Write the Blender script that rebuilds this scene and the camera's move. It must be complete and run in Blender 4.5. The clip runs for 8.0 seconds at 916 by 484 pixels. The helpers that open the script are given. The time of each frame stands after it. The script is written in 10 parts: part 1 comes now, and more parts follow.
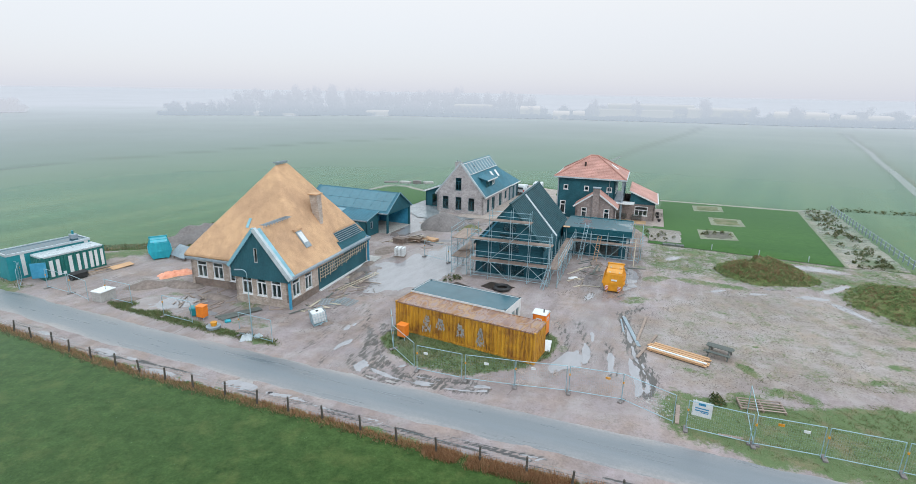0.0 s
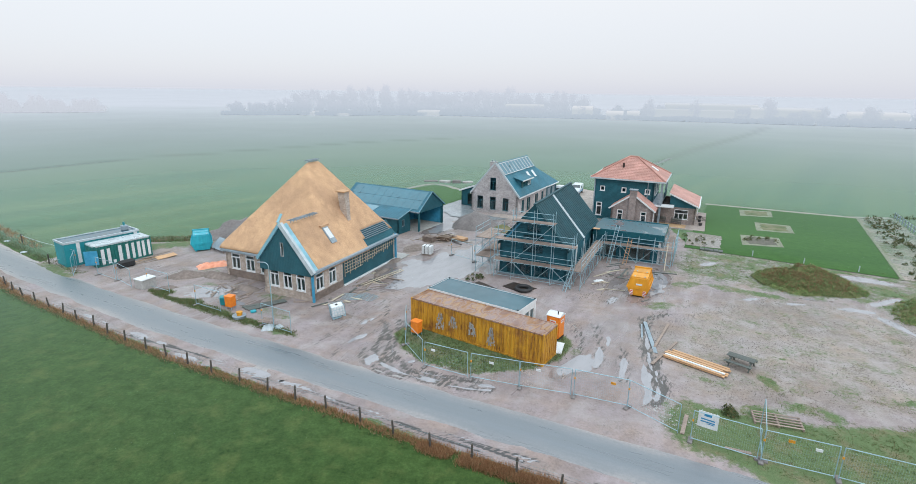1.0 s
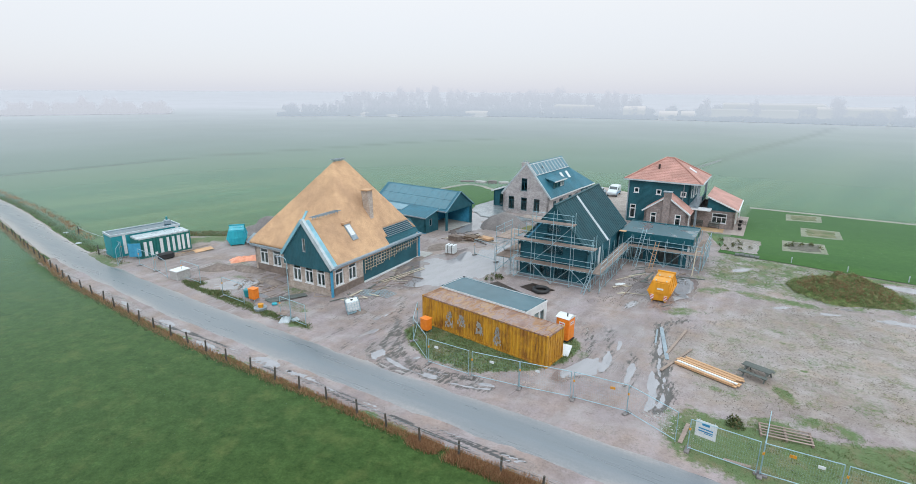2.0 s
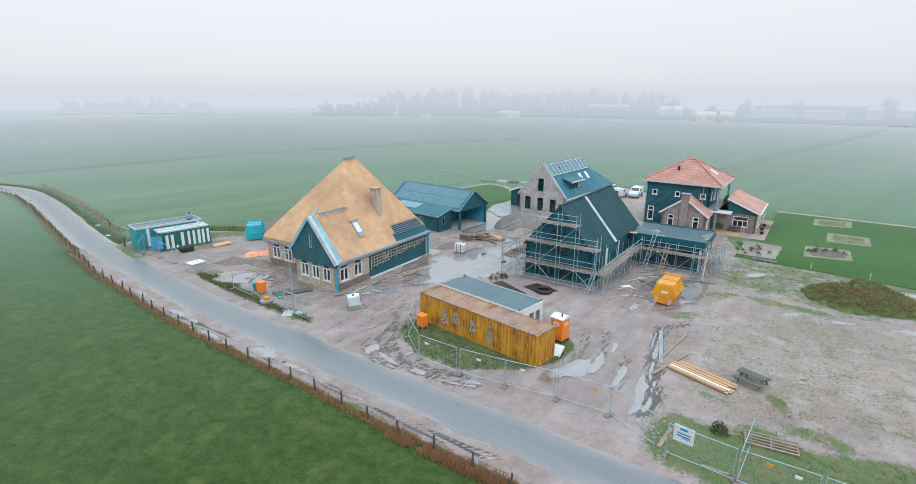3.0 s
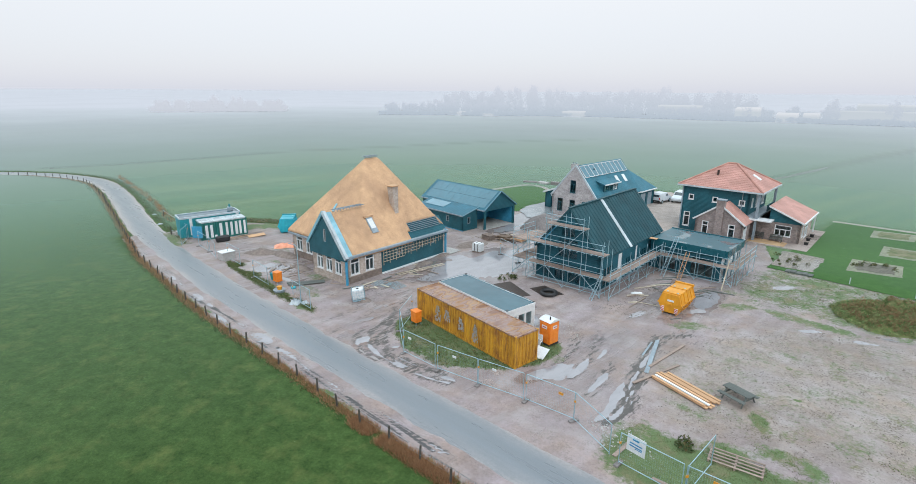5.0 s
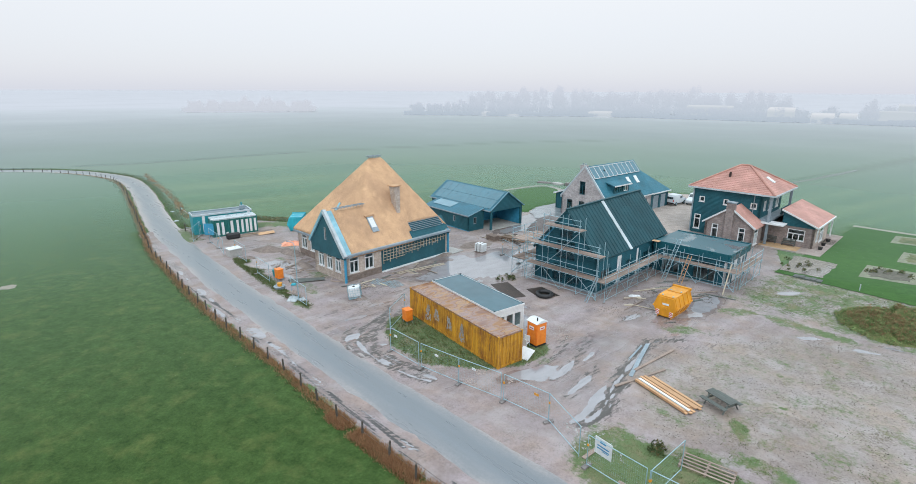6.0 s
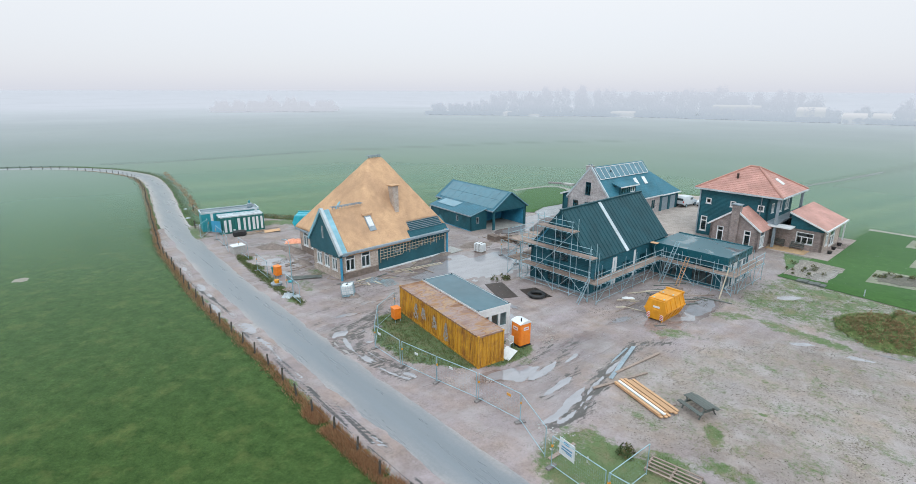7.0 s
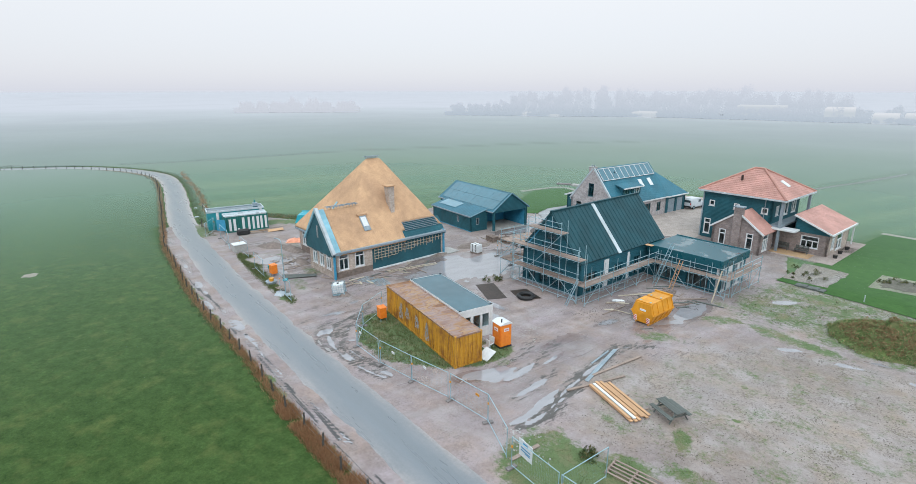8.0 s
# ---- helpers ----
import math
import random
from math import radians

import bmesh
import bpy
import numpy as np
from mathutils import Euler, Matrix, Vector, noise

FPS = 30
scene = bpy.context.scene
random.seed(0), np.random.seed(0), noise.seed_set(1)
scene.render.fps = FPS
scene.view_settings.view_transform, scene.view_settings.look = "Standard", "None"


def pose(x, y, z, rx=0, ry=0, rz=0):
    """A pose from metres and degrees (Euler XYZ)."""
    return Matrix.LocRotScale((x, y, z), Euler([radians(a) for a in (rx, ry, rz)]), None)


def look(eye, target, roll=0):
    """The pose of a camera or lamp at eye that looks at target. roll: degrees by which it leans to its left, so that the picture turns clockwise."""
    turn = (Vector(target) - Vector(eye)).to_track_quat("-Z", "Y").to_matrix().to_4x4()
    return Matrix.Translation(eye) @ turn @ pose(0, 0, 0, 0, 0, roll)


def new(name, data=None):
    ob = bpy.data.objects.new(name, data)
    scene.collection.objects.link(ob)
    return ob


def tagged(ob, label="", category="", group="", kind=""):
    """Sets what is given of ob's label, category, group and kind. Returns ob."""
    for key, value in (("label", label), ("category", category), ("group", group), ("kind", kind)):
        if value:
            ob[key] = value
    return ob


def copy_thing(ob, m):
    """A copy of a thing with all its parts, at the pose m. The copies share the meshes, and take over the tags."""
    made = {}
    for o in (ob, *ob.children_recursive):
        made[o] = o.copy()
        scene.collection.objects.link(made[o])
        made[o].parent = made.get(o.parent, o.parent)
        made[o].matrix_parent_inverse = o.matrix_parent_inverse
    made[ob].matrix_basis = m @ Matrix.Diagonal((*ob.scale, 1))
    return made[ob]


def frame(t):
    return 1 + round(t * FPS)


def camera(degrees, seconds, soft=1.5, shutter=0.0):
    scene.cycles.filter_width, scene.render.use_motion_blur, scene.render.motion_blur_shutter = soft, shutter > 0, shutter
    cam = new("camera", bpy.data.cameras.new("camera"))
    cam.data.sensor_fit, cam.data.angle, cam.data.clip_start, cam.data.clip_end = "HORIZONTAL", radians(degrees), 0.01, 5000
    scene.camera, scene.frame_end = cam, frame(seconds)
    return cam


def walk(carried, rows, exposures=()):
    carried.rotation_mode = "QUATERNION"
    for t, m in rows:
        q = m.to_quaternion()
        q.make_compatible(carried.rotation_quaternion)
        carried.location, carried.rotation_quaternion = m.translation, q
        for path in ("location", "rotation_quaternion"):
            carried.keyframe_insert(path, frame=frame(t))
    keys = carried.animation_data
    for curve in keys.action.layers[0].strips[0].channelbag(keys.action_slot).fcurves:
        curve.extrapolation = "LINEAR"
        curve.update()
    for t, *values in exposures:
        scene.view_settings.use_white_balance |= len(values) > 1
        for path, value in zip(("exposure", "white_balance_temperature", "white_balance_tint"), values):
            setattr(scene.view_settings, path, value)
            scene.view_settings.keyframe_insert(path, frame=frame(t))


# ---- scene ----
cam = camera(81.9, 8.0, soft=0.6)
PATH = [
    (0, (0.304, 0.344, 19.74), (0.291, 2.266, 19.189), 1.0),
    (0.5, (1.772, 0.3, 19.756), (1.666, 2.219, 19.204), 0.8),
    (1, (3.311, 0.286, 19.75), (3.104, 2.197, 19.196), 0.8),
    (1.5, (4.91, 0.364, 19.72), (4.605, 2.261, 19.167), 0.6),
    (3, (9.697, 0.821, 19.721), (9.179, 2.672, 19.167), 0.4),
    (3.5, (11.128, 1.067, 19.771), (10.566, 2.905, 19.217), 0.5),
    (4, (12.638, 1.405, 19.81), (12.011, 3.221, 19.256), 0.4),
    (4.5, (14.118, 1.776, 19.856), (13.424, 3.567, 19.3), 0.4),
    (6, (18.597, 3.242, 19.981), (17.75, 4.966, 19.424), 0.3),
    (6.5, (19.978, 3.795, 20.013), (19.093, 5.5, 19.456), 0.2),
    (7, (21.464, 4.447, 20.056), (20.538, 6.129, 19.498), 0.2),
    (7.5, (22.884, 5.109, 20.1), (21.924, 6.773, 19.542), 0.1),
    (8, (24.45, 5.884, 20.162), (23.45, 7.524, 19.605), -0.0),
]
walk(cam, [(t, look(eye, target, roll)) for t, eye, target, roll in PATH])

# ---- sky and light: thick overcast, low mist ----
SUN_ELEVATION, SUN_ROTATION = radians(38), radians(150)
world = bpy.data.worlds.new("overcast_sky")
scene.world = world
world.use_nodes = True
wn, wl = world.node_tree.nodes, world.node_tree.links
wn.clear()
w_out = wn.new("ShaderNodeOutputWorld")
w_bg = wn.new("ShaderNodeBackground")
w_sky = wn.new("ShaderNodeTexSky")
w_sky.sky_type, w_sky.sun_disc = "NISHITA", False
w_sky.sun_elevation, w_sky.sun_rotation = SUN_ELEVATION, SUN_ROTATION
w_co = wn.new("ShaderNodeTexCoord")
w_sep = wn.new("ShaderNodeSeparateXYZ")
w_ramp = wn.new("ShaderNodeValToRGB")
w_ramp.color_ramp.interpolation = "LINEAR"
w_ramp.color_ramp.elements[0].position, w_ramp.color_ramp.elements[0].color = 0.0, (0.645, 0.668, 0.757, 1)
w_ramp.color_ramp.elements[1].position, w_ramp.color_ramp.elements[1].color = 1.0, (1.62, 1.86, 1.98, 1)
for w_p, w_c in ((0.17, (0.835, 0.838, 0.85, 1)), (0.45, (1.22, 1.36, 1.43, 1))):
    w_ramp.color_ramp.elements.new(w_p).color = w_c
w_mix = wn.new("ShaderNodeMix")
w_mix.data_type, w_mix.blend_type = "RGBA", "ADD"
w_mix.inputs[0].default_value = 0.02
wl.new(w_co.outputs["Generated"], w_sep.inputs[0])
wl.new(w_sep.outputs["Z"], w_ramp.inputs[0])
wl.new(w_ramp.outputs[0], w_mix.inputs[6])
wl.new(w_sky.outputs[0], w_mix.inputs[7])
wl.new(w_mix.outputs[2], w_bg.inputs[0])
w_bg.inputs[1].default_value = 0.98
wl.new(w_bg.outputs[0], w_out.inputs[0])

sun_data = bpy.data.lights.new("sun", "SUN")
sun_data.energy, sun_data.angle, sun_data.color = 0.9, radians(25), (1.0, 0.96, 0.92)
sun = new("sun", sun_data)
sun.matrix_world = look((0, 0, 80), (60 * math.sin(SUN_ROTATION) * -1, -60 * math.cos(SUN_ROTATION), 80 - 60 * math.tan(SUN_ELEVATION)))


# ---- materials ----
def node_mat(name):
    m = bpy.data.materials.new(name)
    m.use_nodes = True
    nt = m.node_tree
    return m, nt, nt.nodes["Principled BSDF"]


def noise_node(nt, vec, scale, detail=5.0, rough=0.6):
    n = nt.nodes.new("ShaderNodeTexNoise")
    n.inputs["Scale"].default_value, n.inputs["Detail"].default_value, n.inputs["Roughness"].default_value = scale, detail, rough
    nt.links.new(vec, n.inputs["Vector"])
    return n.outputs["Fac"]


def ramp_node(nt, fac, stops):
    r = nt.nodes.new("ShaderNodeValToRGB")
    el = r.color_ramp.elements
    while len(el) < len(stops):
        el.new(0.5)
    for e, (p, c) in zip(el, stops):
        e.position, e.color = p, (*c, 1) if len(c) == 3 else c
    nt.links.new(fac, r.inputs[0])
    return r.outputs[0]


def mix_node(nt, fac, a, b, mode="MIX"):
    n = nt.nodes.new("ShaderNodeMix")
    n.data_type, n.blend_type = "RGBA", mode
    for sock, v in ((n.inputs[0], fac), (n.inputs[6], a), (n.inputs[7], b)):
        if isinstance(v, (int, float)):
            sock.default_value = v
        elif isinstance(v, tuple):
            sock.default_value = (*v, 1)
        else:
            nt.links.new(v, sock)
    return n.outputs[2]


def math_node(nt, op, a, b=0.0):
    n = nt.nodes.new("ShaderNodeMath")
    n.operation = op
    for sock, v in ((n.inputs[0], a), (n.inputs[1], b)):
        if isinstance(v, (int, float)):
            sock.default_value = v
        else:
            nt.links.new(v, sock)
    return n.outputs[0]


def coords(nt, scale=(1, 1, 1), turn=0.0):
    c = nt.nodes.new("ShaderNodeTexCoord")
    m = nt.nodes.new("ShaderNodeMapping")
    m.inputs["Scale"].default_value = scale
    m.inputs["Rotation"].default_value = (0, 0, turn)
    nt.links.new(c.outputs["Object"], m.inputs["Vector"])
    return m.outputs["Vector"]


def streaks(nt, angle, stretch):
    """Coordinates drawn out along one heading on the ground."""
    c = nt.nodes.new("ShaderNodeTexCoord")
    m = nt.nodes.new("ShaderNodeMapping")
    m.vector_type = "TEXTURE"
    m.inputs["Scale"].default_value = (stretch, 1, 1)
    m.inputs["Rotation"].default_value = (0, 0, radians(angle))
    nt.links.new(c.outputs["Object"], m.inputs["Vector"])
    return m.outputs["Vector"]


def bump_node(nt, bsdf, height, strength=0.4, distance=0.03):
    b = nt.nodes.new("ShaderNodeBump")
    b.inputs["Strength"].default_value, b.inputs["Distance"].default_value = strength, distance
    nt.links.new(height, b.inputs["Height"])
    nt.links.new(b.outputs["Normal"], bsdf.inputs["Normal"])


def surface(name, dark, light, scale=4.0, rough=0.7, bump=0.2, metal=0.0, stretch=(1, 1, 1), stain=0.75, varied=0.0, spec=0.5):
    """A worn surface: grain at one scale, stains at a ten times larger one."""
    m, nt, b = node_mat(name)
    v = coords(nt, stretch)
    fine = noise_node(nt, v, scale, 6, 0.65)
    large = noise_node(nt, coords(nt), scale * 0.12, 3)
    col = ramp_node(nt, fine, [(0.3, dark), (0.72, light)])
    col = mix_node(nt, 1.0, col, ramp_node(nt, large, [(0.35, (stain,) * 3), (0.65, (1, 1, 1))]), "MULTIPLY")
    if varied:
        info = nt.nodes.new("ShaderNodeObjectInfo")
        col = mix_node(nt, 1.0, col, ramp_node(nt, info.outputs["Random"], [(0, (1 - varied,) * 3), (1, (1, 1, 1))]), "MULTIPLY")
    nt.links.new(col, b.inputs["Base Color"])
    b.inputs["Roughness"].default_value, b.inputs["Metallic"].default_value = rough, metal
    b.inputs["Specular IOR Level"].default_value = spec
    if bump:
        bump_node(nt, b, fine, bump, 0.02)
    return m


def brick_mat(name, c1, c2, mortar, dirt=0.7):
    m, nt, b = node_mat(name)
    c = nt.nodes.new("ShaderNodeTexCoord")
    s = nt.nodes.new("ShaderNodeSeparateXYZ")
    nt.links.new(c.outputs["Object"], s.inputs[0])
    j = nt.nodes.new("ShaderNodeCombineXYZ")
    nt.links.new(math_node(nt, "ADD", s.outputs["X"], s.outputs["Y"]), j.inputs[0])
    nt.links.new(s.outputs["Z"], j.inputs[1])
    t = nt.nodes.new("ShaderNodeTexBrick")
    t.inputs["Scale"].default_value = 1.0
    t.inputs["Brick Width"].default_value, t.inputs["Row Height"].default_value = 0.22, 0.065
    t.inputs["Mortar Size"].default_value, t.inputs["Bias"].default_value = 0.007, 0.0
    t.inputs["Color1"].default_value, t.inputs["Color2"].default_value, t.inputs["Mortar"].default_value = (*c1, 1), (*c2, 1), (*mortar, 1)
    nt.links.new(j.outputs[0], t.inputs["Vector"])
    v = coords(nt)
    patch = noise_node(nt, v, 2.2, 4)
    big = noise_node(nt, v, 0.35, 3)
    col = mix_node(nt, 1.0, t.outputs["Color"], ramp_node(nt, patch, [(0.3, (0.72, 0.7, 0.68)), (0.7, (1.15, 1.12, 1.1))]), "MULTIPLY")
    col = mix_node(nt, 1.0, col, ramp_node(nt, big, [(0.35, (dirt,) * 3), (0.65, (1, 1, 1))]), "MULTIPLY")
    nt.links.new(col, b.inputs["Base Color"])
    b.inputs["Roughness"].default_value = 0.85
    bump_node(nt, b, math_node(nt, "SUBTRACT", patch, t.outputs["Fac"]), 0.5, 0.01)
    return m


def ridged_mat(name, dark, light, spacing, axis=0, rough=0.5, depth=0.02, metal=0.0, rows=0.0):
    """Sheets or tiles with ribs at a real spacing along one local axis, and with courses when rows is given."""
    m, nt, b = node_mat(name)
    c = nt.nodes.new("ShaderNodeTexCoord")
    s = nt.nodes.new("ShaderNodeSeparateXYZ")
    nt.links.new(c.outputs["Object"], s.inputs[0])
    wave = math_node(nt, "SINE", math_node(nt, "MULTIPLY", s.outputs[axis], 2 * math.pi / spacing))
    wave = math_node(nt, "ADD", math_node(nt, "MULTIPLY", wave, 0.5), 0.5)
    h = wave
    if rows:
        step = math_node(nt, "FRACT", math_node(nt, "DIVIDE", s.outputs["Z"], rows))
        h = math_node(nt, "SUBTRACT", wave, math_node(nt, "MULTIPLY", step, 1.2))
    v = coords(nt)
    fine = noise_node(nt, v, 5.0, 6)
    big = noise_node(nt, v, 0.5, 4)
    col = ramp_node(nt, fine, [(0.3, dark), (0.7, light)])
    col = mix_node(nt, 1.0, col, ramp_node(nt, big, [(0.3, (0.72,) * 3), (0.7, (1.08,) * 3)]), "MULTIPLY")
    nt.links.new(col, b.inputs["Base Color"])
    b.inputs["Roughness"].default_value, b.inputs["Metallic"].default_value = rough, metal
    b.inputs["Specular IOR Level"].default_value = 0.3
    bump_node(nt, b, h, 0.8, depth)
    return m


def glass_mat(name, tint, rough=0.03):
    m, nt, b = node_mat(name)
    v = coords(nt)
    b.inputs["Base Color"].default_value = (*tint, 1)
    b.inputs["Transmission Weight"].default_value = 1.0
    b.inputs["IOR"].default_value = 1.5
    nt.links.new(ramp_node(nt, noise_node(nt, v, 1.5), [(0.3, (rough,) * 3), (0.8, (rough * 3,) * 3)]), b.inputs["Roughness"])
    return m


def mud_mat(name, wet_amount=0.5, sandy=0.0, gravel=0.0, heading=60, stretch=3.0, green=0.0):
    """Trodden soil: pale drying crust, dark ruts, wet film in the hollows."""
    m, nt, b = node_mat(name)
    v = coords(nt)
    vs = streaks(nt, heading, stretch)
    fine = noise_node(nt, v, 4.0, 10, 0.8)
    mid = noise_node(nt, vs, 0.9, 6, 0.62)
    big = noise_node(nt, v, 0.085, 4, 0.55)
    lo = (0.14 + 0.11 * sandy, 0.113 + 0.09 * sandy, 0.10 + 0.08 * sandy)
    hi = (0.44, 0.368, 0.335)
    col = ramp_node(nt, fine, [(0.34, lo), (0.48, tuple(0.62 * h + 0.38 * l for h, l in zip(hi, lo))), (0.68, hi)])
    col = mix_node(nt, 1.0, col, ramp_node(nt, mid, [(0.3, (0.84, 0.83, 0.83)), (0.62, (1.04, 1.04, 1.05))]), "MULTIPLY")
    col = mix_node(nt, 1.0, col, ramp_node(nt, big, [(0.35, (0.82, 0.8, 0.79)), (0.65, (1.1, 1.1, 1.1))]), "MULTIPLY")
    if gravel:
        g = nt.nodes.new("ShaderNodeTexVoronoi")
        g.inputs["Scale"].default_value = 7.0
        nt.links.new(v, g.inputs["Vector"])
        col = mix_node(nt, gravel, col, ramp_node(nt, g.outputs["Distance"], [(0.1, (0.55, 0.5, 0.47)), (0.5, (0.12, 0.1, 0.09))]))
    if green:
        sprout = math_node(nt, "ADD", math_node(nt, "MULTIPLY", noise_node(nt, v, 0.22, 4, 0.6), 0.6), math_node(nt, "MULTIPLY", noise_node(nt, v, 1.6, 8, 0.75), 0.4))
        turf = ramp_node(nt, fine, [(0.3, (0.055, 0.085, 0.028)), (0.7, (0.17, 0.19, 0.085))])
        col = mix_node(nt, ramp_node(nt, sprout, [(0.66 - 0.28 * green, (0, 0, 0)), (0.76 - 0.28 * green, (0.9,) * 3)]), col, turf)
    wet = ramp_node(nt, noise_node(nt, vs, 0.33, 5, 0.6), [(0.56 - 0.16 * wet_amount, (0, 0, 0)), (0.63 - 0.16 * wet_amount, (1, 1, 1))])
    col = mix_node(nt, wet, col, mix_node(nt, 1.0, col, (0.74, 0.73, 0.75), "MULTIPLY"))
    nt.links.new(col, b.inputs["Base Color"])
    nt.links.new(ramp_node(nt, wet, [(0, (0.9,) * 3), (1, (0.16,) * 3)]), b.inputs["Roughness"])
    relief = math_node(nt, "ADD", math_node(nt, "MULTIPLY", fine, 0.6), mid)
    damp = math_node(nt, "MULTIPLY", relief, ramp_node(nt, wet, [(0, (1,) * 3), (1, (0.12,) * 3)]))
    bump_node(nt, b, damp, 0.6, 0.09)
    return m


def attribute(nt, name):
    a = nt.nodes.new("ShaderNodeAttribute")
    a.attribute_type, a.attribute_name = "GEOMETRY", name
    return a.outputs["Fac"]


def yard_mat(name):
    """Bare soil that turns sandy, wet or grown over by the attributes of its mesh."""
    m, nt, b = node_mat(name)
    v = coords(nt)
    grit = noise_node(nt, v, 5.5, 10, 0.78)
    lump = noise_node(nt, v, 1.5, 8, 0.68)
    large = noise_node(nt, v, 0.11, 4, 0.55)
    mud = ramp_node(nt, grit, [(0.26, (0.186, 0.150, 0.143)), (0.45, (0.252, 0.209, 0.202)), (0.74, (0.308, 0.262, 0.255))])
    dry = ramp_node(nt, grit, [(0.27, (0.152, 0.127, 0.108)), (0.43, (0.230, 0.196, 0.174)), (0.7, (0.302, 0.264, 0.240))])
    col = mix_node(nt, attribute(nt, "sand"), mud, dry)
    col = mix_node(nt, 1.0, col, ramp_node(nt, lump, [(0.3, (0.84, 0.82, 0.81)), (0.5, (0.98,) * 3), (0.7, (1.08,) * 3)]), "MULTIPLY")
    col = mix_node(nt, 1.0, col, ramp_node(nt, large, [(0.35, (0.84, 0.82, 0.81)), (0.65, (1.08,) * 3)]), "MULTIPLY")
    # tan and lilac-grey soil mixed by the diggers
    hue = noise_node(nt, v, 0.30, 6, 0.62)
    col = mix_node(nt, 1.0, col, ramp_node(nt, hue, [(0.36, (1.11, 1.04, 0.99)), (0.50, (1.08, 1.07, 1.11)), (0.64, (1.10, 1.12, 1.22))]), "MULTIPLY")
    # pale dried crust in loose patches
    crust = noise_node(nt, v, 0.42, 6, 0.6)
    col = mix_node(nt, ramp_node(nt, crust, [(0.5, (0, 0, 0)), (0.66, (0.55,) * 3)]), col, (0.36, 0.329, 0.332))
    # smears left by wheels
    smear = noise_node(nt, streaks(nt, 66, 5), 0.8, 5, 0.55)
    col = mix_node(nt, ramp_node(nt, attribute(nt, "sand"), [(0, (1, 1, 1)), (1, (0.25,) * 3)]), col, ramp_node(nt, smear, [(0.32, (0.84, 0.83, 0.82)), (0.5, (0.98,) * 3), (0.66, (1.10, 1.10, 1.11))]), "MULTIPLY")
    # dark crumbs of earth, thicker in places
    spots = noise_node(nt, v, 8.0, 4, 0.6)
    where = noise_node(nt, v, 0.5, 5, 0.65)
    crumb = math_node(nt, "ADD", math_node(nt, "MULTIPLY", spots, 0.55), math_node(nt, "MULTIPLY", where, 0.45))
    dots = math_node(nt, "MULTIPLY", ramp_node(nt, crumb, [(0.545, (0, 0, 0)), (0.62, (0.75,) * 3)]), ramp_node(nt, attribute(nt, "sand"), [(0, (0.45,) * 3), (1, (1,) * 3)]))
    col = mix_node(nt, dots, col, (0.115, 0.096, 0.078))
    # standing damp
    edge = math_node(nt, "ADD", attribute(nt, "wet"), math_node(nt, "MULTIPLY", math_node(nt, "SUBTRACT", smear, 0.5), 1.9))
    damp = ramp_node(nt, edge, [(0.40, (0, 0, 0)), (0.62, (0.55,) * 3), (0.95, (1, 1, 1))])
    col = mix_node(nt, damp, col, mix_node(nt, 1.0, col, (0.72, 0.70, 0.70), "MULTIPLY"))
    # wheel tracks: dark ridges drawn out along the lane
    groove = noise_node(nt, streaks(nt, -19, 26), 4.2, 5, 0.62)
    line = math_node(nt, "ADD", attribute(nt, "track"), math_node(nt, "MULTIPLY", math_node(nt, "SUBTRACT", groove, 0.5), 2.4))
    ridge = math_node(nt, "MULTIPLY", ramp_node(nt, attribute(nt, "track"), [(0.1, (0, 0, 0)), (0.4, (1, 1, 1))]), ramp_node(nt, line, [(0.54, (0, 0, 0)), (0.74, (1, 1, 1))]))
    col = mix_node(nt, ridge, col, (0.062, 0.060, 0.062))
    churn = math_node(nt, "ADD", attribute(nt, "rut"), math_node(nt, "MULTIPLY", math_node(nt, "SUBTRACT", noise_node(nt, streaks(nt, 68, 3.5), 4.6, 6, 0.65), 0.5), 4.6))
    turned = math_node(nt, "MULTIPLY", ramp_node(nt, attribute(nt, "rut"), [(0.08, (0, 0, 0)), (0.4, (1, 1, 1))]), ramp_node(nt, churn, [(0.42, (0, 0, 0)), (0.80, (0.95,) * 3)]))
    col = mix_node(nt, turned, col, (0.066, 0.060, 0.057))
    # grass cover
    sprout = math_node(nt, "ADD", math_node(nt, "MULTIPLY", noise_node(nt, v, 3.4, 9, 0.78), 0.55), math_node(nt, "MULTIPLY", noise_node(nt, v, 0.55, 5, 0.65), 0.45))
    cover = math_node(nt, "ADD", attribute(nt, "grass"), math_node(nt, "MULTIPLY", math_node(nt, "SUBTRACT", sprout, 0.5), 3.4))
    blade = noise_node(nt, v, 11.0, 8, 0.8)
    green = ramp_node(nt, blade, [(0.3, (0.044, 0.078, 0.024)), (0.55, (0.086, 0.140, 0.046)), (0.75, (0.146, 0.188, 0.080))])
    green = mix_node(nt, ramp_node(nt, where, [(0.49, (0, 0, 0)), (0.66, (0.7,) * 3)]), green, ramp_node(nt, blade, [(0.3, (0.10, 0.075, 0.04)), (0.7, (0.25, 0.195, 0.115))]))
    col = mix_node(nt, ramp_node(nt, cover, [(0.34, (0, 0, 0)), (0.74, (0.95,) * 3)]), col, green)
    nt.links.new(col, b.inputs["Base Color"])
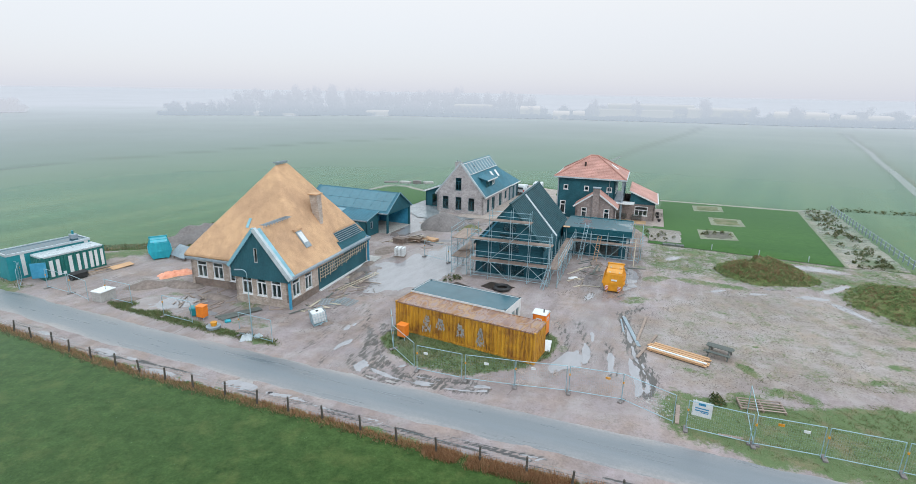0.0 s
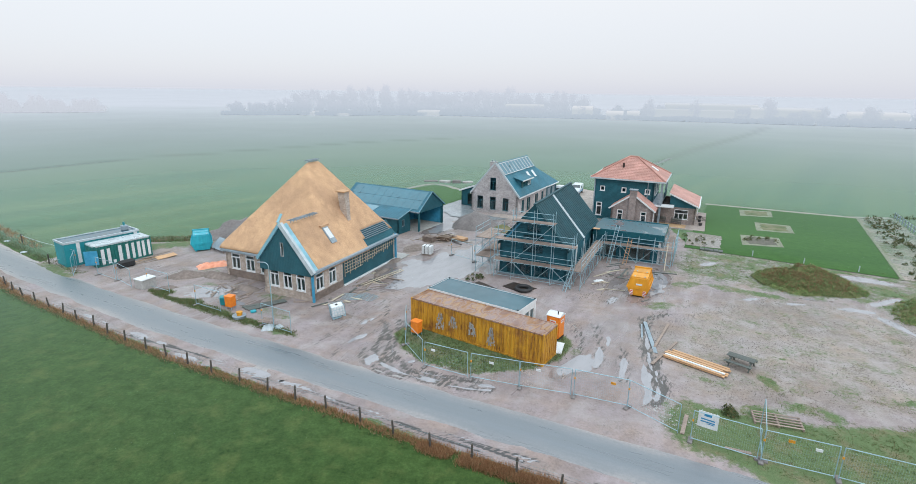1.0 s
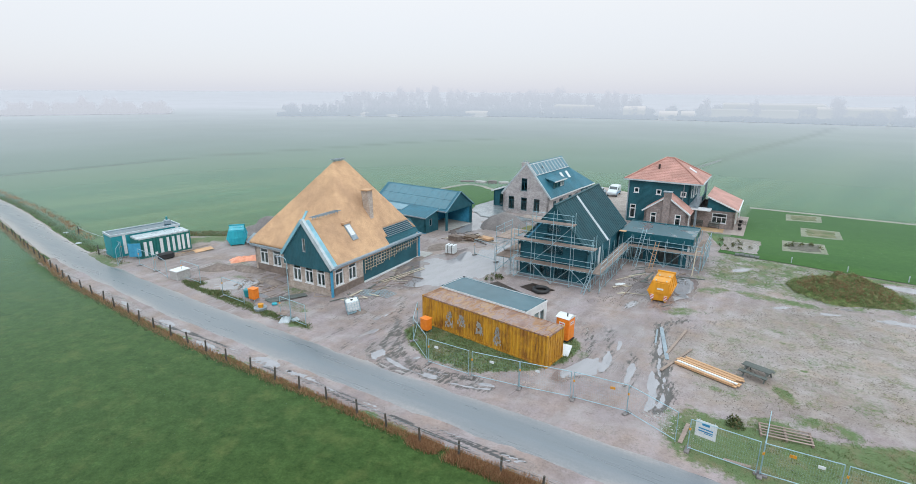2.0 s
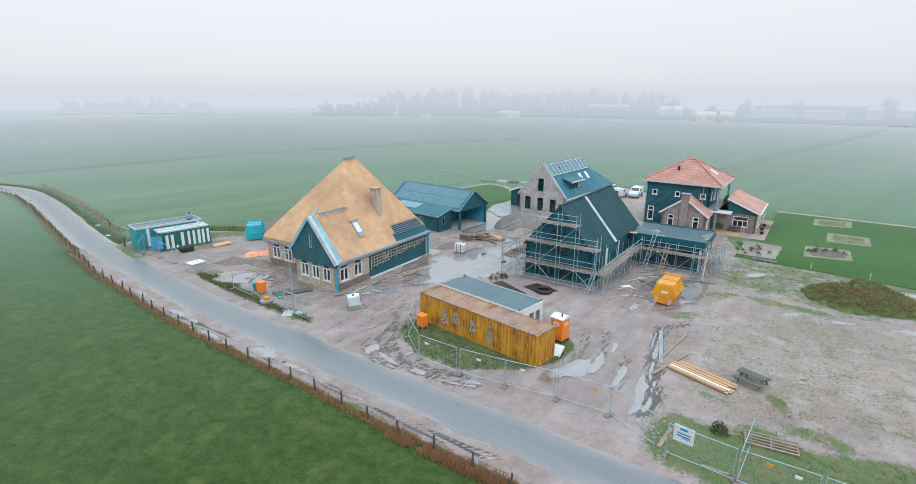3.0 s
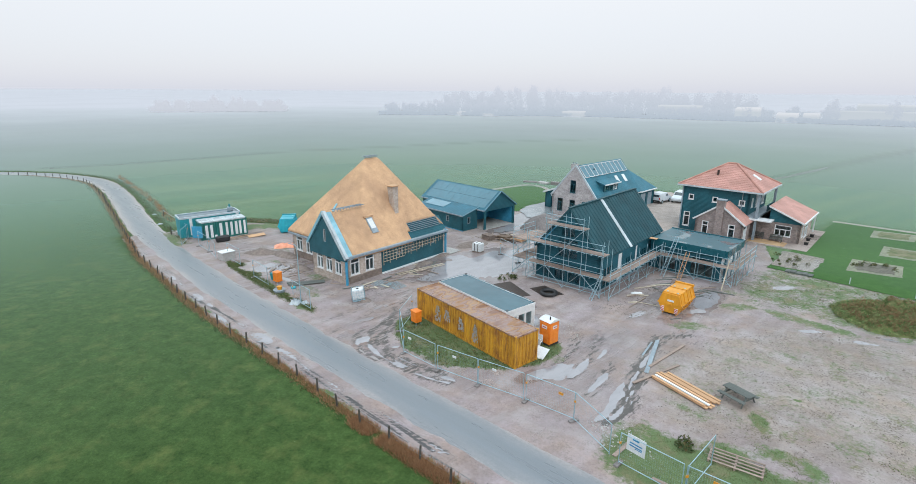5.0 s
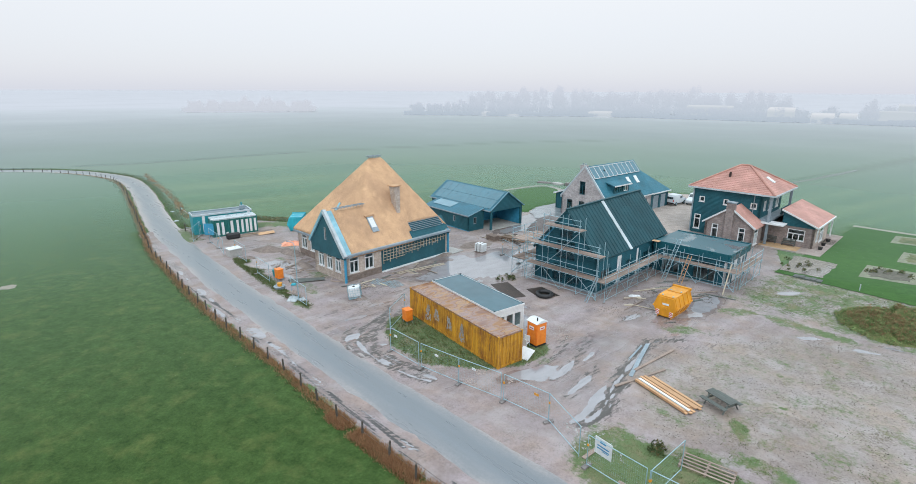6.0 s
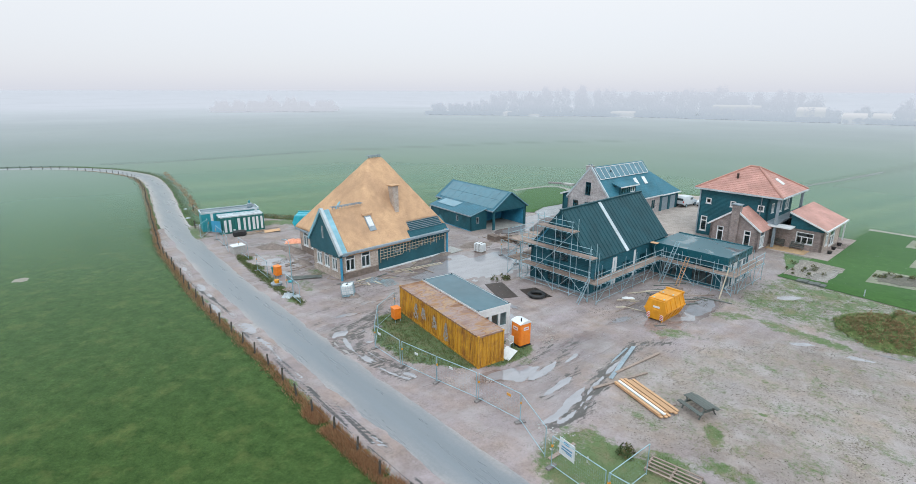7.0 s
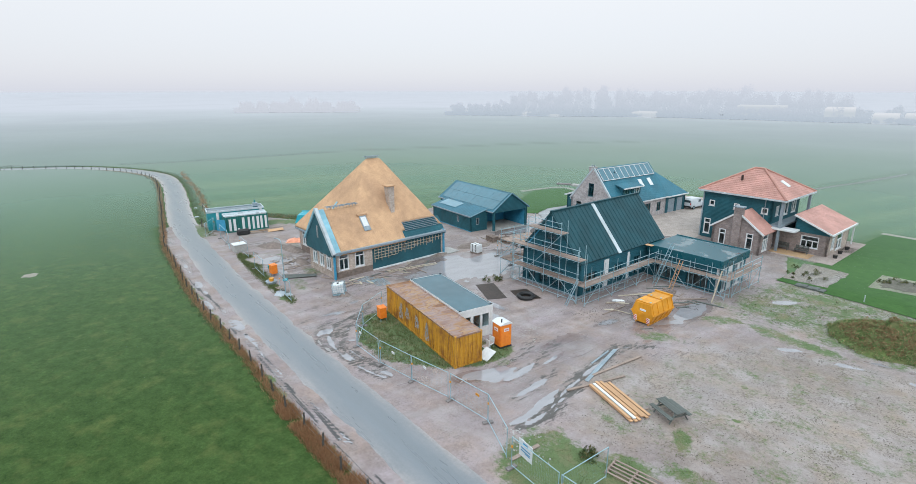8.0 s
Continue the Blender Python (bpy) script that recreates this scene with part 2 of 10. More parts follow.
    gloss = ramp_node(nt, damp, [(0, (0.92,) * 3), (1, (0.10,) * 3)])
    gloss = mix_node(nt, math_node(nt, "MAXIMUM", ridge, math_node(nt, "MULTIPLY", turned, 0.7)), gloss, (0.8, 0.8, 0.8))
    b.inputs["Specular IOR Level"].default_value = 0.65
    nt.links.new(mix_node(nt, ramp_node(nt, cover, [(0.4, (0, 0, 0)), (0.6, (1, 1, 1))]), gloss, (0.95, 0.95, 0.95)), b.inputs["Roughness"])
    relief = math_node(nt, "ADD", math_node(nt, "MULTIPLY", grit, 0.6), lump)
    bump_node(nt, b, math_node(nt, "MULTIPLY", relief, ramp_node(nt, damp, [(0, (1,) * 3), (1, (0.15,) * 3)])), 0.6, 0.08)
    return m


def asphalt_mat(name):
    """Old asphalt with soil driven over its rims."""
    m, nt, b = node_mat(name)
    v = coords(nt)
    grit = noise_node(nt, v, 14.0, 6, 0.7)
    along_lane = noise_node(nt, streaks(nt, -20, 9), 0.9, 6, 0.65)
    large = noise_node(nt, v, 0.16, 4)
    col = ramp_node(nt, grit, [(0.3, (0.106, 0.126, 0.149)), (0.7, (0.140, 0.163, 0.187))])
    col = mix_node(nt, 1.0, col, ramp_node(nt, along_lane, [(0.35, (0.88,) * 3), (0.65, (1.1,) * 3)]), "MULTIPLY")
    soil = ramp_node(nt, noise_node(nt, v, 5.0, 8, 0.7), [(0.3, (0.20, 0.178, 0.175)), (0.7, (0.35, 0.318, 0.314))])
    reach = math_node(nt, "ADD", attribute(nt, "rim"), math_node(nt, "ADD", math_node(nt, "MULTIPLY", math_node(nt, "SUBTRACT", along_lane, 0.5), 1.0), math_node(nt, "MULTIPLY", math_node(nt, "SUBTRACT", large, 0.5), 0.6)))
    col = mix_node(nt, ramp_node(nt, reach, [(0.3, (0.03,) * 3), (0.68, (0.26,) * 3), (1.0, (0.9,) * 3)]), col, soil)
    nt.links.new(col, b.inputs["Base Color"])
    nt.links.new(ramp_node(nt, along_lane, [(0.35, (0.24,) * 3), (0.65, (0.45,) * 3)]), b.inputs["Roughness"])
    b.inputs["Specular IOR Level"].default_value = 0.9
    bump_node(nt, b, grit, 0.2, 0.01)
    return m


def grass_mat(name, dark, light, brown=(0.12, 0.10, 0.04), brownness=0.25, fine_scale=9.0, relief=0.06, lively=1.0, mown=0.0, heading=0.0):
    m, nt, b = node_mat(name)
    v = coords(nt)
    fine = noise_node(nt, v, fine_scale, 4 if mown else 10, 0.6 if mown else 0.82)
    mid = noise_node(nt, v, 0.5 if mown else 1.1, 5 if mown else 8, 0.6 if mown else 0.72)
    big = noise_node(nt, streaks(nt, -20, 4), 0.055, 4, 0.6)
    col = ramp_node(nt, fine, [(0.3, dark), (0.7, light)])
    col = mix_node(nt, 1.0, col, ramp_node(nt, mid, [(0.3, tuple(1 - lively * k for k in (0.3, 0.26, 0.32))), (0.7, tuple(1 + lively * k for k in (0.15, 0.12, 0.1)))]), "MULTIPLY")
    col = mix_node(nt, 1.0, col, ramp_node(nt, big, [(0.35, (0.78, 0.84, 0.8)), (0.65, (1.15, 1.1, 1.05))]), "MULTIPLY")
    patch = noise_node(nt, v, 0.45, 5, 0.7)
    col = mix_node(nt, ramp_node(nt, patch, [(0.66 - 0.3 * brownness, (0, 0, 0)), (0.9 - 0.3 * brownness, (0.8, 0.8, 0.8))]), col, brown)
    if mown:
        swath = noise_node(nt, streaks(nt, heading, 22), 0.16, 4, 0.65)
        parcel = noise_node(nt, streaks(nt, heading, 9), 0.045, 2, 0.5)
        col = mix_node(nt, ramp_node(nt, parcel, [(0.4, (0, 0, 0)), (0.6, (0.55 * mown,) * 3)]), col, brown)
        col = mix_node(nt, 1.0, col, ramp_node(nt, swath, [(0.35, tuple(1 - mown * k for k in (0.42, 0.30, 0.36))), (0.65, tuple(1 + mown * k for k in (0.40, 0.26, 0.24)))]), "MULTIPLY")
    nt.links.new(col, b.inputs["Base Color"])
    b.inputs["Roughness"].default_value = 0.95
    b.inputs["Specular IOR Level"].default_value = 0.15
    bump_node(nt, b, mid if mown else math_node(nt, "ADD", fine, mid), 0.05 if mown else 0.7, relief)
    return m


def blade_mat(name, stops):
    m, nt, b = node_mat(name)
    g = nt.nodes.new("ShaderNodeNewGeometry")
    nt.links.new(ramp_node(nt, g.outputs["Random Per Island"], stops), b.inputs["Base Color"])
    b.inputs["Roughness"].default_value = 0.85
    b.inputs["Specular IOR Level"].default_value = 0.2
    return m


def rust_mat(name):
    """Ochre container paint blooming with rust; its streaks mix rust and painted groove shade."""
    m, nt, b = node_mat(name)
    v = coords(nt)
    # fine upright streaks: rust, plus shade of the ribs put into colour
    streak = math_node(nt, "ADD", math_node(nt, "MULTIPLY", noise_node(nt, coords(nt, (1, 1, 0.1)), 7.0, 8, 0.8), 0.6), math_node(nt, "MULTIPLY", noise_node(nt, coords(nt, (1, 1, 0.3)), 1.2, 6, 0.7), 0.4))
    patch = noise_node(nt, v, 0.8, 6, 0.65)
    fine = noise_node(nt, v, 14.0, 5)
    col = ramp_node(nt, streak, [(0.4, (0.11, 0.042, 0.010)), (0.47, (0.38, 0.18, 0.017)), (0.58, (0.57, 0.295, 0.024))])
    col = mix_node(nt, ramp_node(nt, patch, [(0.5, (0, 0, 0)), (0.66, (0.8, 0.8, 0.8))]), col, ramp_node(nt, fine, [(0.3, (0.10, 0.035, 0.012)), (0.7, (0.30, 0.12, 0.035))]))
    nt.links.new(col, b.inputs["Base Color"])
    b.inputs["Roughness"].default_value = 0.6
    bump_node(nt, b, fine, 0.2, 0.004)
    return m


def rust_roof_mat(name):
    m, nt, b = node_mat(name)
    patch = noise_node(nt, streaks(nt, -90, 2.2), 1.0, 4, 0.5)
    stain = noise_node(nt, coords(nt, (0.5, 1.0, 1)), 0.45, 4, 0.6)
    fine = noise_node(nt, coords(nt), 9.0, 6)
    col = ramp_node(nt, patch, [(0.36, (0.13, 0.052, 0.03)), (0.44, (0.27, 0.135, 0.055)), (0.49, (0.235, 0.165, 0.165)), (0.53, (0.165, 0.068, 0.038)), (0.58, (0.30, 0.165, 0.065)), (0.66, (0.22, 0.15, 0.15))])
    col = mix_node(nt, ramp_node(nt, stain, [(0.44, (0, 0, 0)), (0.60, (0.65,) * 3)]), col, (0.225, 0.17, 0.185))
    col = mix_node(nt, 0.22, col, ramp_node(nt, fine, [(0.3, (0.16, 0.06, 0.025)), (0.7, (0.46, 0.28, 0.14))]))
    nt.links.new(col, b.inputs["Base Color"])
    nt.links.new(ramp_node(nt, patch, [(0.4, (0.6,) * 3), (0.55, (0.2,) * 3)]), b.inputs["Roughness"])
    return m


def thatch_mat(name):
    m, nt, b = node_mat(name)
    v = coords(nt)
    straw = noise_node(nt, coords(nt, (7, 7, 1.2)), 3.0, 8, 0.75)
    patch = noise_node(nt, v, 1.3, 5, 0.6)
    big = noise_node(nt, v, 0.22, 4)
    col = ramp_node(nt, straw, [(0.32, (0.36, 0.215, 0.130)), (0.5, (0.53, 0.338, 0.208)), (0.7, (0.66, 0.45, 0.30))])
    col = mix_node(nt, 1.0, col, ramp_node(nt, patch, [(0.3, (0.84, 0.83, 0.83)), (0.7, (1.06, 1.06, 1.06))]), "MULTIPLY")
    col = mix_node(nt, 1.0, col, ramp_node(nt, big, [(0.38, (0.86, 0.86, 0.88)), (0.62, (1.08, 1.08, 1.06))]), "MULTIPLY")
    nt.links.new(col, b.inputs["Base Color"])
    b.inputs["Roughness"].default_value = 0.95
    b.inputs["Specular IOR Level"].default_value = 0.15
    bump_node(nt, b, math_node(nt, "ADD", straw, patch), 0.7, 0.05)
    return m


def wet_roof_mat(name, base, dry, smooth=0.36, sheen=1.0):
    """Smooth roofing membrane with standing rain water."""
    m, nt, b = node_mat(name)
    v = coords(nt)
    pool = noise_node(nt, v, 0.55, 5, 0.55)
    fine = noise_node(nt, v, 6.0, 4)
    col = mix_node(nt, ramp_node(nt, fine, [(0.3, (0, 0, 0)), (0.7, (1, 1, 1))]), base, dry)
    nt.links.new(col, b.inputs["Base Color"])
    film = ramp_node(nt, pool, [(0.39, (1, 1, 1)), (0.45, (0, 0, 0))])
    nt.links.new(ramp_node(nt, film, [(0, (smooth,) * 3), (1, (0.03,) * 3)]), b.inputs["Roughness"])
    nt.links.new(math_node(nt, "MULTIPLY", film, 0.45), b.inputs["Coat Weight"])
    b.inputs["Coat Roughness"].default_value = 0.02
    b.inputs["Specular IOR Level"].default_value = sheen
    return m


def haze_veil_mat(name):
    """Haze sheet over far fields, fog tone painted in, thickening away from the site."""
    m = bpy.data.materials.new(name)
    m.use_nodes = True
    nt = m.node_tree
    nt.nodes.clear()
    out = nt.nodes.new("ShaderNodeOutputMaterial")
    mix = nt.nodes.new("ShaderNodeMixShader")
    clear = nt.nodes.new("ShaderNodeBsdfTransparent")
    veil = nt.nodes.new("ShaderNodeBsdfDiffuse")
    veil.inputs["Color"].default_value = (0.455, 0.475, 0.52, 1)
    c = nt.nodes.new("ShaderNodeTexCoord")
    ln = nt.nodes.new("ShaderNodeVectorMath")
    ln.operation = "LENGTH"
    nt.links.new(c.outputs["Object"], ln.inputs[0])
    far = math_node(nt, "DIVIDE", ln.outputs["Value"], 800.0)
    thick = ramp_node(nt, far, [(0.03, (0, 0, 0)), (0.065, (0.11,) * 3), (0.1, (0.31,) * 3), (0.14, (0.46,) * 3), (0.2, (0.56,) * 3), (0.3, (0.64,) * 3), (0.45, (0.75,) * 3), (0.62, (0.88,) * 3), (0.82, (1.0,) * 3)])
    # haze tone painted by distance: greenish near, pale lilac far off
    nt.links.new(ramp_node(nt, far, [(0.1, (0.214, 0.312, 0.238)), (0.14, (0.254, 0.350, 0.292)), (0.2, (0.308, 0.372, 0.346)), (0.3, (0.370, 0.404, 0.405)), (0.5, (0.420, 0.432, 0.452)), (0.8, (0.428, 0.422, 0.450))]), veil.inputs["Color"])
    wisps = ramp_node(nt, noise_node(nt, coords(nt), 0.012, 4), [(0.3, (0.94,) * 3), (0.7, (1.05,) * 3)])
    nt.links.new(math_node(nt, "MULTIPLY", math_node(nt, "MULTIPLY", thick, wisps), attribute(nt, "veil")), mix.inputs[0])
    nt.links.new(clear.outputs[0], mix.inputs[1])
    nt.links.new(veil.outputs[0], mix.inputs[2])
    nt.links.new(mix.outputs[0], out.inputs[0])
    return m


def haze_glow_mat(name, low, high, top):
    """Far woods and sheds: fog haze painted as a glowing pale tone."""
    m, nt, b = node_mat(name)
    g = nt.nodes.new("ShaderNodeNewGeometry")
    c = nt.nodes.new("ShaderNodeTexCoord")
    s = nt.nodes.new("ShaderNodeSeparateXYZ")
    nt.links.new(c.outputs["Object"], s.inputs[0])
    # haze put into the glow: colour pales with height towards the sky's tone
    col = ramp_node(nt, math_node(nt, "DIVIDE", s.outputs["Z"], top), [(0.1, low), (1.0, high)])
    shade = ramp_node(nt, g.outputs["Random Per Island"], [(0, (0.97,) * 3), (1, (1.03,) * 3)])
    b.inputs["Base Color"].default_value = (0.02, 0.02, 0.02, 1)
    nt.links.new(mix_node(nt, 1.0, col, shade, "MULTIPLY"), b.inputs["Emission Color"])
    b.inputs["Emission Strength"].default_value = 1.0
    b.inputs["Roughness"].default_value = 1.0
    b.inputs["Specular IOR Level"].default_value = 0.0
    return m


M_FIELD = grass_mat("pasture", (0.0245, 0.0605, 0.0192), (0.0845, 0.141, 0.0425), (0.112, 0.138, 0.044), 0.5, 5.5, 0.14, 1.7)
# fog haze paled into the back grass colour; far pasture tinted bluer
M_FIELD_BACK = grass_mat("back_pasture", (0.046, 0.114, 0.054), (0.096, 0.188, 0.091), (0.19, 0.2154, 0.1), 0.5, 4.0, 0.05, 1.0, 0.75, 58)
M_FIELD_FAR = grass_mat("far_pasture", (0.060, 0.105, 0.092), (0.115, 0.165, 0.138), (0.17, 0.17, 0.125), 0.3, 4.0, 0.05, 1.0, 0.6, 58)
M_MOUND = grass_mat("weedy_mound", (0.0598, 0.09849, 0.03731), (0.1656, 0.2126, 0.08345), (0.2116, 0.166, 0.09817), 0.8, 3.0, 0.2)
M_LAWN = grass_mat("mown_lawn", (0.03464, 0.09533, 0.02218), (0.06494, 0.1498, 0.03629), (0.06061, 0.09079, 0.03024), 0.0, 14.0, 0.03)
M_ROUGH = grass_mat("rough_grass", (0.075, 0.105, 0.042), (0.17, 0.19, 0.09), (0.27, 0.215, 0.15), 0.9)
M_REEDS = surface("rusty_reeds", (0.16, 0.085, 0.045), (0.34, 0.2, 0.11), 2, 0.95, 0.4)
M_BORDER = mud_mat("border_sand", 0.1, 1.0, 0, 10, 1.6, 0.2)
M_PATCH = mud_mat("weedy_ground", 0.35, 0.5, 0, 10, 1.6, 0.66)
M_OCHRE = surface("ochre_sand", (0.40, 0.25, 0.13), (0.52, 0.36, 0.22), 5, 0.9, 0.2)
M_GRAVEL = mud_mat("stony_ground", 0.1, 0.4, 0.55)
M_VERGE = mud_mat("verge_mud", 0.6, 0.3, 0, -20, 9.0)
M_ASPHALT = asphalt_mat("asphalt")
M_YARD = yard_mat("trodden_site_ground")
M_WETPAVE = surface("wet_paving", (0.20, 0.22, 0.25), (0.32, 0.34, 0.37), 3, 0.25, 0.1)
M_WATER, _nt, _b = node_mat("puddle_water")
_b.inputs["Base Color"].default_value = (0.285, 0.278, 0.302, 1)
_b.inputs["Roughness"].default_value = 0.03
_b.inputs["Specular IOR Level"].default_value = 1.0
_ripple = noise_node(_nt, streaks(_nt, 66, 3), 1.1, 5, 0.6)
_nt.links.new(ramp_node(_nt, _ripple, [(0.36, (0.84,) * 3), (0.58, (0.96,) * 3)]), _b.inputs["Alpha"])
bump_node(_nt, _b, noise_node(_nt, coords(_nt), 1.2, 2), 0.03, 0.02)
M_BLADES = blade_mat("grass_blades", [(0.0, (0.055, 0.09, 0.028)), (0.6, (0.105, 0.145, 0.052)), (0.85, (0.16, 0.14, 0.07)), (1.0, (0.20, 0.15, 0.085))])
M_DRY = blade_mat("dry_reed_blades", [(0.0, (0.15, 0.076, 0.038)), (0.5, (0.33, 0.170, 0.090)), (1.0, (0.43, 0.29, 0.165))])
M_WEED = blade_mat("weed_leaves", [(0.0, (0.095, 0.165, 0.062)), (0.6, (0.20, 0.275, 0.112)), (0.85, (0.26, 0.23, 0.12)), (1.0, (0.28, 0.165, 0.10))])
M_DOCK = blade_mat("dead_dock_leaves", [(0.0, (0.19, 0.115, 0.062)), (0.45, (0.31, 0.20, 0.115)), (0.7, (0.17, 0.15, 0.075)), (1.0, (0.17, 0.215, 0.085))])
M_SHRUB = blade_mat("shrub_leaves", [(0.0, (0.03, 0.055, 0.02)), (0.5, (0.07, 0.095, 0.035)), (1.0, (0.16, 0.12, 0.06))])
M_THATCH = thatch_mat("thatch")
M_BRICK_PALE = brick_mat("pale_brick", (0.5508, 0.477, 0.4312), (0.3876, 0.3127, 0.2688), (0.459, 0.4346, 0.4144))
M_BRICK_GREY = brick_mat("grey_brown_brick", (0.5438, 0.5122, 0.5284), (0.3589, 0.327, 0.3357), (0.5003, 0.5184, 0.557))
M_BRICK_RED = brick_mat("brown_brick", (0.351, 0.2829, 0.2679), (0.234, 0.1863, 0.1786), (0.3042, 0.3174, 0.341))
M_BRICK_DARK = brick_mat("plinth_brick", (0.255, 0.1898, 0.1575), (0.18, 0.1403, 0.1225), (0.225, 0.2145, 0.21))
M_BOARD = ridged_mat("dark_green_boards", (0.01217, 0.08411, 0.112), (0.01872, 0.1121, 0.147), 0.18, 2, 0.6, 0.02)
M_BOARD_BLACK = ridged_mat("black_boards", (0.0135, 0.092, 0.126), (0.020, 0.120, 0.165), 0.2, 2, 0.65, 0.02)
M_GABLE = ridged_mat("green_gable_boards", (0.0198, 0.0896, 0.1158), (0.0288, 0.112, 0.1438), 0.2, 0, 0.6, 0.012)
M_WHITE = surface("white_paint", (0.58, 0.61, 0.64), (0.73, 0.75, 0.77), 5, 0.5, 0.05, 0, (1, 1, 1), 0.88)
M_LEAD = surface("grey_blue_fascia", (0.20, 0.26, 0.31), (0.32, 0.38, 0.43), 4, 0.5, 0.05)
M_BEDRIM = surface("mossy_gravel", (0.20, 0.205, 0.145), (0.32, 0.31, 0.235), 5, 0.9, 0.2)
M_TRIM = surface("pale_trim", (0.40, 0.47, 0.52), (0.54, 0.60, 0.64), 4, 0.5, 0.05)
M_ROOFLIGHT = surface("blue_grey_roof_light", (0.13, 0.27, 0.35), (0.18, 0.34, 0.42), 3, 0.3, 0)
M_FOIL = surface("blue_foil", (0.03, 0.24, 0.42), (0.07, 0.36, 0.56), 3, 0.35, 0.3)
M_FOIL_PALE = surface("pale_blue_foil", (0.16, 0.40, 0.52), (0.30, 0.54, 0.64), 3, 0.35, 0.3)
M_GLASS = glass_mat("window_glass", (0.62, 0.84, 0.90))
# indoor darkness put into the floor colour
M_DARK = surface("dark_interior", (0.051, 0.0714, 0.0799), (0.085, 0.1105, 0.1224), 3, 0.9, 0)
M_CURTAIN = surface("grey_room_surface", (0.34, 0.36, 0.38), (0.48, 0.50, 0.52), 1.5, 0.9, 0.1)
M_METAL_ROOF = ridged_mat("blue_grey_metal_roof", (0.0215, 0.112, 0.165), (0.032, 0.146, 0.206), 0.5, 0, 0.5, 0.012, 0.0)
M_SLATE = ridged_mat("slate_tiles", (0.02429, 0.1318, 0.1863), (0.03754, 0.1721, 0.2371), 0.25, 1, 0.55, 0.015, 0, 0.24)
M_BLACK_ROOF = ridged_mat("black_standing_seam", (0.0085, 0.054, 0.070), (0.0125, 0.070, 0.090), 0.62, 1, 0.6, 0.012)
M_RED_TILE = ridged_mat("orange_red_tiles", (0.435, 0.224, 0.186), (0.555, 0.31, 0.27), 0.24, 0, 0.6, 0.04, 0, 0.22)
M_RED_TILE_Y = ridged_mat("orange_red_tiles_side", (0.435, 0.224, 0.186), (0.555, 0.31, 0.27), 0.24, 1, 0.6, 0.04, 0, 0.22)
M_RIDGE = surface("ridge_tiles", (0.3816, 0.18, 0.1408), (0.4876, 0.252, 0.2112), 6, 0.65, 0.2)
M_SOLAR = surface("solar_glass", (0.028, 0.132, 0.185), (0.040, 0.162, 0.218), 2, 0.12, 0, 0.0, (1, 1, 1), 0.85, 0.0, 0.8)
M_MEMBRANE = wet_roof_mat("wet_roof_membrane", (0.0070, 0.072, 0.096), (0.0120, 0.090, 0.118), 0.3, 0.3)
M_PALE_ROOF = wet_roof_mat("pale_cabin_roof", (0.30, 0.37, 0.40), (0.40, 0.46, 0.49))
M_CABIN_ROOF = surface("grey_cabin_roof", (0.020, 0.088, 0.120), (0.036, 0.112, 0.148), 1.2, 0.16, 0.0, 0.0, (1, 1, 1), 0.8, 0.0, 0.5)
M_RUST = rust_mat("ochre_rusty_paint")
M_RUST_ROOF = rust_roof_mat("rusty_container_roof")
M_TIMBER = surface("new_timber", (0.52, 0.29, 0.15), (0.72, 0.45, 0.26), 5, 0.7, 0.2, 0, (1, 6, 6), 0.85, 0.25)
M_BATTEN = surface("pale_batten", (0.44, 0.375, 0.29), (0.60, 0.53, 0.43), 5, 0.7, 0.1, 0, (1, 4, 4), 0.9, 0.25)
M_PLANK = surface("weathered_plank", (0.255, 0.187, 0.1525), (0.4284, 0.341, 0.2989), 5, 0.8, 0.2, 0, (1, 5, 5), 0.75, 0.3)
M_OFFCUT = surface("wet_brown_timber", (0.13, 0.085, 0.058), (0.24, 0.165, 0.115), 5, 0.7, 0.3, 0, (1, 5, 5), 0.75, 0.3)
M_GREYWOOD = surface("grey_old_wood", (0.085, 0.10, 0.095), (0.15, 0.165, 0.155), 6, 0.8, 0.3, 0, (1, 5, 5), 0.8, 0.2)
M_POST = surface("dark_fence_wood", (0.05, 0.045, 0.04), (0.10, 0.09, 0.08), 8, 0.9, 0.3)
M_GALV = surface("galvanised_steel", (0.2624, 0.4149, 0.4899), (0.4155, 0.5762, 0.6532), 10, 0.42, 0, 0.4)
M_CONCRETE = surface("concrete", (0.33, 0.33, 0.33), (0.48, 0.47, 0.46), 6, 0.9, 0.25)
M_PAVING = surface("pale_paving", (0.357, 0.292, 0.2695), (0.4935, 0.4158, 0.3871), 6, 0.85, 0.2)
M_YELLOW = surface("yellow_skip_paint", (0.62, 0.25, 0.01), (0.78, 0.35, 0.02), 3, 0.45, 0.05, 0, (1, 1, 0.4), 0.72)
M_TURQ = surface("turquoise_skip_paint", (0.010, 0.30, 0.40), (0.02, 0.42, 0.52), 3, 0.45, 0.05, 0, (1, 1, 0.4), 0.7)
M_ORANGE = surface("orange_plastic", (0.72, 0.17, 0.015), (0.88, 0.27, 0.03), 3, 0.45, 0.03, 0, (1, 1, 1), 0.85)
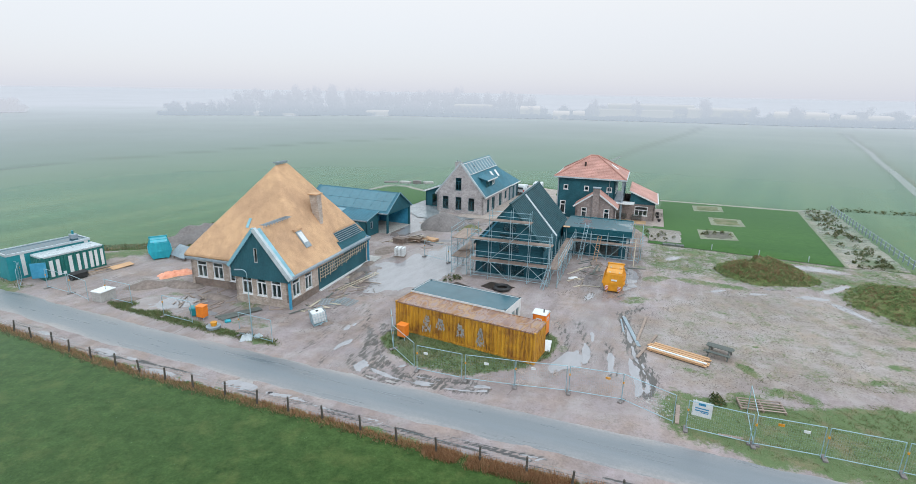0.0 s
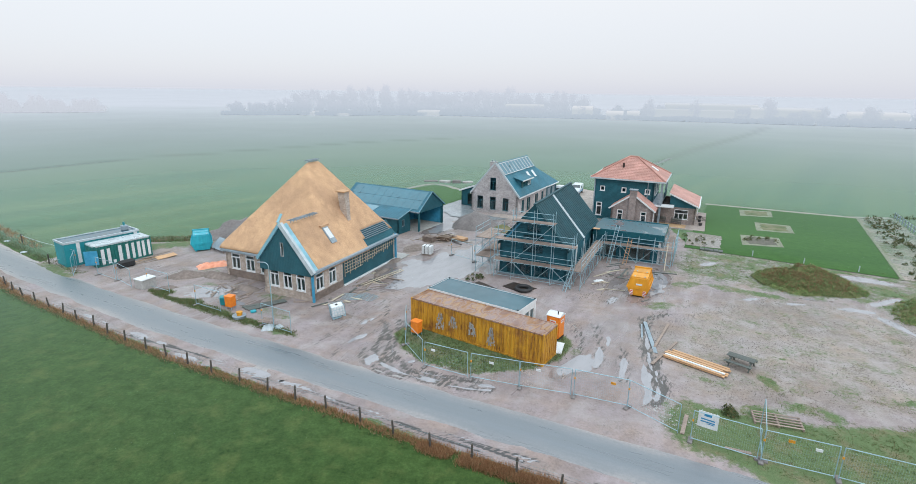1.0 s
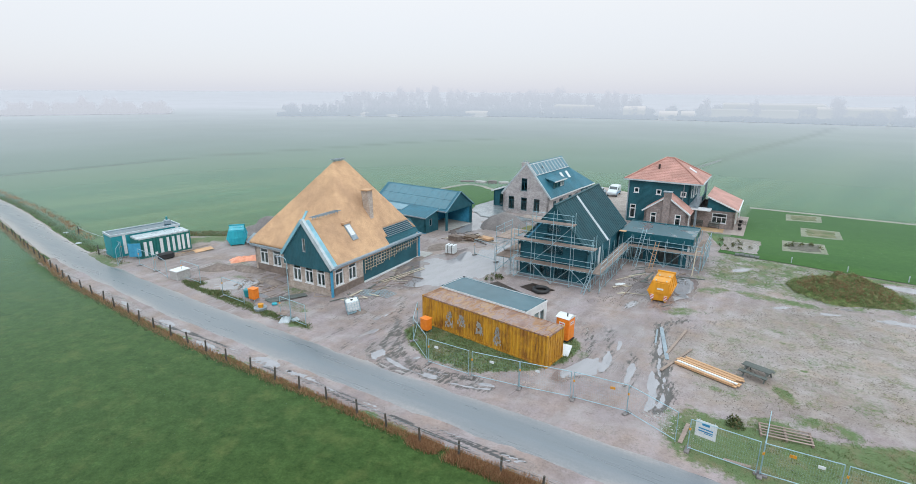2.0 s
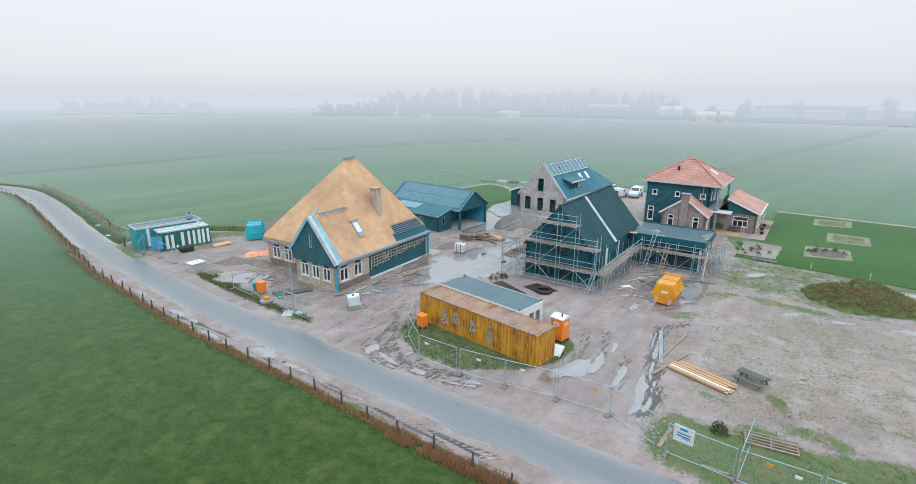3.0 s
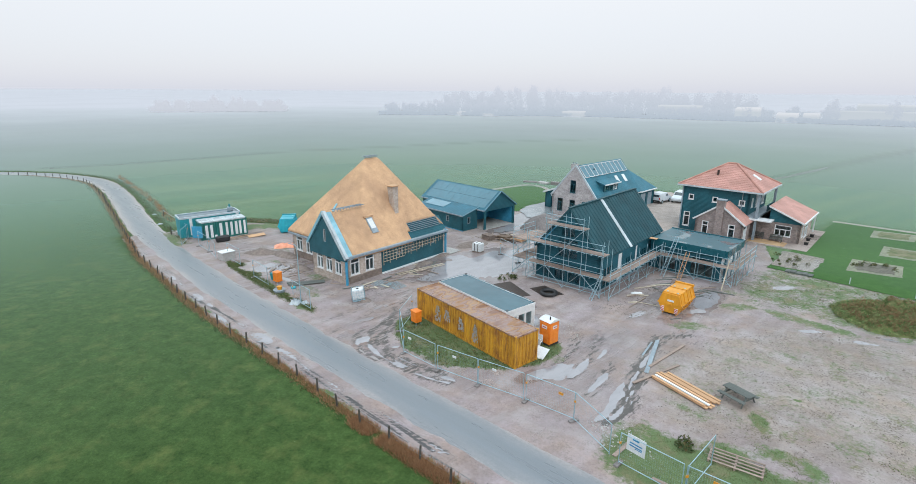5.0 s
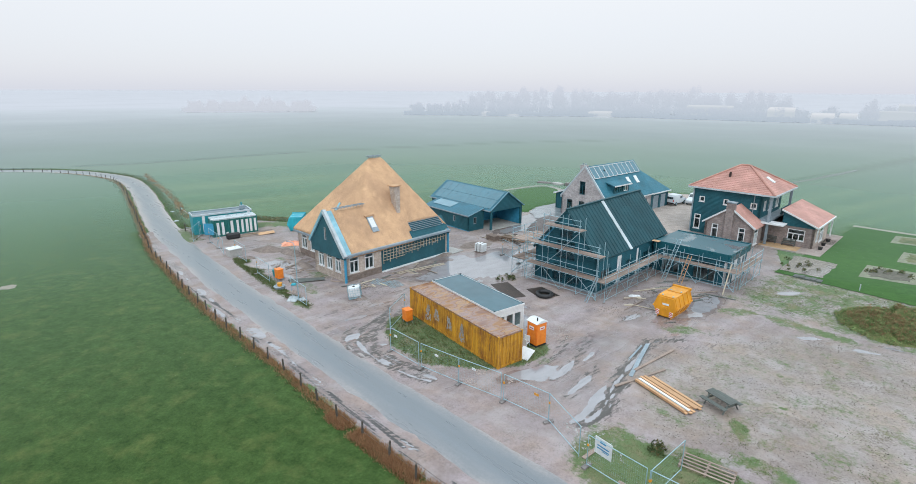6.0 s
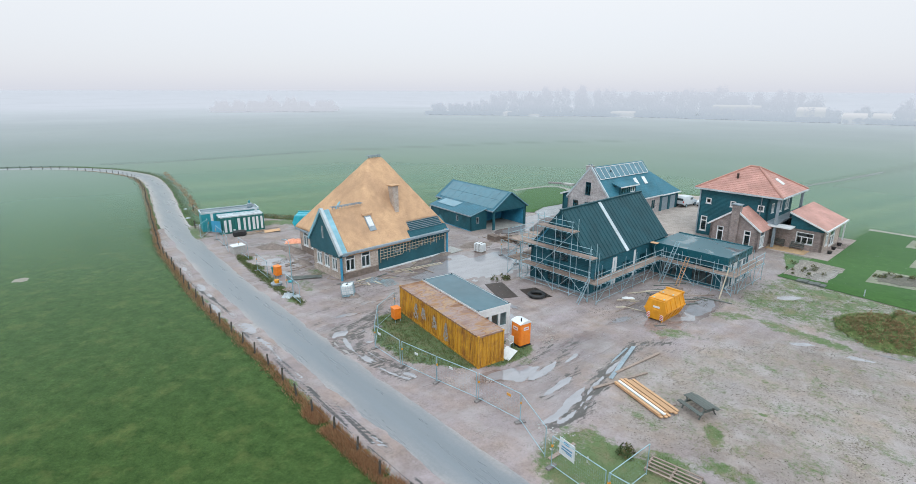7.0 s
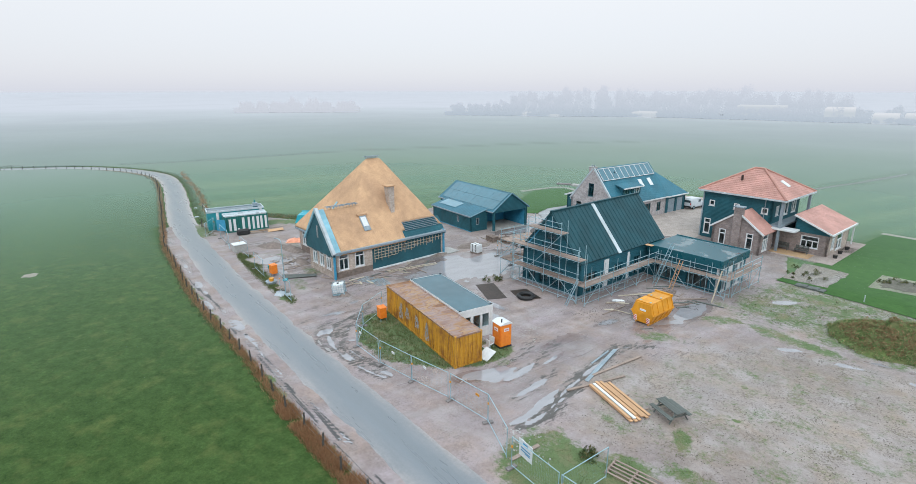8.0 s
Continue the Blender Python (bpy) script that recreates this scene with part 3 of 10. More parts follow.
M_TARP = surface("salmon_tarpaulin", (0.72, 0.25, 0.14), (0.92, 0.44, 0.29), 2.5, 0.5, 0.5, 0, (1, 1, 1), 0.75)
M_GREEN = surface("green_container_paint", (0.0096, 0.132, 0.1232), (0.0192, 0.1875, 0.174), 3, 0.5, 0.05, 0, (1, 1, 0.3), 0.75)
M_TEAL = surface("teal_cabin_paint", (0.0112, 0.22, 0.27), (0.0196, 0.30, 0.35), 3, 0.5, 0.05, 0, (1, 1, 0.3), 0.75)
M_RED = surface("red_paint", (0.5, 0.03, 0.02), (0.62, 0.05, 0.03), 4, 0.5, 0.02)
M_BLUE_PRINT = surface("blue_print", (0.01, 0.20, 0.42), (0.02, 0.28, 0.52), 4, 0.5, 0)
M_STEEL_PLATE = surface("rusty_steel_plate", (0.028, 0.018, 0.0165), (0.072, 0.045, 0.038), 4, 0.55, 0.2, 0.3)
M_RUBBER = surface("black_rubber", (0.01248, 0.01326, 0.01521), (0.02912, 0.03094, 0.0351), 8, 0.6, 0.2)
M_SOIL = surface("dark_soil", (0.09, 0.075, 0.062), (0.19, 0.16, 0.14), 3, 0.95, 0.8, 0, (1, 1, 1), 0.7)
M_DUG = surface("dug_earth", (0.135, 0.108, 0.096), (0.27, 0.22, 0.20), 4, 0.95, 0.7, 0, (1, 1, 1), 0.75)
M_SANDPILE = surface("grey_sand", (0.150, 0.138, 0.137), (0.245, 0.225, 0.226), 4, 0.95, 0.5)
M_VAN = surface("white_car_paint", (0.52, 0.57, 0.61), (0.60, 0.65, 0.69), 2, 0.25, 0, 0, (1, 1, 1), 0.95)
M_CAR_GLASS = surface("tinted_car_glass", (0.03, 0.045, 0.055), (0.05, 0.07, 0.08), 2, 0.06, 0, 0, (1, 1, 1), 0.9, 0.0, 1.0)
M_HAZE = haze_veil_mat("haze_veil")
# tones below carry the fog haze as emission
M_WOOD_FAR = haze_glow_mat("far_wood_painted_haze", (0.500, 0.568, 0.650), (0.645, 0.675, 0.765), 27.0)
M_WOOD_MID = haze_glow_mat("wood_painted_haze", (0.462, 0.536, 0.618), (0.615, 0.655, 0.748), 15.0)
M_WOOD_FAINT = haze_glow_mat("copse_painted_haze", (0.585, 0.628, 0.702), (0.66, 0.68, 0.765), 22.0)
M_SHED_FAR = haze_glow_mat("far_shed_painted_haze", (0.56, 0.62, 0.68), (0.72, 0.75, 0.80), 3.0)


# ---- mesh helpers ----
def part(name, bm, material, parent=None, label="", smooth=False):
    """Links a bmesh as one mesh object under a thing or a part."""
    me = bpy.data.meshes.new(name)
    bm.normal_update()
    bm.to_mesh(me)
    bm.free()
    if smooth:
        me.polygons.foreach_set("use_smooth", [True] * len(me.polygons))
    for mat in material if isinstance(material, (list, tuple)) else (material,):
        me.materials.append(mat)
    ob = new(name, me)
    if parent is not None:
        ob.parent = parent
    return tagged(ob, label)


def thing(name, m, label, category, group="", kind=""):
    """An empty at a thing's base, which carries its parts."""
    ob = new(name)
    ob.empty_display_size = 0.3
    ob.matrix_world = m
    return tagged(ob, label, category, group, kind)


def hexa(bm, pts, index=0):
    """A solid of eight corners: four below, four above, in the same turn."""
    v = [bm.verts.new(p) for p in pts]
    for f in ((3, 2, 1, 0), (4, 5, 6, 7), (0, 1, 5, 4), (1, 2, 6, 5), (2, 3, 7, 6), (3, 0, 4, 7)):
        bm.faces.new([v[i] for i in f]).material_index = index
    return v


def box(bm, x0, x1, y0, y1, z0, z1, m=None, index=0):
    pts = [Vector(p) for p in ((x0, y0, z0), (x1, y0, z0), (x1, y1, z0), (x0, y1, z0), (x0, y0, z1), (x1, y0, z1), (x1, y1, z1), (x0, y1, z1))]
    return hexa(bm, [m @ p for p in pts] if m else pts, index)


def boxed(*a, bevel=0.0):
    bm = bmesh.new()
    box(bm, *a)
    if bevel:
        bmesh.ops.bevel(bm, geom=bm.edges[:], offset=bevel, segments=1, affect="EDGES")
    return bm


def beam(bm, p, q, w, h):
    """A bar of rectangular section from p to q."""
    p, q = Vector(p), Vector(q)
    d = (q - p).normalized()
    side = d.cross(Vector((0, 0, 1)))
    side = side.normalized() if side.length > 1e-4 else Vector((1, 0, 0))
    up = side.cross(d)
    a, b = side * w / 2, up * h / 2
    hexa(bm, [p - a - b, p + a - b, q + a - b, q - a - b, p - a + b, p + a + b, q + a + b, q - a + b])
    return bm


def tube(bm, p, q, r, n=6, r2=None):
    p, q = Vector(p), Vector(q)
    d = (q - p).normalized()
    side = d.cross(Vector((0, 0, 1))) if abs(d.z) < 0.99 else Vector((1, 0, 0))
    side.normalize()
    up = side.cross(d)
    r2 = r if r2 is None else r2
    rings = [[bm.verts.new(c + (side * math.cos(a) + up * math.sin(a)) * k) for a in (2 * math.pi * i / n for i in range(n))] for c, k in ((p, r), (q, r2))]
    for i in range(n):
        j = (i + 1) % n
        bm.faces.new((rings[0][i], rings[0][j], rings[1][j], rings[1][i]))
    bm.faces.new(rings[0][::-1])
    bm.faces.new(rings[1])
    return bm


def slab(bm, pts, th, index=0):
    """A flat plate under the given upper face, th thick along its normal."""
    pts = [Vector(p) for p in pts]
    n = (pts[1] - pts[0]).cross(pts[-1] - pts[0]).normalized()
    top = [bm.verts.new(p) for p in pts]
    low = [bm.verts.new(p - n * th) for p in pts]
    bm.faces.new(top).material_index = index
    bm.faces.new(low[::-1]).material_index = index
    for i in range(len(pts)):
        j = (i + 1) % len(pts)
        bm.faces.new((top[i], low[i], low[j], top[j])).material_index = index
    return bm


def wall(bm, m, length, top, th, openings=(), z0=0.0, cuts=()):
    """A wall along local x with its outer face at y = 0, its upper edge given by top(x), and openings (x0, x1, z0, z1) right through it."""
    xs = sorted({0.0, length, *cuts, *(v for o in openings for v in o[:2])})
    for a, b in zip(xs, xs[1:]):
        mid = (a + b) / 2
        zs = [z0]
        for o in sorted((o for o in openings if o[0] < mid < o[1]), key=lambda o: o[2]):
            zs += [o[2], o[3]]
        zs.append(None)
        for lo, hi in zip(zs[::2], zs[1::2]):
            ha, hb = (top(a), top(b)) if hi is None else (hi, hi)
            hexa(bm, [m @ Vector(p) for p in ((a, 0, lo), (b, 0, lo), (b, th, lo), (a, th, lo), (a, 0, ha), (b, 0, hb), (b, th, hb), (a, th, ha))])
    bmesh.ops.remove_doubles(bm, verts=bm.verts[:], dist=0.001)
    return bm


def window(parent, m, w, h, cols=2, transom=0.0, frame_mat=None, sill=True, depth=0.10, bar=0.06, label=""):
    """A window in an opening of width w and height h; m puts its lower left corner on the wall's outer face."""
    frame_mat = frame_mat or M_WHITE
    bm = bmesh.new()
    mull = [w * i / cols for i in range(1, cols)]
    xs = sorted([0, bar, w - bar, w] + [v + d for v in mull for d in (-bar / 2, bar / 2)])
    zs = sorted([0, bar, h - bar, h] + ([transom - bar / 2, transom + bar / 2] if transom else []))
    for a, b in zip(xs, xs[1:]):
        for lo, hi in zip(zs, zs[1:]):
            x, z = (a + b) / 2, (lo + hi) / 2
            edge = x < bar or x > w - bar or z < bar or z > h - bar
            if edge or (transom and abs(z - transom) < bar / 2) or (any(abs(x - v) < bar / 2 for v in mull) and (not transom or z < transom)):
                box(bm, a, b, -0.025, depth, lo, hi, m)
    bmesh.ops.remove_doubles(bm, verts=bm.verts[:], dist=0.001)
    ob = part("window", bm, frame_mat, parent, label)
    bm = bmesh.new()
    box(bm, bar, w - bar, depth * 0.5, depth * 0.5 + 0.012, bar, h - bar, m)
    part("pane", bm, M_GLASS, ob).visible_shadow = False
    if sill:
        bm = bmesh.new()
        box(bm, -0.06, w + 0.06, -0.09, 0.03, -0.06, -0.003, m)
        part("sill", bm, frame_mat, ob)
    return ob


def placed(x, y, z=0.0, turn=0.0):
    return pose(x, y, z, 0, 0, turn)


def sheet(name, outline, z, material, label, category, ragged=0.0, step=1.0, kind="structure", seed=0):
    """A level sheet of ground with an uneven edge."""
    rng = random.Random(seed)
    pts = []
    for (ax, ay), (bx, by) in zip(outline, outline[1:] + outline[:1]):
        n = max(1, int(math.hypot(bx - ax, by - ay) / step)) if ragged else 1
        for i in range(n):
            f = i / n
            pts.append((ax + (bx - ax) * f + rng.uniform(-ragged, ragged), ay + (by - ay) * f + rng.uniform(-ragged, ragged)))
    bm = bmesh.new()
    bm.faces.new([bm.verts.new((x, y, z)) for x, y in pts])
    bm.normal_update()
    bmesh.ops.triangulate(bm, faces=bm.faces[:])
    bm.normal_update()
    for f in bm.faces:
        if f.normal.z < 0:
            f.normal_flip()
    return tagged(part(name, bm, material), label, category, "", kind)


def along(line, step):
    """Points and directions at even steps along a polyline."""
    out, left = [], 0.0
    for (ax, ay), (bx, by) in zip(line, line[1:]):
        n = math.hypot(bx - ax, by - ay)
        d = ((bx - ax) / n, (by - ay) / n)
        while left <= n:
            out.append((ax + d[0] * left, ay + d[1] * left, *d))
            left += step
        left -= n
    return out


def smooth_line(pts, n=6):
    """A Catmull-Rom curve through the points."""
    p = [Vector(q) for q in ([pts[0]] + list(pts) + [pts[-1]])]
    out = []
    for a, b, c, d in zip(p, p[1:], p[2:], p[3:]):
        for i in range(n):
            t = i / n
            out.append(tuple(0.5 * (2 * b + (c - a) * t + (2 * a - 5 * b + 4 * c - d) * t * t + (3 * b - a - 3 * c + d) * t ** 3)))
    return out + [tuple(p[-1])]


def ribbon(name, line, left, right, z, material, label, category, ragged=0.0, seed=0, kind="structure"):
    """A strip of ground between two offsets from a line."""
    rng = random.Random(seed)
    bm = bmesh.new()
    rows = []
    for i, (x, y) in enumerate(line):
        a, b = line[max(0, i - 1)], line[min(len(line) - 1, i + 1)]
        d = Vector((b[0] - a[0], b[1] - a[1])).normalized()
        n = Vector((-d.y, d.x))
        l, r = left + rng.uniform(-ragged, ragged), right + rng.uniform(-ragged, ragged)
        rows.append([bm.verts.new((x + n.x * k, y + n.y * k, z)) for k in (r, (l + r) / 2, l)])
    for p, q in zip(rows, rows[1:]):
        for i in range(2):
            bm.faces.new((p[i], q[i], q[i + 1], p[i + 1]))
    bm.normal_update()
    for f in bm.faces:
        if f.normal.z < 0:
            f.normal_flip()
    return tagged(part(name, bm, material), label, category, "", kind)


def inside(x, y, poly):
    hit = False
    for (ax, ay), (bx, by) in zip(poly, poly[1:] + poly[:1]):
        if (ay > y) != (by > y) and x < (bx - ax) * (y - ay) / (by - ay) + ax:
            hit = not hit
    return hit


def scatter(poly, n, seed):
    rng = random.Random(seed)
    xs, ys = [p[0] for p in poly], [p[1] for p in poly]
    out = []
    while len(out) < n:
        x, y = rng.uniform(min(xs), max(xs)), rng.uniform(min(ys), max(ys))
        if inside(x, y, poly):
            out.append((x, y))
    return out


def tufts(name, spots, height, spread, material, label, category, blades=5, seed=0, z=0.0, width=0.03):
    """Tufts of blades, all in one mesh."""
    rng = random.Random(seed)
    verts, faces = [], []
    for x, y in spots:
        s = rng.uniform(0.5, 1.3)
        for _ in range(blades):
            a, r = rng.uniform(0, 6.283), rng.uniform(0, spread)
            bx, by = x + r * math.cos(a), y + r * math.sin(a)
            h, lean, t = height * s * rng.uniform(0.6, 1.2), rng.uniform(0.1, 0.6) * height, rng.uniform(0, 6.283)
            w = width * rng.uniform(0.7, 1.5)
            k = len(verts)
            verts += [(bx - w * math.cos(t), by - w * math.sin(t), z), (bx + w * math.cos(t), by + w * math.sin(t), z), (bx + lean * math.cos(a), by + lean * math.sin(a), z + h)]
            faces.append((k, k + 1, k + 2))
    me = bpy.data.meshes.new(name)
    me.from_pydata(verts, [], faces)
    me.materials.append(material)
    return tagged(new(name, me), label, category, "", "stuff")


# ---- ground, road, yard, lawn ----
bm = bmesh.new()
steps = [-3500, -1200, -500, -200, -100, -50, 0, 50, 100, 150, 200, 300, 500, 1000, 3500]
grid = [[bm.verts.new((x, y, -0.6 if y >= 150 else 0)) for x in steps] for y in steps]
for j in range(len(steps) - 1):
    for i in range(len(steps) - 1):
        bm.faces.new((grid[j][i], grid[j][i + 1], grid[j + 1][i + 1], grid[j + 1][i]))
tagged(part("ground", bm, M_FIELD), "flat green pasture reaching into the mist", "ground", "", "structure")
# back pasture sheet, haze included in its lighter green
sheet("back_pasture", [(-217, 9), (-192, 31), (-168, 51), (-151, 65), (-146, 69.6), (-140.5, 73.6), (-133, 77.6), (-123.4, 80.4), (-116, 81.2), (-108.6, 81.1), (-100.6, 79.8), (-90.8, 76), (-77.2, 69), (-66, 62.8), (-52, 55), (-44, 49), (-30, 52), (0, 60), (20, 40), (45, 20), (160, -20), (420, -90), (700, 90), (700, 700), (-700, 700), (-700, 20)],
      0.006, M_FIELD_BACK, "pasture behind the site, its green paled for haze", "pasture", 0.4, 6.0, seed=2)
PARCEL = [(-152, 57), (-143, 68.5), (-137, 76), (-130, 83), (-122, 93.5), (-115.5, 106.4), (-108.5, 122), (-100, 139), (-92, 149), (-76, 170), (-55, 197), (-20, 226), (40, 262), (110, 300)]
sheet("far_pasture", PARCEL + [(300, 420), (900, 2900), (-2900, 2900), (-2900, 60)], 0.05, M_FIELD_FAR, "pasture beyond a shallow ditch, its green tinted bluish", "pasture", 0.3, 6.0, seed=3)

ROAD = smooth_line([(-215, 5), (-190, 27), (-166, 47), (-149, 61), (-144, 65.5), (-139, 70), (-132, 74), (-122.8, 76.9), (-116, 77.7), (-109, 77.6), (-101.8, 76.5), (-92.4, 72.9), (-79, 65.9), (-67.8, 59.5), (-56, 52.9), (-45.4, 47.6), (-35, 43.0),
                    (-27, 39.6), (-17, 35.9), (-8.5, 32.7), (0, 29.6), (7, 27.2), (14.5, 24.6), (24, 21.4), (40, 16.2), (80, 3), (160, -24)], 8)
ribbon("far_verge", [p for p in ROAD if p[0] < -51], 1.95, -2.05, 0.012, M_VERGE, "narrow muddy edge of the lane", "verge", 0.12, 3)

YARD = [(-51, 52.2), (-50.5, 57), (-46, 61.5), (-38, 63.5), (-30.5, 66.5), (-27.5, 74), (-27, 85), (-13, 83.5), (-8.5, 90), (-2, 104), (6, 117), (17, 116), (19.5, 100), (27, 90), (27, 70.5), (36, 70)]
LAWN = [(25.9, 70.4), (46.4, 61.0), (59.8, 92.6), (38.6, 100.0)]
SAND = [(14.8, 33.5), (16.5, 36), (14.5, 41), (17.5, 46), (22.5, 50), (26, 53), (31, 52.5), (38, 50), (44.5, 44), (43.5, 36), (36, 31), (29, 33.5), (22.5, 33)]
ISLAND = [(-6.3, 39.9), (-5.2, 37.6), (-3.6, 35.8), (-0.8, 34.3), (1.2, 33.9), (2.8, 34.6), (5.6, 35.4), (7.6, 37.2), (8.6, 39.6), (8.2, 41.6), (5.6, 41), (-4, 45.6)]
STRIP = [(-33, 46.4), (-31.8, 45.1), (-21.5, 40.4), (-13.8, 38.0), (-14.6, 39.2), (-19, 41.2), (-24.5, 43.4), (-30.0, 46.6)]
RIGHT_VERGE = [(12.8, 29.6), (13.6, 27.2), (17.2, 24.9), (25, 22.2), (40, 17.2), (78, 4.2), (78, 20), (46, 27), (37, 30), (31, 31.2), (24.5, 31.4), (20.5, 31.4), (18.2, 31.8), (16.0, 32.6), (14.3, 31.8)]
GREEN_PATCH = [(20.5, 58.0), (24.5, 56.5), (29, 53.5), (34, 52.8), (39, 51), (40, 46), (40.5, 42), (47, 36), (55, 40), (54, 59), (46, 63), (36, 68), (27, 71.5), (24.0, 69), (21.5, 63)]
DRIVE = [(-1.2, 84.0), (5.8, 82.2), (15.8, 83), (17.2, 92), (20, 110), (14, 116), (8, 116), (4.6, 90)]
BACK_LAWN = [(-18.0, 105.5), (-14.6, 110.4), (-11.6, 110), (-7.0, 105.6), (-6.4, 97.2), (-9.4, 90.9), (-9.2, 86.6), (-15, 84.6)]
PAVED = [(-9.3, 90.7), (-6.3, 97), (-3.2, 97.1), (-3.4, 86.0), (2.6, 82.4), (-2.5, 80.6), (-7.3, 83.6), (-8.9, 86.9)]
near_edge = [(x + dy * 3.55, y - dx * 3.55) for x, y, dx, dy in along([p for p in ROAD if -52 < p[0] < 80], 1.0)]
SITE = YARD + [(46.0, 62.0), (53.2, 59.2), (54, 48), (52, 36), (78, 24)] + near_edge[::-1] + [(-53.5, 51.2)]


def value_noise(X, Y, size, seed):
    """Smooth random hills of about one size, between 0 and 1."""
    table = np.random.RandomState(seed).rand(256, 256)
    u, v = X / size + 1000.0, Y / size + 1000.0
    i, j = np.floor(u).astype(int), np.floor(v).astype(int)
    f, g = u - i, v - j
    f, g = f * f * (3 - 2 * f), g * g * (3 - 2 * g)
    a, b = table[i % 256, j % 256], table[(i + 1) % 256, j % 256]
    c, d = table[i % 256, (j + 1) % 256], table[(i + 1) % 256, (j + 1) % 256]
    return (a * (1 - f) + b * f) * (1 - g) + (c * (1 - f) + d * f) * g


def hills(X, Y, size, seed, octaves=4, keep=0.55):
    total, weight, k = 0, 0, 1.0
    for o in range(octaves):
        total = total + k * value_noise(X, Y, size / 2 ** o, seed + o)
        weight += k
        k *= keep
    return total / weight


def line_distance(X, Y, line):
    best = np.full(X.shape, 1e9)
    for (ax, ay), (bx, by) in zip(line, line[1:]):
        dx, dy = bx - ax, by - ay
        f = np.clip(((X - ax) * dx + (Y - ay) * dy) / (dx * dx + dy * dy + 1e-9), 0, 1)
        best = np.minimum(best, np.hypot(X - ax - f * dx, Y - ay - f * dy))
    return best


def depth_in(X, Y, poly):
    """Distance from a polygon's edge, positive inside."""
    hit = np.zeros(X.shape, bool)
    for (ax, ay), (bx, by) in zip(poly, poly[1:] + poly[:1]):
        if ay != by:
            hit ^= ((ay > Y) != (by > Y)) & (X < (bx - ax) * (Y - ay) / (by - ay) + ax)
    d = line_distance(X, Y, poly + poly[:1])
    return np.where(hit, d, -d)


def ease(v, lo, hi):
    t = np.clip((v - lo) / (hi - lo), 0, 1)
    return t * t * (3 - 2 * t)


# hollows in which rain stands: centre, half axes, heading, fullness
HOUSE_HOLLOWS = [(-4.3, 57.6, 6.2, 3.6, 52, 2.6), (-2.4, 62.4, 3.4, 1.8, 60, 1.8), (-7.6, 82.4, 5.0, 2.2, 70, 1.5), (-6.4, 76.2, 3.4, 1.3, 60, 1.3), (-0.6, 65.4, 4.6, 1.5, 62, 1.2), (-8.2, 51.4, 2.4, 1.2, 60, 1.0), (-5.6, 61.6, 2.2, 0.8, 62, 0.9), (-26.6, 46.2, 3.1, 1.6, 10, 1.25), (-22.8, 44.4, 1.2, 0.5, -24, 0.8),
                 (1.2, 58.0, 2.6, 1.2, 70, 0.95), (4.6, 45.2, 2.0, 0.8, -50, 0.95), (3.0, 48.2, 1.4, 0.4, -20, 0.8), (-2.0, 69.6, 2.2, 0.7, 20, 0.85), (-34.5, 50.6, 1.6, 0.5, 30, 0.6), (-0.6, 80.2, 3.2, 0.9, -22, 0.8)]
ISLAND_HOLLOWS = [(-8.9, 38.9, 1.6, 0.45, 60, 0.8), (-9.2, 42.0, 1.5, 0.4, 62, 0.7), (-7.0, 35.4, 1.1, 0.7, 70, 1.1), (-5.0, 34.2, 1.5, 0.5, -35, 1.1), (-3.9, 35.4, 0.8, 0.4, 40, 1.0), (-5.6, 37.0, 0.7, 0.25, 70, 0.8), (-2.2, 33.1, 0.9, 0.45, -16, 1.0), (0.2, 32.5, 0.8, 0.3, -12, 0.9), (1.9, 32.7, 0.6, 0.3, -12, 0.9)]
GATE_HOLLOWS = [(13.5, 35.9, 3.3, 0.5, 80, 1.05), (11.9, 36.8, 2.6, 0.5, 66, 0.68), (10.0, 37.8, 2.2, 0.7, 60, 0.8), (15.0, 42.6, 2.9, 0.3, 80, 1.0), (11.4, 41.0, 1.8, 0.45, 75, 0.8), (8.2, 36.6, 1.7, 0.5, 55, 0.95), (13.0, 33.0, 1.4, 0.4, 60, 1.0), (13.2, 50.0, 1.6, 0.5, 60, 0.75)]
SAND_HOLLOWS = [(19.2, 56.6, 3.6, 1.1, 75, 1.15), (17.6, 52.6, 1.8, 0.6, 40, 0.9), (31.0, 51.6, 2.4, 0.5, 5, 0.7), (36.0, 50.8, 2.2, 0.5, -10, 0.75), (37.7, 47.4, 1.9, 0.5, -80, 0.9), (40.2, 53.4, 2.3, 0.5, 30, 1.0), (27.6, 52.6, 1.6, 0.4, 20, 0.7), (33.2, 53.2, 1.6, 0.4, -10, 0.8),
                (26.6, 63.5, 1.6, 0.6, 30, 0.85), (29.4, 60.4, 1.2, 0.5, 60, 0.8), (42.2, 60.3, 2.7, 0.75, -26, 1.2), (12, 60.5, 1.4, 0.4, 60, 0.6)]
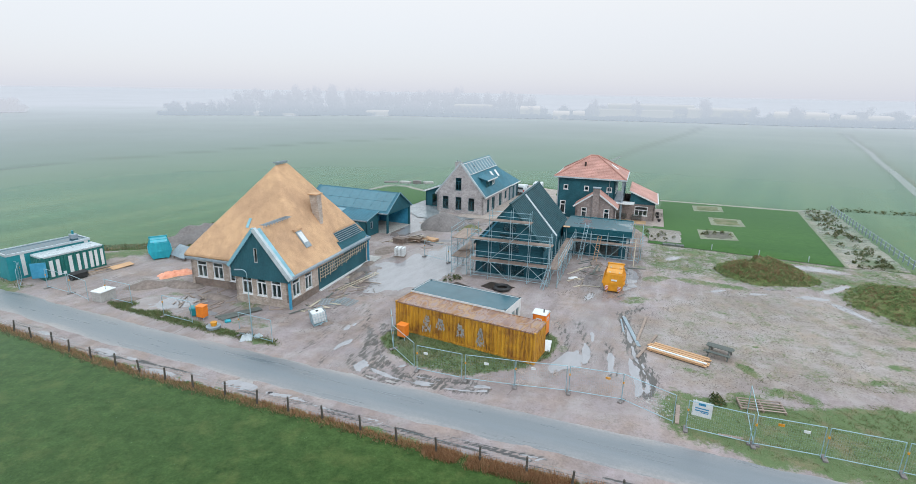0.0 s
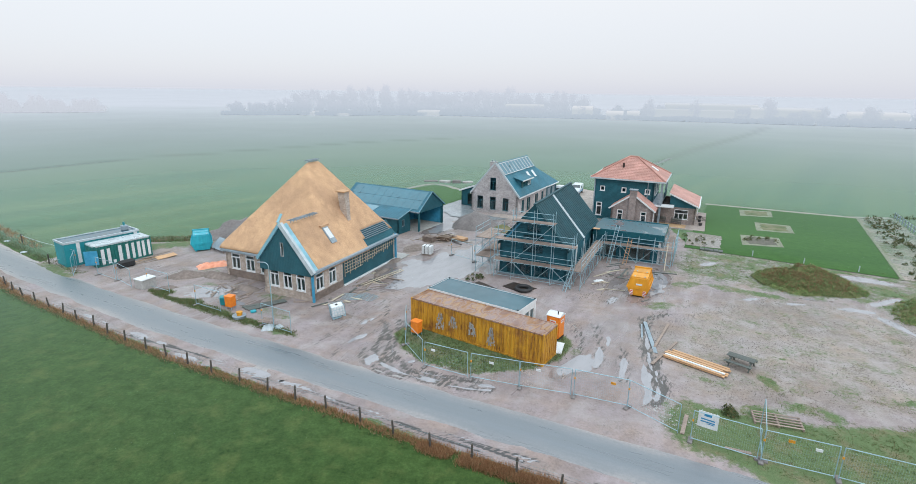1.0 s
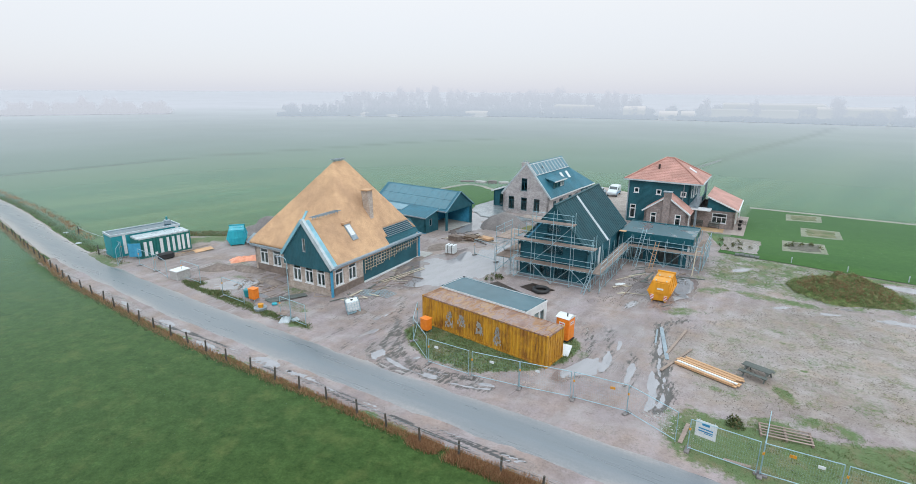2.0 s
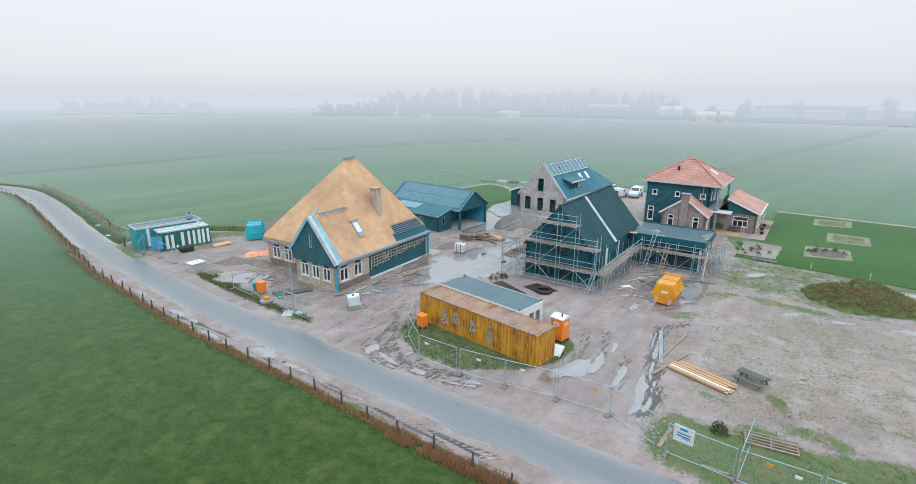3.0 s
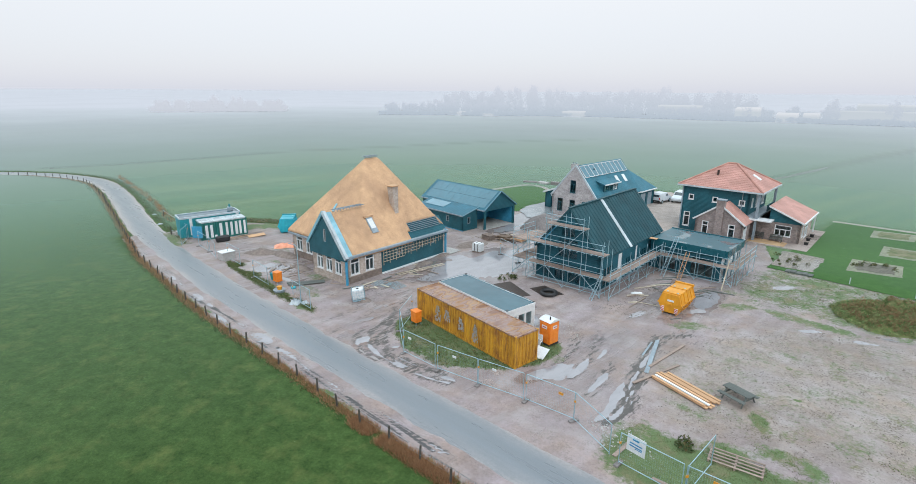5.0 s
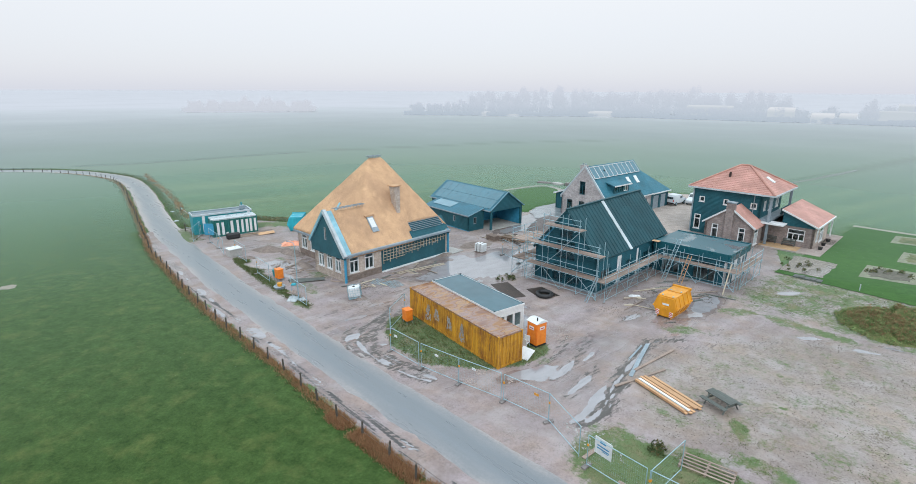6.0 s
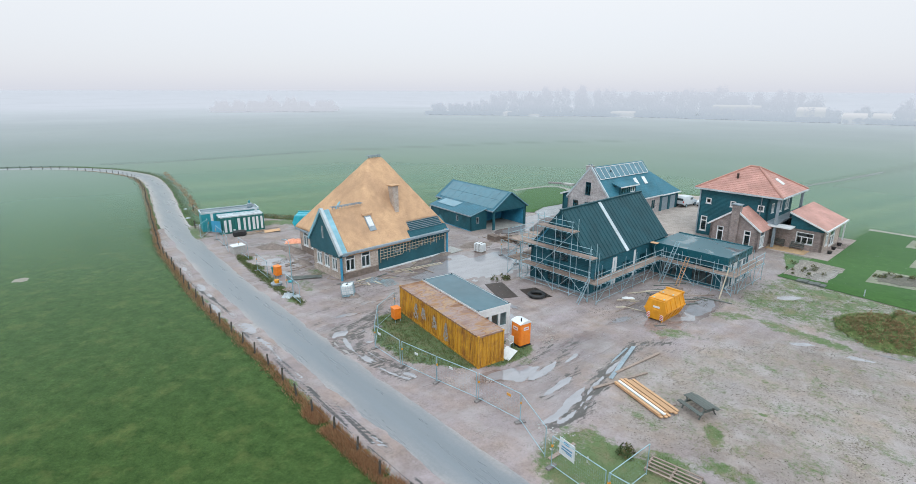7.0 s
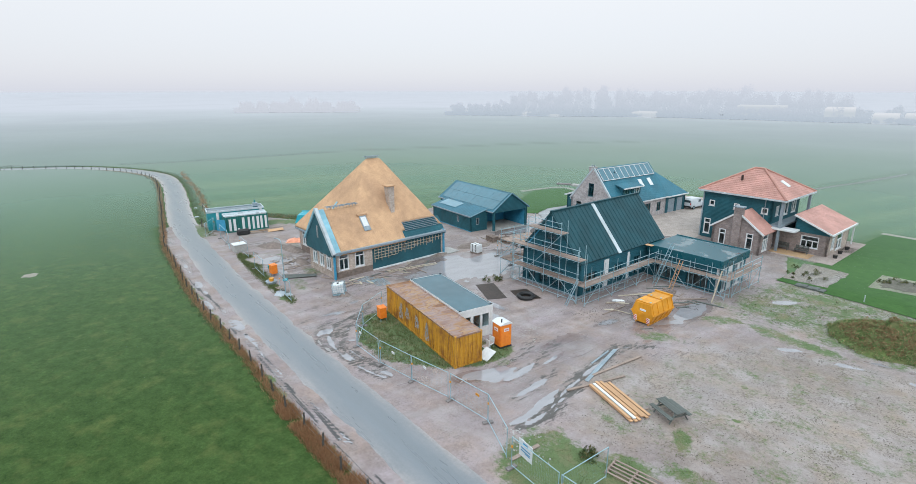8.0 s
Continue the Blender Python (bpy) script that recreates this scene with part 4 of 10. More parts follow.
LANE_HOLLOWS = [(-14.8, 32.4, 1.4, 0.5, -15, 1.2), (-12.2, 31.4, 0.9, 0.22, -20, 0.9), (-20.9, 33.8, 1.4, 0.36, -18, 1.1), (-26.9, 36.7, 1.3, 0.36, -24, 1.1), (-24.2, 35.7, 0.9, 0.3, -22, 1.0), (-18.2, 33.6, 0.8, 0.3, -20, 1.0), (-5.2, 28.7, 1.2, 0.3, -18, 0.95),
                (-10.8, 31.0, 0.9, 0.3, -18, 1.0), (-33.8, 39.6, 1.2, 0.34, -24, 1.1), (4.2, 25.6, 1.2, 0.26, -18, 0.95), (-8.6, 30.0, 1.0, 0.22, -18, 0.8), (-31.5, 38.6, 1.0, 0.25, -24, 0.8), (0.6, 27.0, 1.2, 0.2, -18, 0.8)]
HOLLOWS = HOUSE_HOLLOWS + ISLAND_HOLLOWS + GATE_HOLLOWS + SAND_HOLLOWS + LANE_HOLLOWS
# wheel ruts: line, half width, depth
ISLAND_RUTS = [([(-7.4, 41.6), (-7.0, 39.4), (-7.1, 37.2), (-6.5, 35.4), (-4.6, 33.9), (-2.4, 33.0), (0.2, 32.3), (2.2, 32.2)], 0.14, 0.75), ([(-6.3, 42.4), (-5.8, 39.6), (-5.9, 37.6), (-5.2, 35.8), (-3.6, 34.4), (-1.4, 33.6), (1.2, 33.2)], 0.13, 0.75),
               ([(-6.8, 40.4), (-6.3, 38.6), (-6.2, 36.8), (-5.4, 35.2)], 0.13, 0.8), ([(-4.4, 34.6), (-2.8, 33.5), (-0.6, 32.9)], 0.12, 0.8), ([(-8.0, 36.8), (-7.4, 35.2), (-6.0, 33.8), (-4.0, 33.1)], 0.15, 0.7)]
GATE_RUTS = [([(15.3, 45.4), (14.9, 42.8), (14.4, 40.2), (14.1, 37.2), (14.2, 34.9), (13.4, 32.5)], 0.2, 1.0), ([(14.6, 38.4), (14.4, 36.9), (13.9, 35.2), (13.6, 33.4), (13.0, 31.8)], 0.13, 1.0), ([(15.3, 45.3), (16.3, 46.4), (17.8, 47.3)], 0.12, 0.9),
             ([(14.0, 41.8), (15.6, 43.9), (17.9, 45.7), (20.5, 47.6), (23.2, 49.5), (26.5, 51.0)], 0.12, 0.3), ([(14.8, 45.8), (17.0, 47.6), (20.4, 49.6)], 0.1, 0.35), ([(12.4, 39.6), (12.0, 37.2), (11.5, 34.8)], 0.2, 0.5), ([(10.8, 44.0), (10.6, 40.0), (10.0, 36.5)], 0.22, 0.45), ([(9.2, 43.5), (9.0, 39.5), (8.3, 35.5)], 0.22, 0.45)]
YARD_RUTS = [([(-10.4, 45.0), (-9.4, 41.6), (-9.4, 38.4), (-10.2, 35.4)], 0.22, 0.35), ([(-8.6, 47.0), (-7.9, 43.5), (-7.9, 40.0)], 0.2, 0.4), ([(-12.0, 47.5), (-10.8, 44.0), (-10.9, 40.5), (-12.2, 37.2)], 0.22, 0.3)]
RUTS = ISLAND_RUTS + GATE_RUTS + YARD_RUTS
YARD_RUT_COUNT = len(RUTS)
rr = random.Random(31)
verge_line = along(ROAD, 0.8)
for i in range(34):
    k = rr.randrange(len(verge_line))
    while not -30 < verge_line[k][0] < 10 or (verge_line[k][0] < -14 and rr.random() < 0.6):
        k = rr.randrange(len(verge_line))
    off, drift = -rr.uniform(2.15, 3.2), rr.uniform(-0.05, 0.05)
    seg = [(x - dy * (off + drift * q), y + dx * (off + drift * q)) for q, (x, y, dx, dy) in enumerate(verge_line[k:k + rr.randint(3, 8)])]
    RUTS.append((seg, rr.uniform(0.06, 0.11), rr.uniform(0.5, 1.0)))

WATER_Z = 0.018


def steps_of(*spans):
    out = []
    for lo, hi, step in spans:
        out += list(np.arange(lo, hi - 1e-6, step))
    return np.array(out)


def yard_ground():
    """The whole trodden site as one uneven sheet: bare soil, sand, grass cover and wetness are laid down as attributes."""
    gx = steps_of((-54, -30, 0.36), (-30, 26, 0.15), (26, 79, 0.30))
    gy = steps_of((2, 22, 0.40), (22, 50, 0.15), (50, 118, 0.32))
    X, Y = np.meshgrid(gx, gy)
    inside_by = depth_in(X, Y, SITE)
    wander = hills(X, Y, 3.0, 11)
    fine = hills(X, Y, 0.9, 21)
    height = 0.036 + 0.026 * (hills(X, Y, 2.2, 31, 5) - 0.5) + 0.03 * (hills(X, Y, 14, 41, 2) - 0.5)
    wet = 0.55 * ease(hills(X, Y, 5.0, 51), 0.45, 0.75)
    for cx, cy, rx, ry, turn, damp in ((11.6, 40, 9.5, 3.4, 80, 0.8), (26, 62, 7, 5.5, 60, 0.75), (-5, 57, 11, 4.2, 62, 0.85), (-7.0, 36.6, 4.5, 2.6, 70, 0.85), (-10, 44, 8, 2.6, 68, 0.55), (15.5, 53, 8, 5, 65, 0.85), (-1, 80, 7, 3, 0, 0.8), (-25, 46, 6, 2, -24, 0.75), (-23, 48.5, 7, 3.0, -20, 0.7), (-11, 49, 7, 2.4, 70, 0.65), (-38, 53, 6, 2.5, -30, 0.5), (34, 51.5, 8, 1.6, -5, 0.6), (1, 33, 5, 1.2, -15, 0.6), (-2.5, 67, 6, 3, 40, 0.6)):
        c, s = math.cos(radians(turn)), math.sin(radians(turn))
        q = np.hypot(((X - cx) * c + (Y - cy) * s) / rx, (-(X - cx) * s + (Y - cy) * c) / ry) + 1.3 * (wander - 0.5)
        wet = np.maximum(wet, damp * ease(-q, -1.3, -0.4))
    for cx, cy, rx, ry, turn, full in HOLLOWS:
        near = np.hypot(X - cx, Y - cy) < 3.2 * rx
        c, s = math.cos(radians(turn)), math.sin(radians(turn))
        u, v = ((X - cx) * c + (Y - cy) * s) / rx, (-(X - cx) * s + (Y - cy) * c) / ry
        q = np.hypot(u, v) + 1.2 * (wander - 0.5) + 0.6 * (fine - 0.5)
        height -= np.where(near, 0.04 * full * ease(-q, -1.35, -0.45), 0)
        wet = np.maximum(wet, np.where(near, full * ease(-q, -2.1, -0.9), 0))
    track = 0.55 * ease(-np.abs(line_distance(X, Y, ROAD[60:]) - 2.75), -0.85, -0.3) * (Y < np.interp(X, [p[0] for p in ROAD], [p[1] for p in ROAD])) * ease(hills(X, Y, 6.0, 81, 2), 0.25, 0.6)
    wet = np.maximum(wet, 1.7 * track)
    rut = np.zeros(X.shape)
    for i, (line, half, deep) in enumerate(RUTS):
        d = line_distance(X, Y, smooth_line(line, 5)) + 0.5 * half * (fine - 0.5)
        lumps = (0.35 + 1.1 * hills(X, Y, 0.55, 61, 2)) * (0.35 + 0.9 * ease(hills(X, Y, 1.7, 71, 2), 0.35, 0.65))
        if i < YARD_RUT_COUNT:
            rut = np.maximum(rut, deep * np.exp(-(d / (2.6 * half + 0.1)) ** 2))
        else:
            track = np.maximum(track, 1.1 * deep * np.exp(-(d / (1.1 * half + 0.05)) ** 2))
        height += deep * (-0.045 * lumps * np.exp(-(d / half) ** 2) + 0.05 * lumps * np.exp(-((d - 1.9 * half) / (0.75 * half)) ** 2))
        wet = np.maximum(wet, deep * np.exp(-(d / (3.2 * half)) ** 2))
    # grass cover
    ragged = 2.2 * (wander - 0.5) + 1.2 * (fine - 0.5)
    grass = np.zeros(X.shape)
    for poly, soft, cover in ((ISLAND, 0.6, 1.0), (STRIP, 0.7, 0.95), (RIGHT_VERGE, 1.2, 1.0), (GREEN_PATCH, 3.0, 0.6), (SAND, 3.0, 0.31)):
        grass = np.maximum(grass, cover * ease(depth_in(X, Y, poly) + ragged * soft * 0.55, -0.5 * soft, soft))
    for cx, cy, rx, ry, turn, cover in ((15.6, 30.4, 2.4, 2.0, 20, 0.85), (21.9, 35.6, 1.9, 0.55, -72, 0.9), (23.2, 32.4, 2.0, 1.0, -30, 0.8), (17.2, 35.7, 1.8, 0.6, -20, 0.6), (24.5, 39.6, 0.5, 0.25, 0, 0.8), (33.8, 36.6, 1.2, 0.5, 0, 0.8), (30, 34.3, 1.6, 0.4, 10, 0.75), (37.2, 39.8, 1.0, 0.4, 0, 0.7),
                                           (17.8, 49.4, 2.6, 0.9, 10, 0.6), (22.0, 55.9, 2.6, 1.0, 10, 0.7), (26.0, 55.0, 3.0, 1.0, -30, 0.78), (29.4, 53.6, 2.6, 0.8, -20, 0.8), (24.5, 61, 3.0, 2.0, 60, 0.6), (43, 53, 5, 5, 0, 0.85), (31, 66, 5, 1.6, -25, 0.8), (39, 62.5, 6, 1.4, -25, 0.85), (45, 42, 6, 6, 0, 0.85), (30.5, 34.0, 5.0, 1.6, -10, 0.5), (-31, 52, 3, 2, 20, 0.5), (-47.5, 50.6, 4.5, 1.6, -24, 0.95), (-40, 61, 5, 2, 25, 0.85), (-27, 47.8, 3.5, 1.2, -22, 0.55), (-17.5, 42.5, 2.5, 0.8, -20, 0.55), (-20, 46.2, 2.5, 0.8, -20, 0.5), (-2.2, 55.2, 1.2, 0.8, 0, 0.7),
                                           (-16.5, 39.0, 1.8, 0.6, -20, 0.8), (8.6, 38.4, 0.9, 0.5, 60, 0.6), (-37, 62.5, 5, 1.6, 20, 0.7), (19.5, 31.8, 2.0, 1.0, 0, 0.8)):
        c, s = math.cos(radians(turn)), math.sin(radians(turn))
        q = np.hypot(((X - cx) * c + (Y - cy) * s) / rx, (-(X - cx) * s + (Y - cy) * c) / ry) + 1.2 * (wander - 0.5) + 0.8 * (fine - 0.5)
        grass = np.maximum(grass, 0.94 * cover * ease(-q, -1.5, -0.4))
    grass = np.maximum(grass, ease(-(inside_by + 0.9 * (fine - 0.5)), -0.55, 0.25))
    grass *= 1 - 0.9 * ease(wet, 0.75, 1.0)
    sand = ease(depth_in(X, Y, SAND) + 2 * ragged, -2.0, 2.0)
    height = np.clip(height + 0.02 * grass, 0.008, 0.11)
    height = np.where(inside_by < 0.25, np.minimum(height, 0.008 + 0.1 * np.clip(inside_by, 0, 1)), height)
    keep = inside_by > -0.05
    cell = keep[:-1, :-1] & keep[1:, :-1] & keep[:-1, 1:] & keep[1:, 1:]
    index = np.arange(X.size).reshape(X.shape)
    quads = np.stack([index[:-1, :-1][cell], index[:-1, 1:][cell], index[1:, 1:][cell], index[1:, :-1][cell]], 1)
    used = np.unique(quads)
    remap = np.zeros(X.size, int)
    remap[used] = np.arange(used.size)
    me = bpy.data.meshes.new("yard")
    me.vertices.add(used.size)
    me.vertices.foreach_set("co", np.stack([X.ravel()[used], Y.ravel()[used], height.ravel()[used]], 1).astype(np.float32).ravel())
    me.loops.add(quads.size)
    me.loops.foreach_set("vertex_index", remap[quads].astype(np.int32).ravel())
    me.polygons.add(len(quads))
    me.polygons.foreach_set("loop_start", np.arange(0, quads.size, 4, dtype=np.int32))
    me.polygons.foreach_set("use_smooth", np.ones(len(quads), bool))
    me.update(calc_edges=True)
    for name, values in (("grass", grass), ("wet", wet), ("sand", sand), ("track", track), ("rut", rut)):
        me.attributes.new(name, "FLOAT", "POINT").data.foreach_set("value", values.ravel()[used].astype(np.float32))
    me.materials.append(M_YARD)
    tagged(new("yard", me), "muddy building yard with tyre ruts, sand and weeds", "yard", "", "structure")
    return gx, gy, grass


COVER = yard_ground()


def grown(x, y):
    """How thickly grass covers the site at a place."""
    i, j = np.searchsorted(COVER[0], x), np.searchsorted(COVER[1], y)
    return COVER[2][min(j, len(COVER[1]) - 1), min(i, len(COVER[0]) - 1)]


for i, (cx, cy, rx, ry, turn, full) in enumerate(HOLLOWS):
    c, s = math.cos(radians(turn)), math.sin(radians(turn))
    bm = bmesh.new()
    bm.faces.new([bm.verts.new((2.0 * (rx * math.cos(a) * c - ry * math.sin(a) * s), 2.0 * (rx * math.cos(a) * s + ry * math.sin(a) * c), 0)) for a in (2 * math.pi * k / 32 for k in range(32))])
    b = part("puddle", bm, M_WATER)
    b.location = (cx, cy, WATER_Z - 0.0006 * (i % 7))
    tagged(b, "shallow rain puddle on the muddy yard", "puddle", "", "structure")
for i, (line, half, deep) in enumerate(GATE_RUTS[:3]):
    ribbon("rut_water", smooth_line(line, 5), 1.1 * half, -1.1 * half, WATER_Z - 0.0075 - 0.0006 * i, M_WATER, "rain water standing in a tyre rut", "puddle")


def lane():
    """The asphalt lane, slightly crowned, its rims sinking into the mud."""
    narrow = lambda x: 0.88 + 0.12 * min(1.0, max(0.0, (x + 62) / 22))
    offs = [-2.05, -1.85, -1.6, -1.2, -0.6, 0, 0.6, 1.2, 1.6, 1.85, 2.05]
    verts, edge, faces = [], [], []
    pts = along(ROAD, 0.5)
    for i, (x, y, dx, dy) in enumerate(pts):
        for o in offs:
            w = o + 0.10 * noise.noise((i * 0.12, 0.0, 5.0 if o > 0 else 9.0)) * (abs(o) > 1.5)
            w *= narrow(x)
            verts.append((x - dy * w, y + dx * w, 0.07 - 0.055 * (abs(o) / 2.05) ** 3))
            edge.append(abs(o) / 1.9)
    n = len(offs)
    for i in range(len(pts) - 1):
        faces += [(i * n + k, (i + 1) * n + k, (i + 1) * n + k + 1, i * n + k + 1) for k in range(n - 1)]
    me = bpy.data.meshes.new("road")
    me.from_pydata(verts, [], [f[::-1] for f in faces])
    me.polygons.foreach_set("use_smooth", [True] * len(me.polygons))
    me.attributes.new("rim", "FLOAT", "POINT").data.foreach_set("value", edge)
    me.materials.append(M_ASPHALT)
    return tagged(new("road", me), "narrow worn grey asphalt lane, damp, with dusty rims", "road", "", "structure")


lane()
sheet("lawn", LAWN, 0.10, M_LAWN, "neat mown green lawn", "lawn", 0.05, 1.0, seed=7)
sheet("lawn_path_far", [(38.3, 100.2), (59.8, 92.8), (66.5, 93.4), (66.2, 94.6), (59.9, 94.2), (38.6, 101.4)], 0.05, M_PAVING, "pale path along the lawn", "path", 0.1, 1.0, seed=8)
sheet("border_bed", [(46.6, 60.8), (53.2, 59.6), (66.4, 93.3), (60.0, 92.8)], 0.06, M_PATCH, "planting border with bare soil and weeds beside the lawn", "planting bed", 0.15, 1.0, seed=9)
sheet("lawn_edging", [(46.4, 60.7), (46.75, 60.55), (60.25, 92.6), (59.9, 92.75)], 0.115, M_BEDRIM, "mossy edging stones along the lawn", "edging")
for outline in ([(36.0, 78.3), (40.8, 77.2), (39.3, 72.2), (34.2, 72.8)], [(41.4, 86.8), (46.0, 85.2), (44.4, 80.2), (39.5, 81.3)], [(42.7, 96.3), (47.7, 95.6), (46.0, 90.9), (41.0, 91.4)]):
    sheet("lawn_bed", outline, 0.12, M_BEDRIM, "pale gravel planting bed cut into the lawn", "planting bed", 0.04, 0.8, seed=10)
    ring = [Vector(p) for p in outline]
    mid = sum(ring, Vector((0, 0))) / 4
    sheet("bed_soil", [tuple(mid + (p - mid) * 0.72) for p in ring], 0.135, M_SOIL if mid.y < 78 else M_ROUGH, "dark soil in the gravel bed" if mid.y < 78 else "rough green planting in the gravel bed", "planting bed", 0.25, 0.4, seed=11)
sheet("driveway", DRIVE, 0.085, M_PAVING, "pale pinkish gravel drive between the houses", "driveway", 0.3, 0.9, seed=17)
sheet("back_lawn", BACK_LAWN, 0.09, M_LAWN, "green lawn behind the brick house", "lawn", 0.2, 1, seed=18)
sheet("paved_yard", PAVED, 0.095, M_WETPAVE, "wet blue-grey paving beside the brick house", "paving", 0.3, 0.8, seed=19)
ribbon("garden_path", smooth_line([(-20, 103.5), (-17.6, 108.4), (-14.6, 112.2), (-11.4, 110.9), (-9.6, 108.6), (-6.8, 105.8)], 6), 0.6, -0.6, 0.1, M_PAVING, "pale curved path behind the lawn", "path", 0.12, 7)
for k, (x, y, w, h, a) in enumerate(((-15.4, 115.6, 3.0, 0.35, 10), (-12.2, 115.0, 2.4, 0.5, -15), (-9.6, 114.8, 1.8, 0.7, 5), (-7.2, 115.2, 2.2, 0.45, 20))):
    b = part("stone_stack", boxed(-w / 2, w / 2, -0.6, 0.6, 0, h, bevel=0.05), M_CONCRETE if k % 2 else M_SANDPILE)
    b.matrix_world = pose(x, y, 0.0, 0, 0, a)
    tagged(b, "low stack of grey building stone in the grass", "stone stack", "stone stacks")

# ditches in the fields
EAST_DITCH = [(90, 100), (98.4, 114), (116.5, 143), (134, 172), (153, 202), (186, 258), (215, 306)]
MID_DITCH = [(31.5, 137.5), (43, 157.5), (55.6, 181), (72, 209), (92, 241), (120.5, 287), (156, 352)]
DITCHES = (EAST_DITCH, MID_DITCH, PARCEL[3:-2])
ribbon("ditch_water", EAST_DITCH, 0.95, -0.95, 0.09, M_WATER, "straight water ditch between two fields", "ditch", 0.1, 4)
ribbon("ditch_edge", [(x + 1.9, y - 1.1) for x, y in EAST_DITCH], 0.9, -0.9, 0.085, M_ROUGH, "rough ditch bank", "ditch bank", 0.2, 5)
ribbon("field_ditch", smooth_line(MID_DITCH, 4), 0.7, -0.7, 0.08, M_SOIL, "narrow dark ditch across the field", "ditch", 0.3, 5)
ribbon("field_ditch_water", smooth_line(MID_DITCH, 4), 0.18, -0.18, 0.1, M_WATER, "strip of still water in the field ditch", "ditch", 0.14, 6)
ribbon("parcel_ditch", smooth_line(PARCEL[3:-2], 4), 0.4, -0.4, 0.1, M_SOIL, "shallow dark ditch between two pastures", "ditch", 0.15, 6)

ribbon("reed_ditch", [(-110, 155.5), (-102, 151), (-92.5, 145.5)], 0.9, -0.9, 0.085, M_REEDS, "rusty brown reeds at a ditch corner", "ditch bank", 0.3, 9)
ribbon("track_line", [(-177, 236), (-173, 262), (-166, 300)], 0.7, -0.7, 0.085, M_BORDER, "pale cattle track through the far pasture", "track", 0.2, 10)
ribbon("far_drain", smooth_line([(-150, 256), (-114, 270), (-60, 298), (-16, 334), (40, 378)], 4), 0.8, -0.8, 0.085, M_SOIL, "shallow drain across the far pasture", "ditch", 0.2, 12)
for outline in ([(-358, 149), (-345, 147), (-330, 148), (-332, 152), (-346, 154)], [(-286, 214), (-281, 220), (-279, 228), (-282, 226)]):
    sheet("flooded_hollow", outline, 0.09, M_WATER, "flooded hollow in the far pasture", "pond", 0.4, 2.0, seed=13)

# added sheet standing in for fog haze, thinned over site, lane and open ditches
def haze_veil():
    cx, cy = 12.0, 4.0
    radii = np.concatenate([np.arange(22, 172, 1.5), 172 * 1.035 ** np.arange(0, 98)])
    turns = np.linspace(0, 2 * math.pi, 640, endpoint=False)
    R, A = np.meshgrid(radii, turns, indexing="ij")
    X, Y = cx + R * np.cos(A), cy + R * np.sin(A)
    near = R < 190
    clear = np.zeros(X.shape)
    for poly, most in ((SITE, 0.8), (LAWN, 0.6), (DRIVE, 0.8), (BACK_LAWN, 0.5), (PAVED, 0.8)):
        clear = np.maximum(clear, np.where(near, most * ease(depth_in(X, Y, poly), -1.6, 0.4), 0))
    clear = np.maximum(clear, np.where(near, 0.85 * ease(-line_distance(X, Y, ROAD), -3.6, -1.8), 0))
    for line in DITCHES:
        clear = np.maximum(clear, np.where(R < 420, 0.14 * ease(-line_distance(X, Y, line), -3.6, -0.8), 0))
    # haze sheet made denser west of the lane to pale that pasture
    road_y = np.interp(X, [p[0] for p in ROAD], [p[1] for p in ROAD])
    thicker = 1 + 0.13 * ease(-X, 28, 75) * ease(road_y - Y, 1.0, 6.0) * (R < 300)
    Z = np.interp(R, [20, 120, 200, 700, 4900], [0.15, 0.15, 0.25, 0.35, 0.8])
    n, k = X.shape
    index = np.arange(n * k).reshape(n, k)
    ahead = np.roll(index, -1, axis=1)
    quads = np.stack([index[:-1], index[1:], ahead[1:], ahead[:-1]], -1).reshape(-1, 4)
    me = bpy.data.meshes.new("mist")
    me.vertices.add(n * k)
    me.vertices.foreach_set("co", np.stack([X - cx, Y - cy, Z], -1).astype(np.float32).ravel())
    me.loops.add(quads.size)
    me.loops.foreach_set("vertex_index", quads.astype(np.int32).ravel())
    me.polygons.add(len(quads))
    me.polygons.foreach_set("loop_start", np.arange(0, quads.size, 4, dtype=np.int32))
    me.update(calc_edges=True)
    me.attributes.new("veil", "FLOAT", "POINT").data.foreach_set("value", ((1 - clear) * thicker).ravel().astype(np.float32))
    me.materials.append(M_HAZE)
    ob = tagged(new("mist", me), "thin pale sheet standing in for fog haze over the pastures", "mist", "", "structure")
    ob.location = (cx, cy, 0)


haze_veil()

# ---- the thatched farmhouse ----
def ridge_stand(parent, p, q, n, w=0.5):
    """A ladder of metal stirrups along a ridge, waiting for its tiles."""
    bm = bmesh.new()
    p, q = Vector(p), Vector(q)
    d = (q - p).normalized()
    s = d.cross(Vector((0, 0, 1))).normalized() * w / 2
    for side in (s, -s):
        beam(bm, p + side, q + side, 0.05, 0.05)
    for i in range(n):
        c = p + (q - p) * (i + 0.5) / n
        beam(bm, c - s, c + s + Vector((0, 0, 0.03)), 0.09, 0.09)
        beam(bm, c + Vector((0, 0, -0.25)), c, 0.06, 0.06)
    return part("ridge_bracket", bm, M_LEAD, parent, "row of grey ridge brackets")


